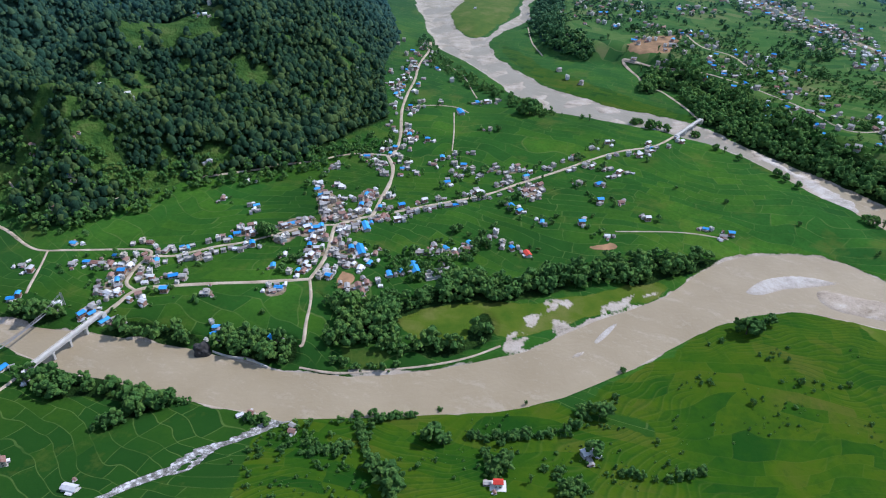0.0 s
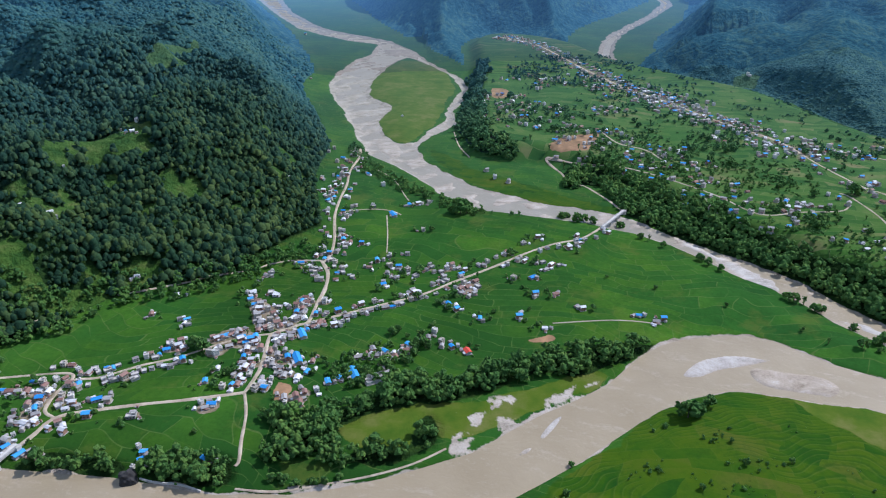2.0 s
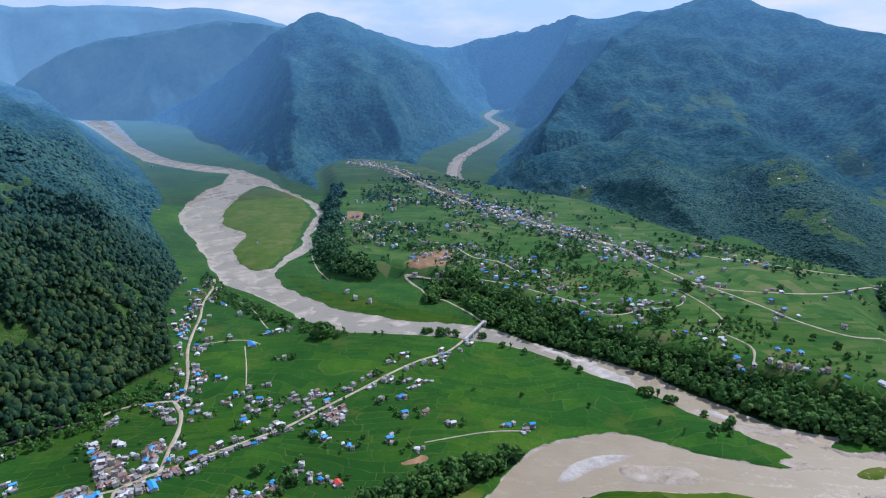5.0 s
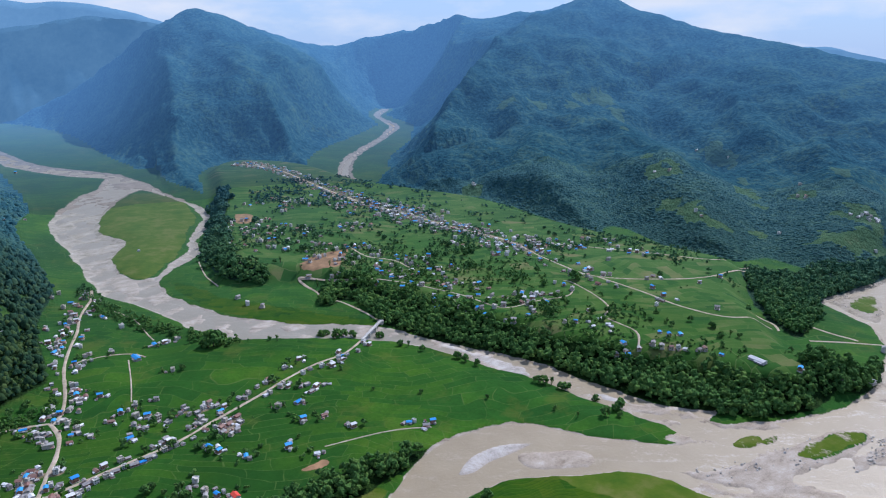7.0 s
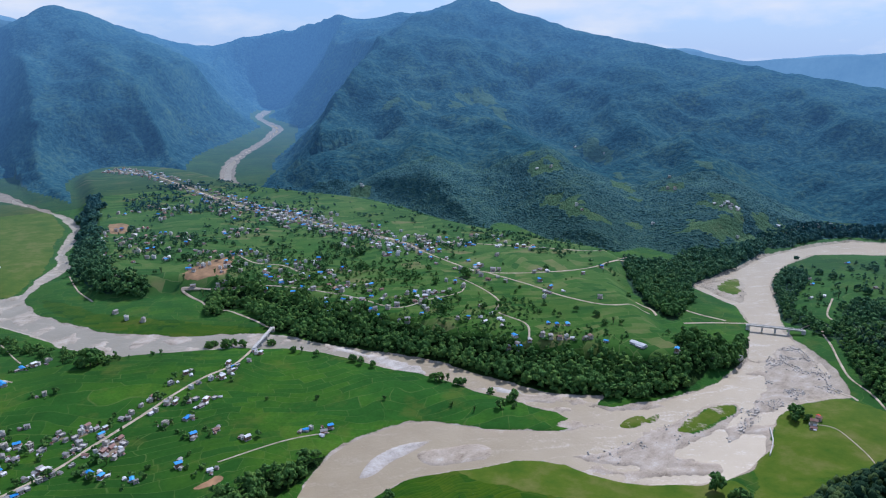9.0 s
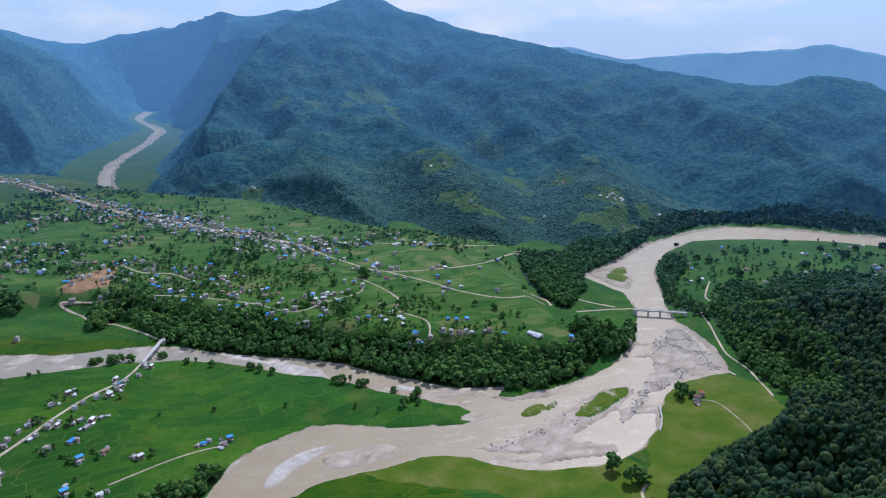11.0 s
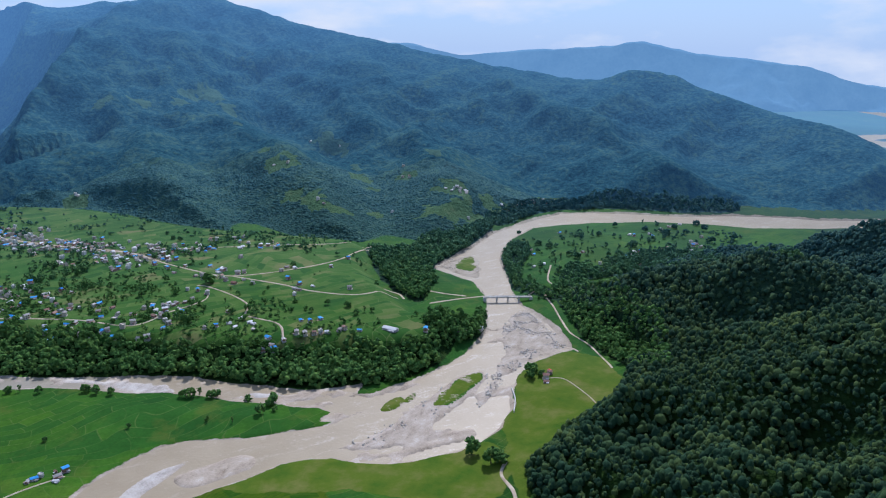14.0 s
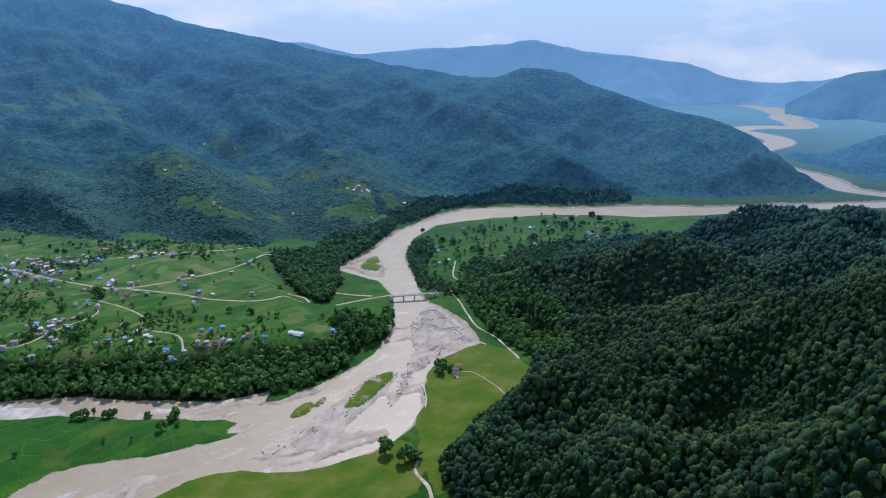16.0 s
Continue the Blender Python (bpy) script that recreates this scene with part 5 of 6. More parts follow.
# the far floor, cut off to take the material with the haze glow
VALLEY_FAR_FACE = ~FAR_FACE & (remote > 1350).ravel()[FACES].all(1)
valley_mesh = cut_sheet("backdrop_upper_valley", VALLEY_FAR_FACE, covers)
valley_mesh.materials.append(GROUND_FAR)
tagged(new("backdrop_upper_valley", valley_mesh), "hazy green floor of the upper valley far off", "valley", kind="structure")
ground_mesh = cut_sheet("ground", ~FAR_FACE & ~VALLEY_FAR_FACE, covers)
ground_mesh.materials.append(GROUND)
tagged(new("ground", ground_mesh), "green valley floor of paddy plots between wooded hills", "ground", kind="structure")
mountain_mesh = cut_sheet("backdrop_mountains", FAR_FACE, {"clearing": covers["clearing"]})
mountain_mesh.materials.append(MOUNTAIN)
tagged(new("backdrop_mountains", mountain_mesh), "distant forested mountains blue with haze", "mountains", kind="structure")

wet = (LAND["bed"] < 14).ravel()
keep = wet[FACES].any(1)
used = np.unique(FACES[keep])
remap = np.full(GX.size, -1)
remap[used] = np.arange(len(used))
wx, wy = GX.ravel()[used], GY.ravel()[used]
water_mesh = mesh_of("river", np.stack([wx, wy, river_level(wx, wy)], -1), remap[FACES[keep]])
water_mesh.materials.append(WATER)
# grey silt of the tributary; far downstream the same tint stands in for haze
give(water_mesh, "grey", np.maximum(smooth(560, 760, wy), smooth(1300, 1900, wx)))
give(water_mesh, "rapid", 0.35 + 0.40 * smooth(330, 480, wx) + 0.15 * smooth(420, 560, wx) * smooth(760, 620, wx) * smooth(480, 400, wy))
tagged(new("river_water", water_mesh), "broad grey-brown silty river with pale rapids", "river", kind="structure")


def far_hills(name, ridge, reach, material, label, seed):
    """A range on the horizon: its crest, and slopes that fall to both sides."""
    line = rounded(ridge, False, 22)
    n = len(line)
    s = np.arange(n)
    across = np.linspace(-1, 1, 41)
    out = line[:, :2] / np.linalg.norm(line[:, :2], axis=1)[:, None]
    reach = reach * (0.85 + 0.45 * rough(line[:, 0], line[:, 1], 300, 4, seed + 2))[:, None]
    x = line[:, 0][:, None] + out[:, 0][:, None] * across * reach
    y = line[:, 1][:, None] + out[:, 1][:, None] * across * reach
    drop = 1 - np.abs(across) ** 0.9
    z = line[:, 2][:, None] * drop + (16 * rough(x, y, 150, 5, seed) - 110 * np.abs(rough(x, y, 380, 5, seed + 1)) + 24) * (0.35 + 0.65 * (1 - drop**6))
    z[:, 0] = z[:, -1] = -10
    idx = np.arange(n * 41).reshape(n, 41)
    f = np.stack([idx[:-1, :-1], idx[1:, :-1], idx[1:, 1:], idx[:-1, 1:]], -1).reshape(-1, 4)
    me = mesh_of(name, np.stack([x, y, z], -1).reshape(-1, 3), f)
    me.materials.append(material)
    return tagged(new(name, me), label, "hills", kind="structure")


far_hills("backdrop_hills_east", RIDGE_FAR_EAST, 330, HILL_FAR, "forested range on the horizon, pale blue with haze", 3)
far_hills("backdrop_hills_south", RIDGE_FAR_SOUTH, 500, HILL_MID, "forested hills beyond the lower river, blue with haze", 5)
far_hills("backdrop_hills_west", RIDGE_FAR_WEST, 420, HILL_FAR, "mountain range closing the upper valley, pale blue with haze", 7)
far_hills("backdrop_hills_upper_valley", RIDGE_MID_WEST, 420, HILL_MID, "wooded mountain spur above the upper valley, blue with haze", 9)

# ---- forest and woods ----
rng = np.random.RandomState(12)


def lump_shape(sides):
    """A leafy dome: a top, an upper and a lower ring."""
    v, a = [(0, 0, 1.0)], np.arange(sides) * 2 * math.pi / sides
    v += [(0.72 * math.cos(t), 0.72 * math.sin(t), 0.62) for t in a]
    v += [(math.cos(t + 0.5), math.sin(t + 0.5), -0.25) for t in a]
    f = [(0, 1 + i, 1 + (i + 1) % sides) for i in range(sides)]
    for i in range(sides):
        j = (i + 1) % sides
        f += [(1 + i, 1 + sides + i, 1 + j), (1 + j, 1 + sides + i, 1 + sides + j)]
    return np.array(v, float), np.array(f)


def crowns(name, x, y, z, width, tall, lobes, material, label, category, sides=5, jitter=0.5, soft=True):
    """Many crowns as one mesh: each a few uneven lumps of leaves."""
    v, f = lump_shape(sides)
    n = len(x)
    vs, fs = [], []
    for k in range(lobes):
        turn, off = rng.rand(n) * 6.283, (0.0 if k == 0 else 0.55)
        size = width * ((0.5 if lobes < 4 else 0.42) if k == 0 else 0.36 if lobes < 4 else 0.29) * (0.85 + 0.3 * rng.rand(n))
        cx = x + np.cos(turn) * width * 0.5 * off
        cy = y + np.sin(turn) * width * 0.5 * off
        cz = z + tall * ((0.55 if lobes > 1 else 0.12) if k == 0 else 0.30 + 0.25 * rng.rand(n))
        spin = rng.rand(n) * 6.283
        c, s = np.cos(spin)[:, None], np.sin(spin)[:, None]
        jit = 1 + jitter * (rng.rand(n, len(v), 3) - 0.5)
        p = v[None] * jit
        px = (p[..., 0] * c - p[..., 1] * s) * size[:, None] + cx[:, None]
        py = (p[..., 0] * s + p[..., 1] * c) * size[:, None] + cy[:, None]
        pz = p[..., 2] * (tall * ((0.45 if lobes > 1 else 0.85) if k == 0 else 0.34))[:, None] + cz[:, None]
        base = (k * n + np.arange(n))[:, None, None] * len(v)
        vs.append(np.stack([px, py, pz], -1).reshape(-1, 3))
        fs.append((f[None] + base).reshape(-1, 3))
    me = mesh_of(name, np.concatenate(vs), np.concatenate(fs), soft)
    me.materials.append(material)
    return tagged(new(name, me), label, category, kind="stuff")


def sample(box, step):
    """Places a step apart over a box of the plan, shaken."""
    gx, gy = np.meshgrid(np.arange(box[0], box[2], step), np.arange(box[1], box[3], step))
    gx, gy = gx.ravel(), gy.ravel()
    return gx + (rng.rand(gx.size) - 0.5) * step * 0.95, gy + (rng.rand(gx.size) - 0.5) * step * 0.95


def of_land(key, x, y):
    keepz = LAND["z"]
    LAND["z"] = LAND[key]
    r = height_at(x, y)
    LAND["z"] = keepz
    return r


def in_sight(x, y, low=-101, high=47):
    a = np.degrees(np.arctan2(-(x - CENTRE[0]), y - CENTRE[1]))
    return (a > low) & (a < high)


LAND["clearing"], LAND["remote"] = clearing, remote


def hillside(name, box, step, width, far, lobes, material, label, thin=1e9, sides=5, tall=0.5, jitter=0.5, soft=True):
    x, y = sample(box, step)
    ok = in_sight(x, y) & (of_land("wooded", x, y) > 0.6)
    r = of_land("remote", x, y)
    ok &= (r > far[0]) & (r < far[1])
    x, y = x[ok], y[ok]
    ok = (of_land("clearing", x, y) < 0.35 + 0.5 * rng.rand(len(x))) 
    x, y = x[ok], y[ok]
    w = width * (0.6 + 0.9 * rng.rand(len(x)) ** 1.6) * (1 + 0.35 * rough(x, y, 45, 2, 63)) * (0.25 + 0.75 * smooth(thin * 1.3, thin, of_land("remote", x, y)))
    return crowns(name, x, y, height_at(x, y) - 0.5 + (1.4 * rng.rand(len(x)) + 1.4 * rough(x, y, 14, 2, 66)) * (tall > 0.6), w, w * (1.15 if lobes > 1 else tall), lobes, material, label, "forest", sides, jitter, soft)


hillside("forest_west_hill", (-750, 450, 100, 1250), 5.8, 7.6, (0, 1000), 4, LEAF_NEAR, "dense dark green broadleaf forest on the hill above the village", 1e9, 5, 0.72, 0.75, True)
hillside("forest_east_hill", (380, -120, 1300, 420), 5.0, 6.2, (0, 1250), 4, LEAF_NEAR, "dense dark green broadleaf forest on the hill by the confluence", 1e9, 4, 0.75, 0.8, True)
hillside("forest_mountain_foot", (300, 600, 2300, 2400), 5.0, 6.4, (0, 1500), 1, LEAF_UPLAND, "forest on the lower mountain slopes, tinted blue-green by haze", 1150, 5, 0.25, 0.5, True)
hillside("forest_west_hill_far", (-1100, 1100, 0, 2600), 8.4, 9.0, (1000, 2000), 1, LEAF_UPLAND, "forest on the hillside up the valley, tinted blue-green by haze", 1350, 5, 0.4, 0.5, True)


def leafy(name, x, y, z, width, tall, clumps, material, label, category):
    """Trees of many small ragged clumps each, as one mesh."""
    v, f = lump_shape(4)
    f = np.vstack([f, [(5, 8, 7), (5, 7, 6)]])
    n, k = len(x), clumps
    a, up = rng.rand(n, k) * 6.283, rng.rand(n, k) ** 0.8
    q = np.sqrt(rng.rand(n, k)) * 0.5 * np.sin(math.pi * (0.25 + 0.68 * up)) ** 0.7
    cx = x[:, None] + np.cos(a) * q * width[:, None]
    cy = y[:, None] + np.sin(a) * q * width[:, None]
    cz = z[:, None] + tall[:, None] * (0.12 + 0.80 * up)
    size = width[:, None] * ((0.13 if k > 10 else 0.19) + 0.13 * rng.rand(n, k))
    p = v[None, None] * (1 + 0.9 * (rng.rand(n, k, len(v), 3) - 0.5))
    spin = rng.rand(n, k) * 6.283
    c, s = np.cos(spin)[..., None], np.sin(spin)[..., None]
    px = (p[..., 0] * c - p[..., 1] * s) * size[..., None] + cx[..., None]
    py = (p[..., 0] * s + p[..., 1] * c) * size[..., None] + cy[..., None]
    pz = p[..., 2] * size[..., None] * 0.9 + cz[..., None]
    base = np.arange(n * k)[:, None, None] * len(v)
    me = mesh_of(name, np.stack([px, py, pz], -1).reshape(-1, 3), (f[None] + base).reshape(-1, 3), False)
    me.materials.append(material)
    return tagged(new(name, me), label, category, kind="stuff")


def woodland(name, outlines, step, width, label, seed, dense=0.9, clumps=14, ragged=6):
    pts = np.vstack([np.array(o, float) for o in outlines])
    x, y = sample((*(pts.min(0) - 10), *(pts.max(0) + 10)), step)
    d = np.full(x.shape, 1e3)
    for o in outlines:
        d = np.minimum(d, area(x, y, o))
    ok = (d + ragged * rough(x, y, 30, 3, seed) < 0) & (rng.rand(len(x)) < dense)
    x, y = x[ok], y[ok]
    ok = (of_land("bed", x, y) > 3)
    x, y = x[ok], y[ok]
    w = width * (0.55 + 0.8 * rng.rand(len(x)))
    return leafy(name, x, y, height_at(x, y) - 0.3, w, w * 1.2, clumps, LEAF_TREE, label, "woodland")


woodland("riverside_grove", [WOOD_GROVE, WOOD_GROVE_FOOT, WOOD_EAST_STRIP, WOOD_NORTH_BANK, WOOD_ROCK], 6.2, 9.2, "thick dark green riverside grove beside the village", 1)
woodland("bridge_woods", [WOOD_BRIDGE_SOUTH, WOOD_BRIDGE_WEST], 5.6, 8.5, "broadleaf trees crowding the river bank by the bridge", 2)
woodland("scarp_woods", [WOOD_SCARP, WOOD_BLUFF, WOOD_GORGE, WOOD_TOWN_FOOT], 6.4, 9.0, "dark woods on the steep bank below the terrace", 3, 0.92, 9, 16)
woodland("spit_woods", [WOOD_SPIT_BANK, WOOD_SPIT, WOOD_EAST_FOOT, WOOD_FAR_BANK], 6.2, 8.0, "dark trees along the bank beyond the long bridge", 4, 0.8, 7)
woodland("spit_hedges", [SPIT], 7.0, 6.2, "scattered trees and hedges between the fields beyond the river", 8, 0.13, 7, 70)
woodland("hillfoot_trees", [HILL_FOOT], 7.5, 7.0, "scattered trees and bushes along the foot of the hill", 5, 0.75)
woodland("village_hedges", [HEDGE_VILLAGE, TRIB_TREES], 6.0, 6.0, "garden trees and hedges among the houses", 6, 0.5)
woodland("streamside_bushes", [SCRUB_SOUTH], 4.5, 3.6, "low green bushes beside the mountain stream", 7, 0.5)


def gardens():
    """Bushes and small trees strewn between the plots of the terrace and round the villages."""
    x, y = sample((100, 480, 900, 1700), 7.5)
    t = area(x, y, TERRACE)
    d = rough(x, y, 120, 4, 60) + 0.7 * rough(x, y, 22, 2, 61)
    belt = smooth(280, 330, x) * smooth(660, 580, x) * smooth(1180, 1050, y)
    ok = (t < -8) & (d + 0.24 + 0.30 * belt - 0.50 * smooth(500, 600, x) * smooth(900, 700, y) - 0.25 * smooth(330, 280, x) > 0.06 + rng.rand(len(x)) * 0.7) & (of_land("bed", x, y) > 8) & (area(x, y, SOIL_A) > 0) & (area(x, y, SOIL_B) > 0)
    x2, y2 = sample((-420, 400, 330, 1000), 7.0)
    near = np.full(x2.shape, 1e3)
    for cluster in (HAMLET_BRIDGE, VILLAGE_UPPER, VILLAGE_LOWER, SCHOOL_SIDE, HAMLET_NORTH, HAMLET_EAST, VILLAGE_WEST, FIELD_HOUSES):
        for hx, hy, _ in cluster:
            near = np.minimum(near, np.hypot(x2 - hx, y2 - hy))
    ok2 = (near > 5) & (near < 13) & (rng.rand(len(x2)) < 0.24) & (of_land("bed", x2, y2) > 8)
    x, y = np.concatenate([x[ok], x2[ok2]]), np.concatenate([y[ok], y2[ok2]])
    rd = np.full(x.shape, 1e3)
    for width, pts in ROADS:
        rd = np.minimum(rd, line_distance(x, y, rounded(pts, False, 4))[0])
    x, y = x[rd > 4], y[rd > 4]
    w = 2.4 + 6.6 * rng.rand(len(x)) ** 1.8
    leafy("garden_bushes", x, y, height_at(x, y) - 0.4, w, w * 0.85, 5, LEAF_TREE, "garden bushes and small trees between plots and houses", "bushes")


gardens()


def hedges(lines):
    """Bushes and low trees in rows along the terrace edges south of the river."""
    xs, ys = [], []
    for pts in lines:
        p = rounded(pts, False, 10)
        k = np.repeat(np.arange(len(p)), 2)
        xs.append(p[k, 0] + rng.randn(len(k)) * 1.6)
        ys.append(p[k, 1] + rng.randn(len(k)) * 1.6)
    x, y = np.concatenate(xs), np.concatenate(ys)
    pick = rng.rand(len(x)) < 0.6
    x, y = x[pick], y[pick]
    w = 2.0 + 4.5 * rng.rand(len(x)) ** 2
    bx, by = sample((-100, 215, 340, 440), 4.0)
    wild = np.minimum(area(bx, by, SCRUB_WIDE), area(bx, by, MEADOW_SOUTH) + 4)
    thick = rough(bx + 0.4 * by, (by - 0.3 * bx) * 2.0, 42, 3, 93) - 0.12 * smooth(60, 200, bx)
    pick = (wild < -2) & (thick > 0.16) & (rng.rand(len(bx)) < 0.5) & (of_land("bed", bx, by) > 4)
    x, y = np.concatenate([x, bx[pick]]), np.concatenate([y, by[pick]])
    w = np.concatenate([w, 0.8 + 2.6 * rng.rand(int(pick.sum())) ** 2.5])
    leafy("hedge_bushes", x, y, height_at(x, y) - 0.3, w, w, 8, LEAF_TREE, "hedgerow bushes along the field terraces", "bushes")


hedges(SOUTH_HEDGES)

# ---- roads and bridges ----
def part(name, bm, material, parent, label=""):
    """Links a bmesh as one mesh object under a thing or a part."""
    me = bpy.data.meshes.new(name)
    bm.to_mesh(me)
    bm.free()
    me.materials.append(material)
    ob = new(name, me)
    ob.parent = parent
    return tagged(ob, label)


def block(bm, sx, sy, sz, x=0, y=0, z=0, turn=0.0):
    """A box that stands on z, centred on x and y."""
    m = Matrix.Translation((x, y, z + sz / 2)) @ Matrix.Rotation(turn, 4, "Z") @ Matrix.Diagonal((sx, sy, sz, 1))
    return bmesh.ops.create_cube(bm, size=1, matrix=m)["verts"]


def road(width, pts, label):
    line = rounded(pts, False, 8)
    step = np.gradient(line, axis=0)
    side = np.stack([-step[:, 1], step[:, 0]], 1) / np.maximum(np.linalg.norm(step, axis=1), 1e-6)[:, None]
    wob = 1 + 0.25 * rough(line[:, 0], line[:, 1], 14, 2, 50)
    cols = [line + side * (k * width / 2 * wob)[:, None] for k in (-1, -0.5, 0, 0.5, 1)]
    xy = np.stack(cols, 1)
    n = len(line)
    z = height_at(xy[..., 0].ravel(), xy[..., 1].ravel()).reshape(n, 5)
    z = np.maximum(z, z[:, 2:3]) + 0.45
    z[:, 0] -= 0.5
    z[:, 4] -= 0.5
    idx = np.arange(n * 5).reshape(n, 5)
    f = np.stack([idx[:-1, :-1], idx[1:, :-1], idx[1:, 1:], idx[:-1, 1:]], -1).reshape(-1, 4)
    me = mesh_of("road", np.concatenate([xy, z[..., None]], -1).reshape(-1, 3), f)
    me.materials.append(DIRT)
    return tagged(new("road", me), label, "road", kind="structure")


for width, pts in ROADS:
    road(width * 0.74, pts, "pale unpaved dirt road across the valley" if width > 3.4 else "narrow pale footpath between the fields")


def bridge(a, b, z, width, piers, label, deep=1.0):
    ax, ay = a
    bx, by = b
    long = math.hypot(bx - ax, by - ay)
    ob = tagged(new("road_bridge"), label, "bridge")
    ob.matrix_world = pose((ax + bx) / 2, (ay + by) / 2, z, 0, 0, math.degrees(math.atan2(by - ay, bx - ax)))
    bm = bmesh.new()
    block(bm, long + 6, width, 0.5, 0, 0, -0.5)
    part("deck", bm, CONCRETE, ob)
    for s in (-1, 1):
        bm = bmesh.new()
        block(bm, long, 0.5, deep, 0, s * width * 0.32, -0.5 - deep)
        part("girder", bm, CONCRETE, ob)
        bm = bmesh.new()
        block(bm, long + 4, 0.25, 0.25, 0, s * (width / 2 - 0.15), 0.85)
        block(bm, long + 4, 0.3, 0.3, 0, s * (width / 2 - 0.15), 0.0)
        rail = part("railing", bm, CONCRETE, ob)
        for k in range(int(long / 3) + 1):
            bm = bmesh.new()
            block(bm, 0.25, 0.22, 0.9, -long / 2 + k * 3, s * (width / 2 - 0.15), 0)
            part("post", bm, CONCRETE, rail)
        bm = bmesh.new()
        block(bm, 4, width + 1.5, z + 3, s * (long / 2 + 1.5), 0, -z - 3.6)
        part("abutment", bm, CONCRETE, ob)
    for k in range(piers):
        bm = bmesh.new()
        x = long * ((k + 1) / (piers + 1) - 0.5)
        block(bm, 1.6, width * 0.75, z + 3, x, 0, -z - 4.2)
        pier = part("pier", bm, CONCRETE, ob)
        bm = bmesh.new()
        block(bm, 2.2, width * 0.95, 0.8, x, 0, -1.4 - deep + 0.1)
        part("pier_cap", bm, CONCRETE, pier)
    return ob


bridge((-233, 409), (-254, 354), 8.2, 3.9, 3, "long pale concrete road bridge over the silty river", 1.4)
bridge((280, 758), (318, 803), 7.2, 3.4, 2, "pale concrete road bridge leading to the terrace road", 1.2)
bridge((818, 478), (855, 430), 7.5, 4.2, 3, "narrow concrete bridge on tall piers below the gorge")


def footbridge():
    ax, ay, bx, by = -268, 424, -291, 352
    long = math.hypot(bx - ax, by - ay)
    ob = tagged(new("suspension_footbridge"), "slender steel cable footbridge slung across the river", "footbridge")
    ob.matrix_world = pose((ax + bx) / 2, (ay + by) / 2, 8.5, 0, 0, math.degrees(math.atan2(by - ay, bx - ax)))
    sag = lambda x, low, high: low + (high - low) * (2 * x / long) ** 2
    bm = bmesh.new()
    n = 40
    for k in range(n):
        x = (k + 0.5) / n * long - long / 2
        block(bm, long / n + 0.05, 1.1, 0.15, x, 0, sag(x, -1.5, 0))
    part("walkway", bm, STEEL, ob)
    for s in (-1, 1):
        bm = bmesh.new()
        for k in range(n):
            x = (k + 0.5) / n * long - long / 2
            block(bm, long / n + 0.1, 0.14, 0.3, x, s * 0.6, sag(x, -0.4, 6.5))
            block(bm, 0.06, 0.06, max(0.1, sag(x, -0.4, 6.5) - sag(x, -1.5, 0)), x, s * 0.6, sag(x, -1.5, 0))
        part("cable", bm, STEEL, ob)
        bm = bmesh.new()
        for q in (-0.8, 0.8):
            block(bm, 0.4, 0.4, 16, s * long / 2, q, -9)
        block(bm, 0.4, 2.0, 0.4, s * long / 2, 0, 6.4)
        block(bm, 0.4, 2.0, 0.4, s * long / 2, 0, 3.4)
        part("tower", bm, STEEL, ob)


footbridge()


def boulder(x, y, sx, sy, sz, seed):
    bm = bmesh.new()
    bmesh.ops.create_icosphere(bm, subdivisions=3, radius=1)
    for v in bm.verts:
        n = noise.noise(v.co * 1.3 + Vector((seed, 0, 0))) * 0.35 + noise.noise(v.co * 3.1 + Vector((0, seed, 0))) * 0.15
        v.co *= 1 + n
        v.co.x *= sx
        v.co.y *= sy
        v.co.z *= sz
    me = bpy.data.meshes.new("boulder")
    bm.to_mesh(me)
    bm.free()
    me.materials.append(ROCK)
    ob = new("boulder", me)
    ob.location = (x, y, 1.0)
    return tagged(ob, "huge dark boulder standing at the river's edge", "boulder")


boulder(-147, 379, 6.5, 5.5, 7.5, 3.0)


def stones(name, outlines, step, share):
    """Pale boulders and cobbles strewn over the gravel bars."""
    pts = np.vstack([np.array(o, float) for o in outlines])
    x, y = sample((*pts.min(0), *pts.max(0)), step)
    d = np.full(x.shape, 1e3)
    for o in outlines:
        d = np.minimum(d, area(x, y, o))
    ok = (d < -1) & (of_land("bed", x, y) < -3) & (rng.rand(len(x)) < share * smooth(-0.15, 0.25, rough(x, y, 18, 3, 92)))
    x, y = x[ok], y[ok]
    w = 0.6 + 2.2 * rng.rand(len(x)) ** 2.5
    crowns(name, x, y, np.maximum(height_at(x, y), river_level(x, y)) - 0.1, w, w * 0.55, 1, PEBBLE, "pale grey boulders strewn over the gravel bars", "stones", 5, 0.7, False)


stones("river_stones", [BAR_LOW_1, BAR_LOW_3], 2.2, 0.35)
stones("boulder_field", [BAR_LOW_2], 1.7, 0.9)


def river_wall(pts, high, label):
    """A low masonry wall that follows a line of the plan."""
    line = rounded(pts, False, 6)
    bm = bmesh.new()
    for a, b in zip(line[:-1], line[1:]):
        d = b - a
        mid = (a + b) / 2
        z = float(height_at(mid[0], mid[1])[0])
        block(bm, float(np.hypot(*d)) + 0.1, 0.9, high + 2, float(mid[0]), float(mid[1]), max(z, 0.3) - 2, math.atan2(d[1], d[0]))
    me = bpy.data.meshes.new("river_wall")
    bm.to_mesh(me)
    bm.free()
    me.materials.append(CONCRETE)
    tagged(new("river_wall", me), label, "wall", kind="structure")


for pts, high in RIVER_WALLS:
    river_wall(pts, high, "pale masonry wall along the river bank")

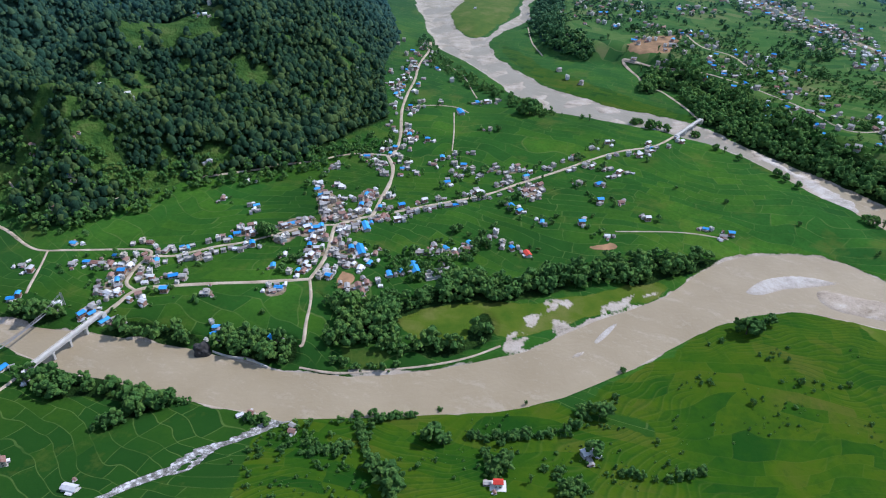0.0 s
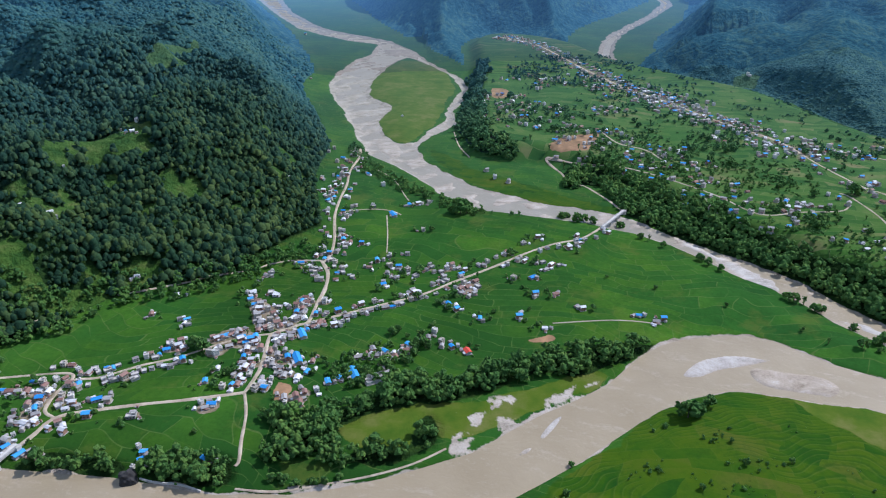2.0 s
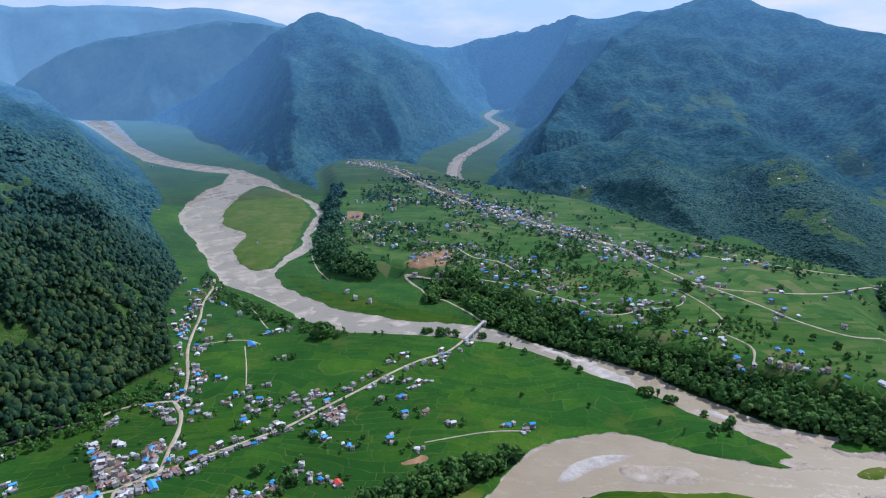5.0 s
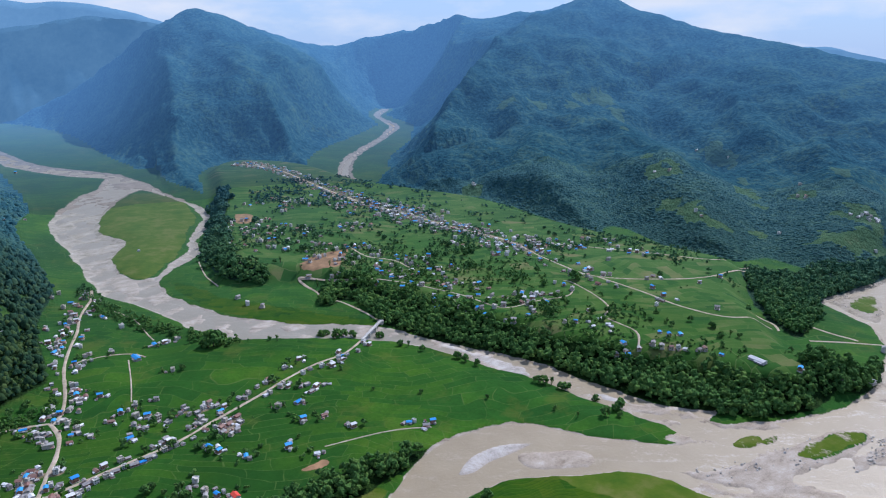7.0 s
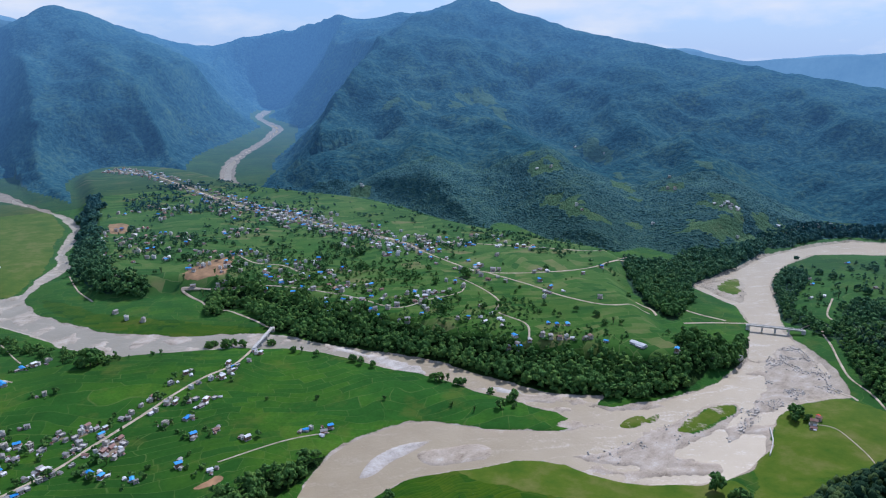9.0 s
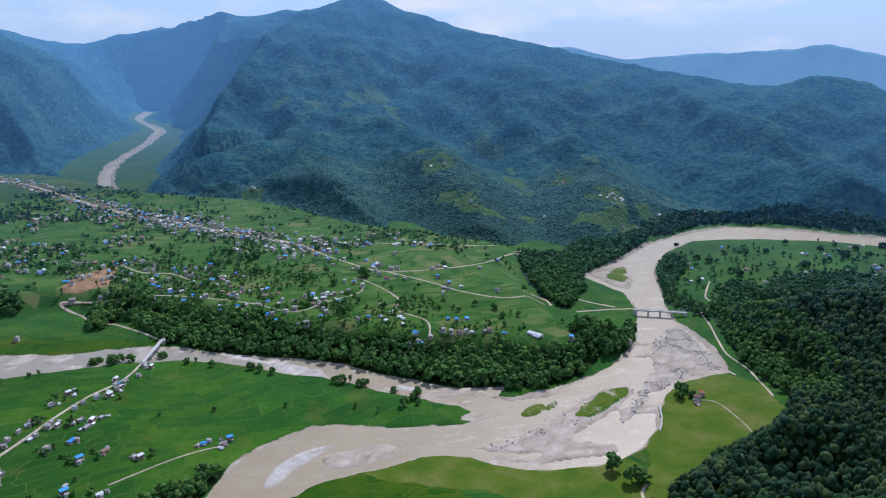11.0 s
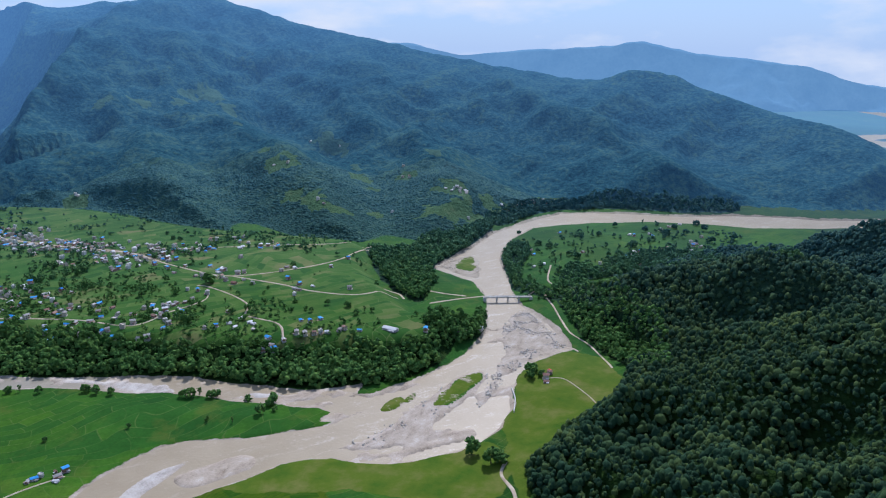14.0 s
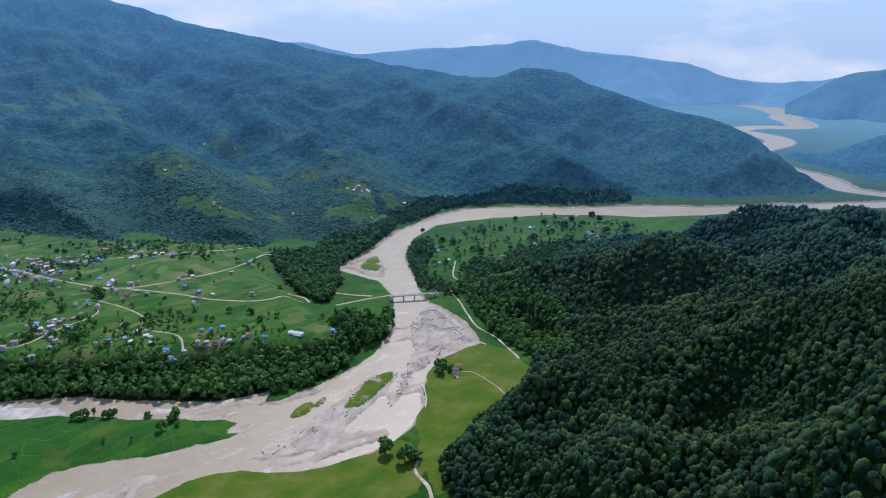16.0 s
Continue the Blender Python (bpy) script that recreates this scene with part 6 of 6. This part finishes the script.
# ---- houses ----
def gable(bm, lx, ly, z, rise, over=0.7, thick=0.18):
    """Two pitched sheets that meet at a ridge along x."""
    hx, hy = lx / 2 + over, ly / 2 + over
    eave = z - rise * over / (ly / 2)
    pts = [(-hx, -hy, eave), (hx, -hy, eave), (hx, 0, z + rise), (-hx, 0, z + rise), (hx, hy, eave), (-hx, hy, eave)]
    lo = [bm.verts.new(p) for p in pts]
    hi = [bm.verts.new((p[0], p[1], p[2] + thick)) for p in pts]
    for a, b, c, d in ((0, 1, 2, 3), (3, 2, 4, 5)):
        bm.faces.new([hi[i] for i in (a, b, c, d)])
        bm.faces.new([lo[i] for i in (d, c, b, a)])
    for a, b in ((0, 1), (1, 2), (2, 4), (4, 5), (5, 3), (3, 0)):
        bm.faces.new((lo[a], lo[b], hi[b], hi[a]))


def gable_walls(bm, lx, ly, h, rise):
    hx, hy = lx / 2, ly / 2
    b = [bm.verts.new(p) for p in ((-hx, -hy, -3), (hx, -hy, -3), (hx, hy, -3), (-hx, hy, -3))]
    t = [bm.verts.new(p) for p in ((-hx, -hy, h), (hx, -hy, h), (hx, hy, h), (-hx, hy, h))]
    r = [bm.verts.new((-hx, 0, h + rise)), bm.verts.new((hx, 0, h + rise))]
    bm.faces.new((b[0], b[1], t[1], t[0]))
    bm.faces.new((b[2], b[3], t[3], t[2]))
    bm.faces.new((b[1], b[2], t[2], r[1], t[1]))
    bm.faces.new((b[3], b[0], t[0], r[0], t[3]))
    bm.faces.new((t[0], t[1], r[1], r[0]))
    bm.faces.new((t[2], t[3], r[0], r[1]))


def openings(ob, lx, ly, storeys, h, door=True):
    """Windows along the front and one end, and a door: each with its frame proud of the wall."""
    for k in range(storeys):
        n = max(2, int(lx / 2.6))
        for i in range(n):
            x = (i + 0.5) / n * lx - lx / 2
            if k == 0 and door and i == n // 2:
                bm = bmesh.new()
                block(bm, 1.1, 0.16, 2.0, x, -ly / 2, 0.05)
                part("door", bm, WOOD, ob)
                continue
            bm = bmesh.new()
            block(bm, 1.1, 0.16, 1.15, x, -ly / 2, k * h + 1.0)
            part("window", bm, PANE, ob)
        bm = bmesh.new()
        block(bm, 0.16, 1.1, 1.15, lx / 2, 0, k * h + 1.0)
        part("window", bm, PANE, ob)


def house(label, wall, roof, lx, ly, storeys, rise):
    ob = tagged(new("house"), label, "house", "houses of the valley")
    h = 2.6 * storeys
    bm = bmesh.new()
    gable_walls(bm, lx, ly, h, rise)
    part("wall", bm, WALLS[wall], ob)
    bm = bmesh.new()
    gable(bm, lx, ly, h + 0.05, rise)
    part("roof", bm, ROOFS[roof], ob)
    bm = bmesh.new()
    block(bm, lx + 1.6, ly + 1.6, 3.2, 0, 0, -3.05)
    part("plinth", bm, WALLS["grey"], ob)
    openings(ob, lx, ly, storeys, 2.6)
    bm = bmesh.new()
    block(bm, lx * 0.45, 2.4, 4.6, -lx * 0.2, ly / 2 + 1.1, -3)
    part("annex", bm, WALLS["grey"], ob)
    bm = bmesh.new()
    for v in block(bm, lx * 0.52, 3.0, 0.16, -lx * 0.2, ly / 2 + 1.3, 1.6):
        v.co.z += (ly / 2 + 1.3 - v.co.y) * 0.2
    part("lean_to_roof", bm, ROOFS["grey" if roof == "blue" else "rust" if roof == "grey" else "white"], ob)
    return ob


def flat_house(label, wall, lx, ly, storeys, tower=True):
    ob = tagged(new("house"), label, "house", "houses of the valley")
    h = 2.5
    bm = bmesh.new()
    block(bm, lx, ly, storeys * h + 3, 0, 0, -3)
    part("wall", bm, WALLS[wall], ob)
    for k in range(storeys):
        bm = bmesh.new()
        block(bm, lx + 0.9, ly + 0.9, 0.25, 0, 0, (k + 1) * h - 0.1)
        part("slab", bm, ROOFS["slab"], ob)
    for sx, sy, x, y in ((lx, 0.2, 0, ly / 2 + 0.2), (lx, 0.2, 0, -ly / 2 - 0.2), (0.2, ly, lx / 2 + 0.2, 0), (0.2, ly, -lx / 2 - 0.2, 0)):
        bm = bmesh.new()
        block(bm, sx + 0.2, sy + 0.2, 0.8, x, y, storeys * h + 0.15)
        part("parapet", bm, WALLS[wall], ob)
    if tower:
        bm = bmesh.new()
        block(bm, lx * 0.34, ly * 0.40, 1.7, lx * 0.25, ly * 0.22, storeys * h + 0.15)
        block(bm, lx * 0.42, ly * 0.50, 0.2, lx * 0.25, ly * 0.22, storeys * h + 1.85)
        part("stair_tower", bm, WALLS[wall], ob)
    openings(ob, lx, ly, storeys, h)
    return ob


def walled_yard(label):
    ob = tagged(new("school_block"), label, "school")
    bm = bmesh.new()
    block(bm, 19, 13, 3.4, 0, 0, -3)
    part("paved_yard", bm, ROOFS["slab"], ob)
    for sx, sy, x, y in ((17, 0.4, 0, 5.5), (17, 0.4, 0, -5.5), (0.4, 11, 8.3, 0), (0.4, 11, -8.3, 0), (0.4, 11, -2, 0), (0.4, 11, 3, 0), (17, 0.4, 0, 0)):
        bm = bmesh.new()
        block(bm, sx, sy, 2.6, x, y, 0.4)
        part("wall", bm, WALLS["white"], ob)
    return ob


def shrine_house(label):
    ob = tagged(new("house"), label, "house", "houses of the valley")
    bm = bmesh.new()
    block(bm, 11, 9, 3.5, 0, 0, -3)
    part("terrace_slab", bm, WALLS["white"], ob)
    bm = bmesh.new()
    gable_walls(bm, 5.5, 3.6, 5.0, 1.0)
    part("wall", bm, WALLS["white"], ob)
    bm = bmesh.new()
    gable(bm, 5.5, 3.6, 5.05, 1.0)
    part("roof", bm, ROOFS["red"], ob)
    openings(ob, 5.5, 3.6, 2, 2.6)
    return ob


KINDS = {
    "b": [house("small house with a bright blue tin roof", "cream", "blue", 7.0, 4.6, 1, 1.0),
          house("two-storey brick house under a blue tin roof", "brick", "blue", 6.6, 5.0, 2, 1.1),
          house("low grey-walled house with a blue tin roof", "grey", "blue", 8.6, 4.6, 1, 0.9)],
    "g": [house("house under a weathered grey tin roof", "brick", "grey", 7.6, 4.8, 1, 1.1),
          house("two-storey house with a dull grey tin roof", "cream", "grey", 6.8, 5.2, 2, 1.2)],
    "w": [house("small house with a bright silvery tin roof", "white", "white", 7.0, 4.8, 1, 1.0),
          flat_house("whitewashed flat-roofed concrete house", "white", 6.0, 5.2, 2)],
    "r": [house("old house under a rusty brown tin roof", "brick", "rust", 7.4, 5.0, 1, 1.3),
          house("two-storey house with a rust-stained roof", "cream", "rust", 6.4, 5.2, 2, 1.3)],
    "c": [flat_house("long grey flat-roofed concrete house", "grey", 8.2, 5.0, 1),
          flat_house("cream flat-roofed house with a stair tower", "cream", 6.0, 5.6, 2),
          house("brick house under a pale tin roof", "brick", "white", 6.8, 5.0, 2, 1.0),
          flat_house("single-storey bare concrete house", "grey", 7.4, 5.4, 1, False),
          house("small house with a patched grey tin roof", "grey", "grey", 6.2, 4.6, 1, 1.0)],
    "B": [house("long hall with a bright blue tin roof", "cream", "blue", 16.0, 6.0, 1, 1.4)],
    "G": [house("long shed with a dark grey tin roof", "brick", "grey", 15.0, 5.0, 1, 1.2)],
    "L": [house("long shed with a pale silvery tin roof", "white", "white", 19.0, 7.0, 1, 1.3)],
    "S": [walled_yard("roofless white-walled school block round a paved yard")],
    "R": [shrine_house("white house with a small red roof on a broad paved terrace")],
    "h": [house("tiny brown wooden field hut", "brick", "rust", 3.6, 2.8, 1, 0.8)],
    "l": [house("low long shed with a silvery tin roof", "white", "white", 8.5, 3.8, 1, 0.8)],
    "d": [house("house with a bright red tin roof", "white", "red", 7.6, 5.0, 1, 1.2)],
}
ROAD_PTS = np.vstack([rounded(p, False, 6) for _, p in ROADS])
ROAD_DIR = np.concatenate([np.arctan2(*np.gradient(rounded(p, False, 6), axis=0)[:, ::-1].T) for _, p in ROADS])
placed = []
spare = {k: [True] * len(v) for k, v in KINDS.items()}


def settle(x, y, kind, gap=5.0, along=True):
    """Sets one house of a kind at a place of the plan, in line with the nearest road."""
    if any((x - a) ** 2 + (y - b) ** 2 < gap * gap for a, b in placed):
        return
    i = int(np.argmin((ROAD_PTS[:, 0] - x) ** 2 + (ROAD_PTS[:, 1] - y) ** 2))
    near = math.hypot(ROAD_PTS[i, 0] - x, ROAD_PTS[i, 1] - y)
    turn = ROAD_DIR[i] + random.choice((0, math.pi)) + random.gauss(0, 0.12) if near < 60 else random.uniform(0, 6.28)
    if kind in "bgwrc" and random.random() < 0.3:
        turn += math.pi / 2
    if kind in "BGLSR":
        turn = {"B": 1.9, "G": 0.15, "L": 1.7, "S": 0.35, "R": 0.0}[kind]
    k = random.randrange(len(KINDS[kind]))
    z = float(height_at(x, y)[0])
    size = random.uniform(0.64, 0.84) if kind in "bgwrc" else random.uniform(0.8, 0.95)
    m = Matrix.Translation((x, y, z + 0.15)) @ Matrix.Rotation(turn, 4, "Z") @ Matrix.Diagonal((size, size, size, 1))
    proto = KINDS[kind][k]
    if spare[kind][k]:
        proto.matrix_basis = m
        spare[kind][k] = False
    else:
        ob = copy_thing(proto, Matrix.Identity(4))
        ob.matrix_basis = m
    placed.append((x, y))


town = []
for cluster in (HAMLET_BRIDGE, VILLAGE_UPPER, VILLAGE_LOWER, SCHOOL_SIDE, HAMLET_NORTH, HAMLET_EAST, FIELD_HOUSES, VILLAGE_WEST,
                TERRACE_HOUSES, SPIT_HOUSES, SPIT_FARMS, MOUNTAIN_HOUSES, UPPER_VALLEY_HOUSES):
    for x, y, kind in cluster:
        if kind == "c" and cluster in (TERRACE_HOUSES, SPIT_HOUSES, UPPER_VALLEY_HOUSES):
            kind = random.choice("gwg")
        if len(placed) < 330 or kind == "L":
            settle(x, y, "d" if (x, y) == RED_HOUSE else kind, 3.5)
        else:
            town.append((x, y, random.uniform(0, 3.1), kind))

def street_houses(streets, kinds):
    """Houses lining the streets: road index, from and to along it, count, reach to the sides."""
    spots = []
    for road_i, lo, hi, count, reach in streets:
        line = rounded(ROADS[road_i][1], False, 8)
        for _ in range(count):
            s = lo + (hi - lo) * random.random()
            j = min(int(s * (len(line) - 1)), len(line) - 2)
            d = line[j + 1] - line[j]
            side = np.array((-d[1], d[0])) / max(np.hypot(*d), 1e-6)
            off = random.choice((-1, 1)) * (ROADS[road_i][0] / 2 + 3.2 + random.random() ** 1.5 * reach)
            x, y = line[j] + side * off
            if float(of_land("bed", x, y)[0]) > 12 and np.min((ROAD_PTS[:, 0] - x) ** 2 + (ROAD_PTS[:, 1] - y) ** 2) > 12:
                spots.append((float(x), float(y), math.atan2(d[1], d[0]) + random.choice((0, 1.57)), random.choice(kinds)))
    return spots


def joined_houses(name, label, spots, small, large, gap):
    """Crowded houses too many to count, joined."""
    verts, faces, mats, slots = [], [], [], []
    for x, y, turn, kind in spots:
        if any((x - a) ** 2 + (y - b) ** 2 < gap * gap for a, b in placed):
            continue
        placed.append((x, y))
        proto = random.choice(KINDS[kind])
        k = random.uniform(small, large)
        m = Matrix.Translation((x, y, float(height_at(x, y)[0]) + 0.15)) @ Matrix.Rotation(turn + random.gauss(0, 0.1), 4, "Z") @ Matrix.Diagonal((k, k, k, 1))
        for child in proto.children:
            if child.name.startswith(("window", "door")) and y > 900:
                continue
            base = len(verts)
            verts += [m @ v.co for v in child.data.vertices]
            mat = child.data.materials[0]
            if mat not in slots:
                slots.append(mat)
            for p in child.data.polygons:
                faces.append([base + i for i in p.vertices])
                mats.append(slots.index(mat))
    me = bpy.data.meshes.new(name)
    me.from_pydata(verts, [], faces)
    for mat in slots:
        me.materials.append(mat)
    me.polygons.foreach_set("material_index", mats)
    tagged(new(name, me), label, "houses", kind="stuff")


random.seed(4)
village = [(x, y) for x, y in placed if x < 330 and y < 1000]
town += street_houses(STREETS, "gcwgcwbgcrwgcwb")
tx, ty = rng.uniform(180, 800, 1500), rng.uniform(560, 1500, 1500)
near_street = np.min(np.hypot(ROAD_PTS[:, 0][None] - tx[:, None], ROAD_PTS[:, 1][None] - ty[:, None]), 1)
lived_in = rough(tx, ty, 120, 3, 60) + 0.25 * smooth(90, 20, near_street) - 0.35 * (tx > 560) - 0.2 * (ty < 700)
for x, y in np.stack([tx, ty], 1)[(area(tx, ty, TERRACE) < -15) & (lived_in > 0.10) & (near_street > 5)]:
    town.append((float(x), float(y), random.uniform(0, 3.1), random.choice("cgwrgbbgwgcbrw")))
joined_houses("bazaar_houses", "crowded tin-roofed and concrete houses of the far bazaar", town, 0.62, 0.92, 4.5)
joined_houses("village_row_houses", "crowded tin-roofed and concrete houses lining the village streets",
              street_houses(VILLAGE_STREETS, "cgwcrgwcbwcgrc"), 0.52, 0.74, 3.9)
sheds = []
for x, y in village:
    for _ in range(2):
        a, q = random.uniform(0, 6.28), random.uniform(4.4, 8.0)
        sheds.append((x + q * math.cos(a), y + q * math.sin(a), random.uniform(0, 3.1), random.choice("hwglhgw")))
sheds = [p for p in sheds if np.min(np.hypot(ROAD_PTS[:, 0] - p[0], ROAD_PTS[:, 1] - p[1])) > 3.5]
joined_houses("village_sheds", "small tin-roofed sheds and outbuildings beside the village houses", sheds, 0.4, 0.6, 3.2)

# ---- single trees ----
def tree(label, tall, wide, clumps, seed, slim=False):
    """A tapered, forking trunk and a crown of many uneven leaf clumps with gaps."""
    r = random.Random(seed)
    ob = tagged(new("tree"), label, "tree", "trees of the valley")
    bm = bmesh.new()
    tips = []

    def limb(a, b, ra, rb):
        d = b - a
        m = Matrix.Translation((a + b) / 2) @ d.to_track_quat("Z", "Y").to_matrix().to_4x4()
        bmesh.ops.create_cone(bm, segments=6, radius1=ra, radius2=rb, depth=d.length, cap_ends=True, matrix=m)

    top = Vector((r.uniform(-0.3, 0.3), r.uniform(-0.3, 0.3), tall * 0.55))
    limb(Vector((0, 0, -0.8)), top, tall * 0.035, tall * 0.018)
    for _ in range(6):
        a = r.uniform(0, 6.28)
        start = top * r.uniform(0.55, 1.0)
        end = Vector((math.cos(a) * wide * 0.32, math.sin(a) * wide * 0.32, tall * r.uniform(0.5, 0.85)))
        limb(start, end, tall * 0.014, tall * 0.006)
        tips.append(end)
    part("trunk", bm, BARK, ob)
    bm = bmesh.new()
    for k in range(clumps):
        if k < len(tips) * 2:
            c = tips[k % len(tips)] + Vector((r.gauss(0, 0.5), r.gauss(0, 0.5), r.gauss(0, 0.5)))
        else:
            a, q = r.uniform(0, 6.28), math.sqrt(r.random()) * 0.46 * wide
            up = r.random()
            shrink = math.sin(math.pi * (0.22 + 0.72 * up)) ** (0.8 if not slim else 0.5)
            c = Vector((math.cos(a) * q * shrink, math.sin(a) * q * shrink, tall * (0.20 + 0.74 * up)))
        size = wide * r.uniform(0.10, 0.18)
        res = bmesh.ops.create_icosphere(bm, subdivisions=1, radius=size, matrix=Matrix.Translation(c) @ Matrix.Rotation(r.uniform(0, 6.28), 4, (r.random(), r.random(), 1)))
        for v in res["verts"]:
            v.co += Vector((r.gauss(0, 1), r.gauss(0, 1), r.gauss(0, 0.8))) * size * 0.28
    part("crown", bm, LEAF_TREE, ob, "ragged dark green crown")
    return ob


TREES = [tree("broad dark green tree at the edge of the fields", 8.5, 8.0, 34, 1), tree("round leafy tree among the paddy plots", 7.0, 6.4, 28, 2),
         tree("tall slender dark tree by the river", 10.0, 4.2, 26, 3, True), tree("spreading broadleaf tree with an uneven crown", 7.5, 9.0, 36, 4)]
fresh = [True] * len(TREES)


def plant(x, y, size):
    k = random.randrange(len(TREES)) if size < 1.25 else random.choice((0, 1, 3))
    size *= random.uniform(0.85, 1.15)
    m = Matrix.Translation((x, y, float(height_at(x, y)[0]))) @ Matrix.Rotation(random.uniform(0, 6.28), 4, "Z") @ Matrix.Diagonal((size, size, size, 1))
    if fresh[k]:
        ob, fresh[k] = TREES[k], False
    else:
        ob = copy_thing(TREES[k], Matrix.Identity(4))
    ob.matrix_basis = m


random.seed(9)
for group in (TREES_SOUTH, TREES_SOUTH_HEDGE, TREES_RIVERSIDE, TREES_EAST, TREES_SPIT, TREES_TERRACE, TREES_VILLAGE):
    for x, y, size in group:
        plant(x, y, size * (1.3 if group is TREES_RIVERSIDE else 1.0))

# trees scattered between the houses of the terrace and the village
tx, ty = rng.uniform(150, 820, 2400), rng.uniform(520, 1500, 2400)
fits = (area(tx, ty, TERRACE) < -12) & (np.hypot(tx - 40, ty - 12) < 1250)
fits &= rough(tx, ty, 130, 3, 60) + 0.25 * (ty > 700) - 0.3 * (tx > 560) > 0.05
taken = np.array(placed)
fits &= np.min(np.hypot(taken[:, 0][None] - tx[:, None], taken[:, 1][None] - ty[:, None]), 1) > 4.5
for x, y in np.stack([tx, ty], 1)[fits][:95]:
    plant(float(x), float(y), random.uniform(0.6, 1.2))
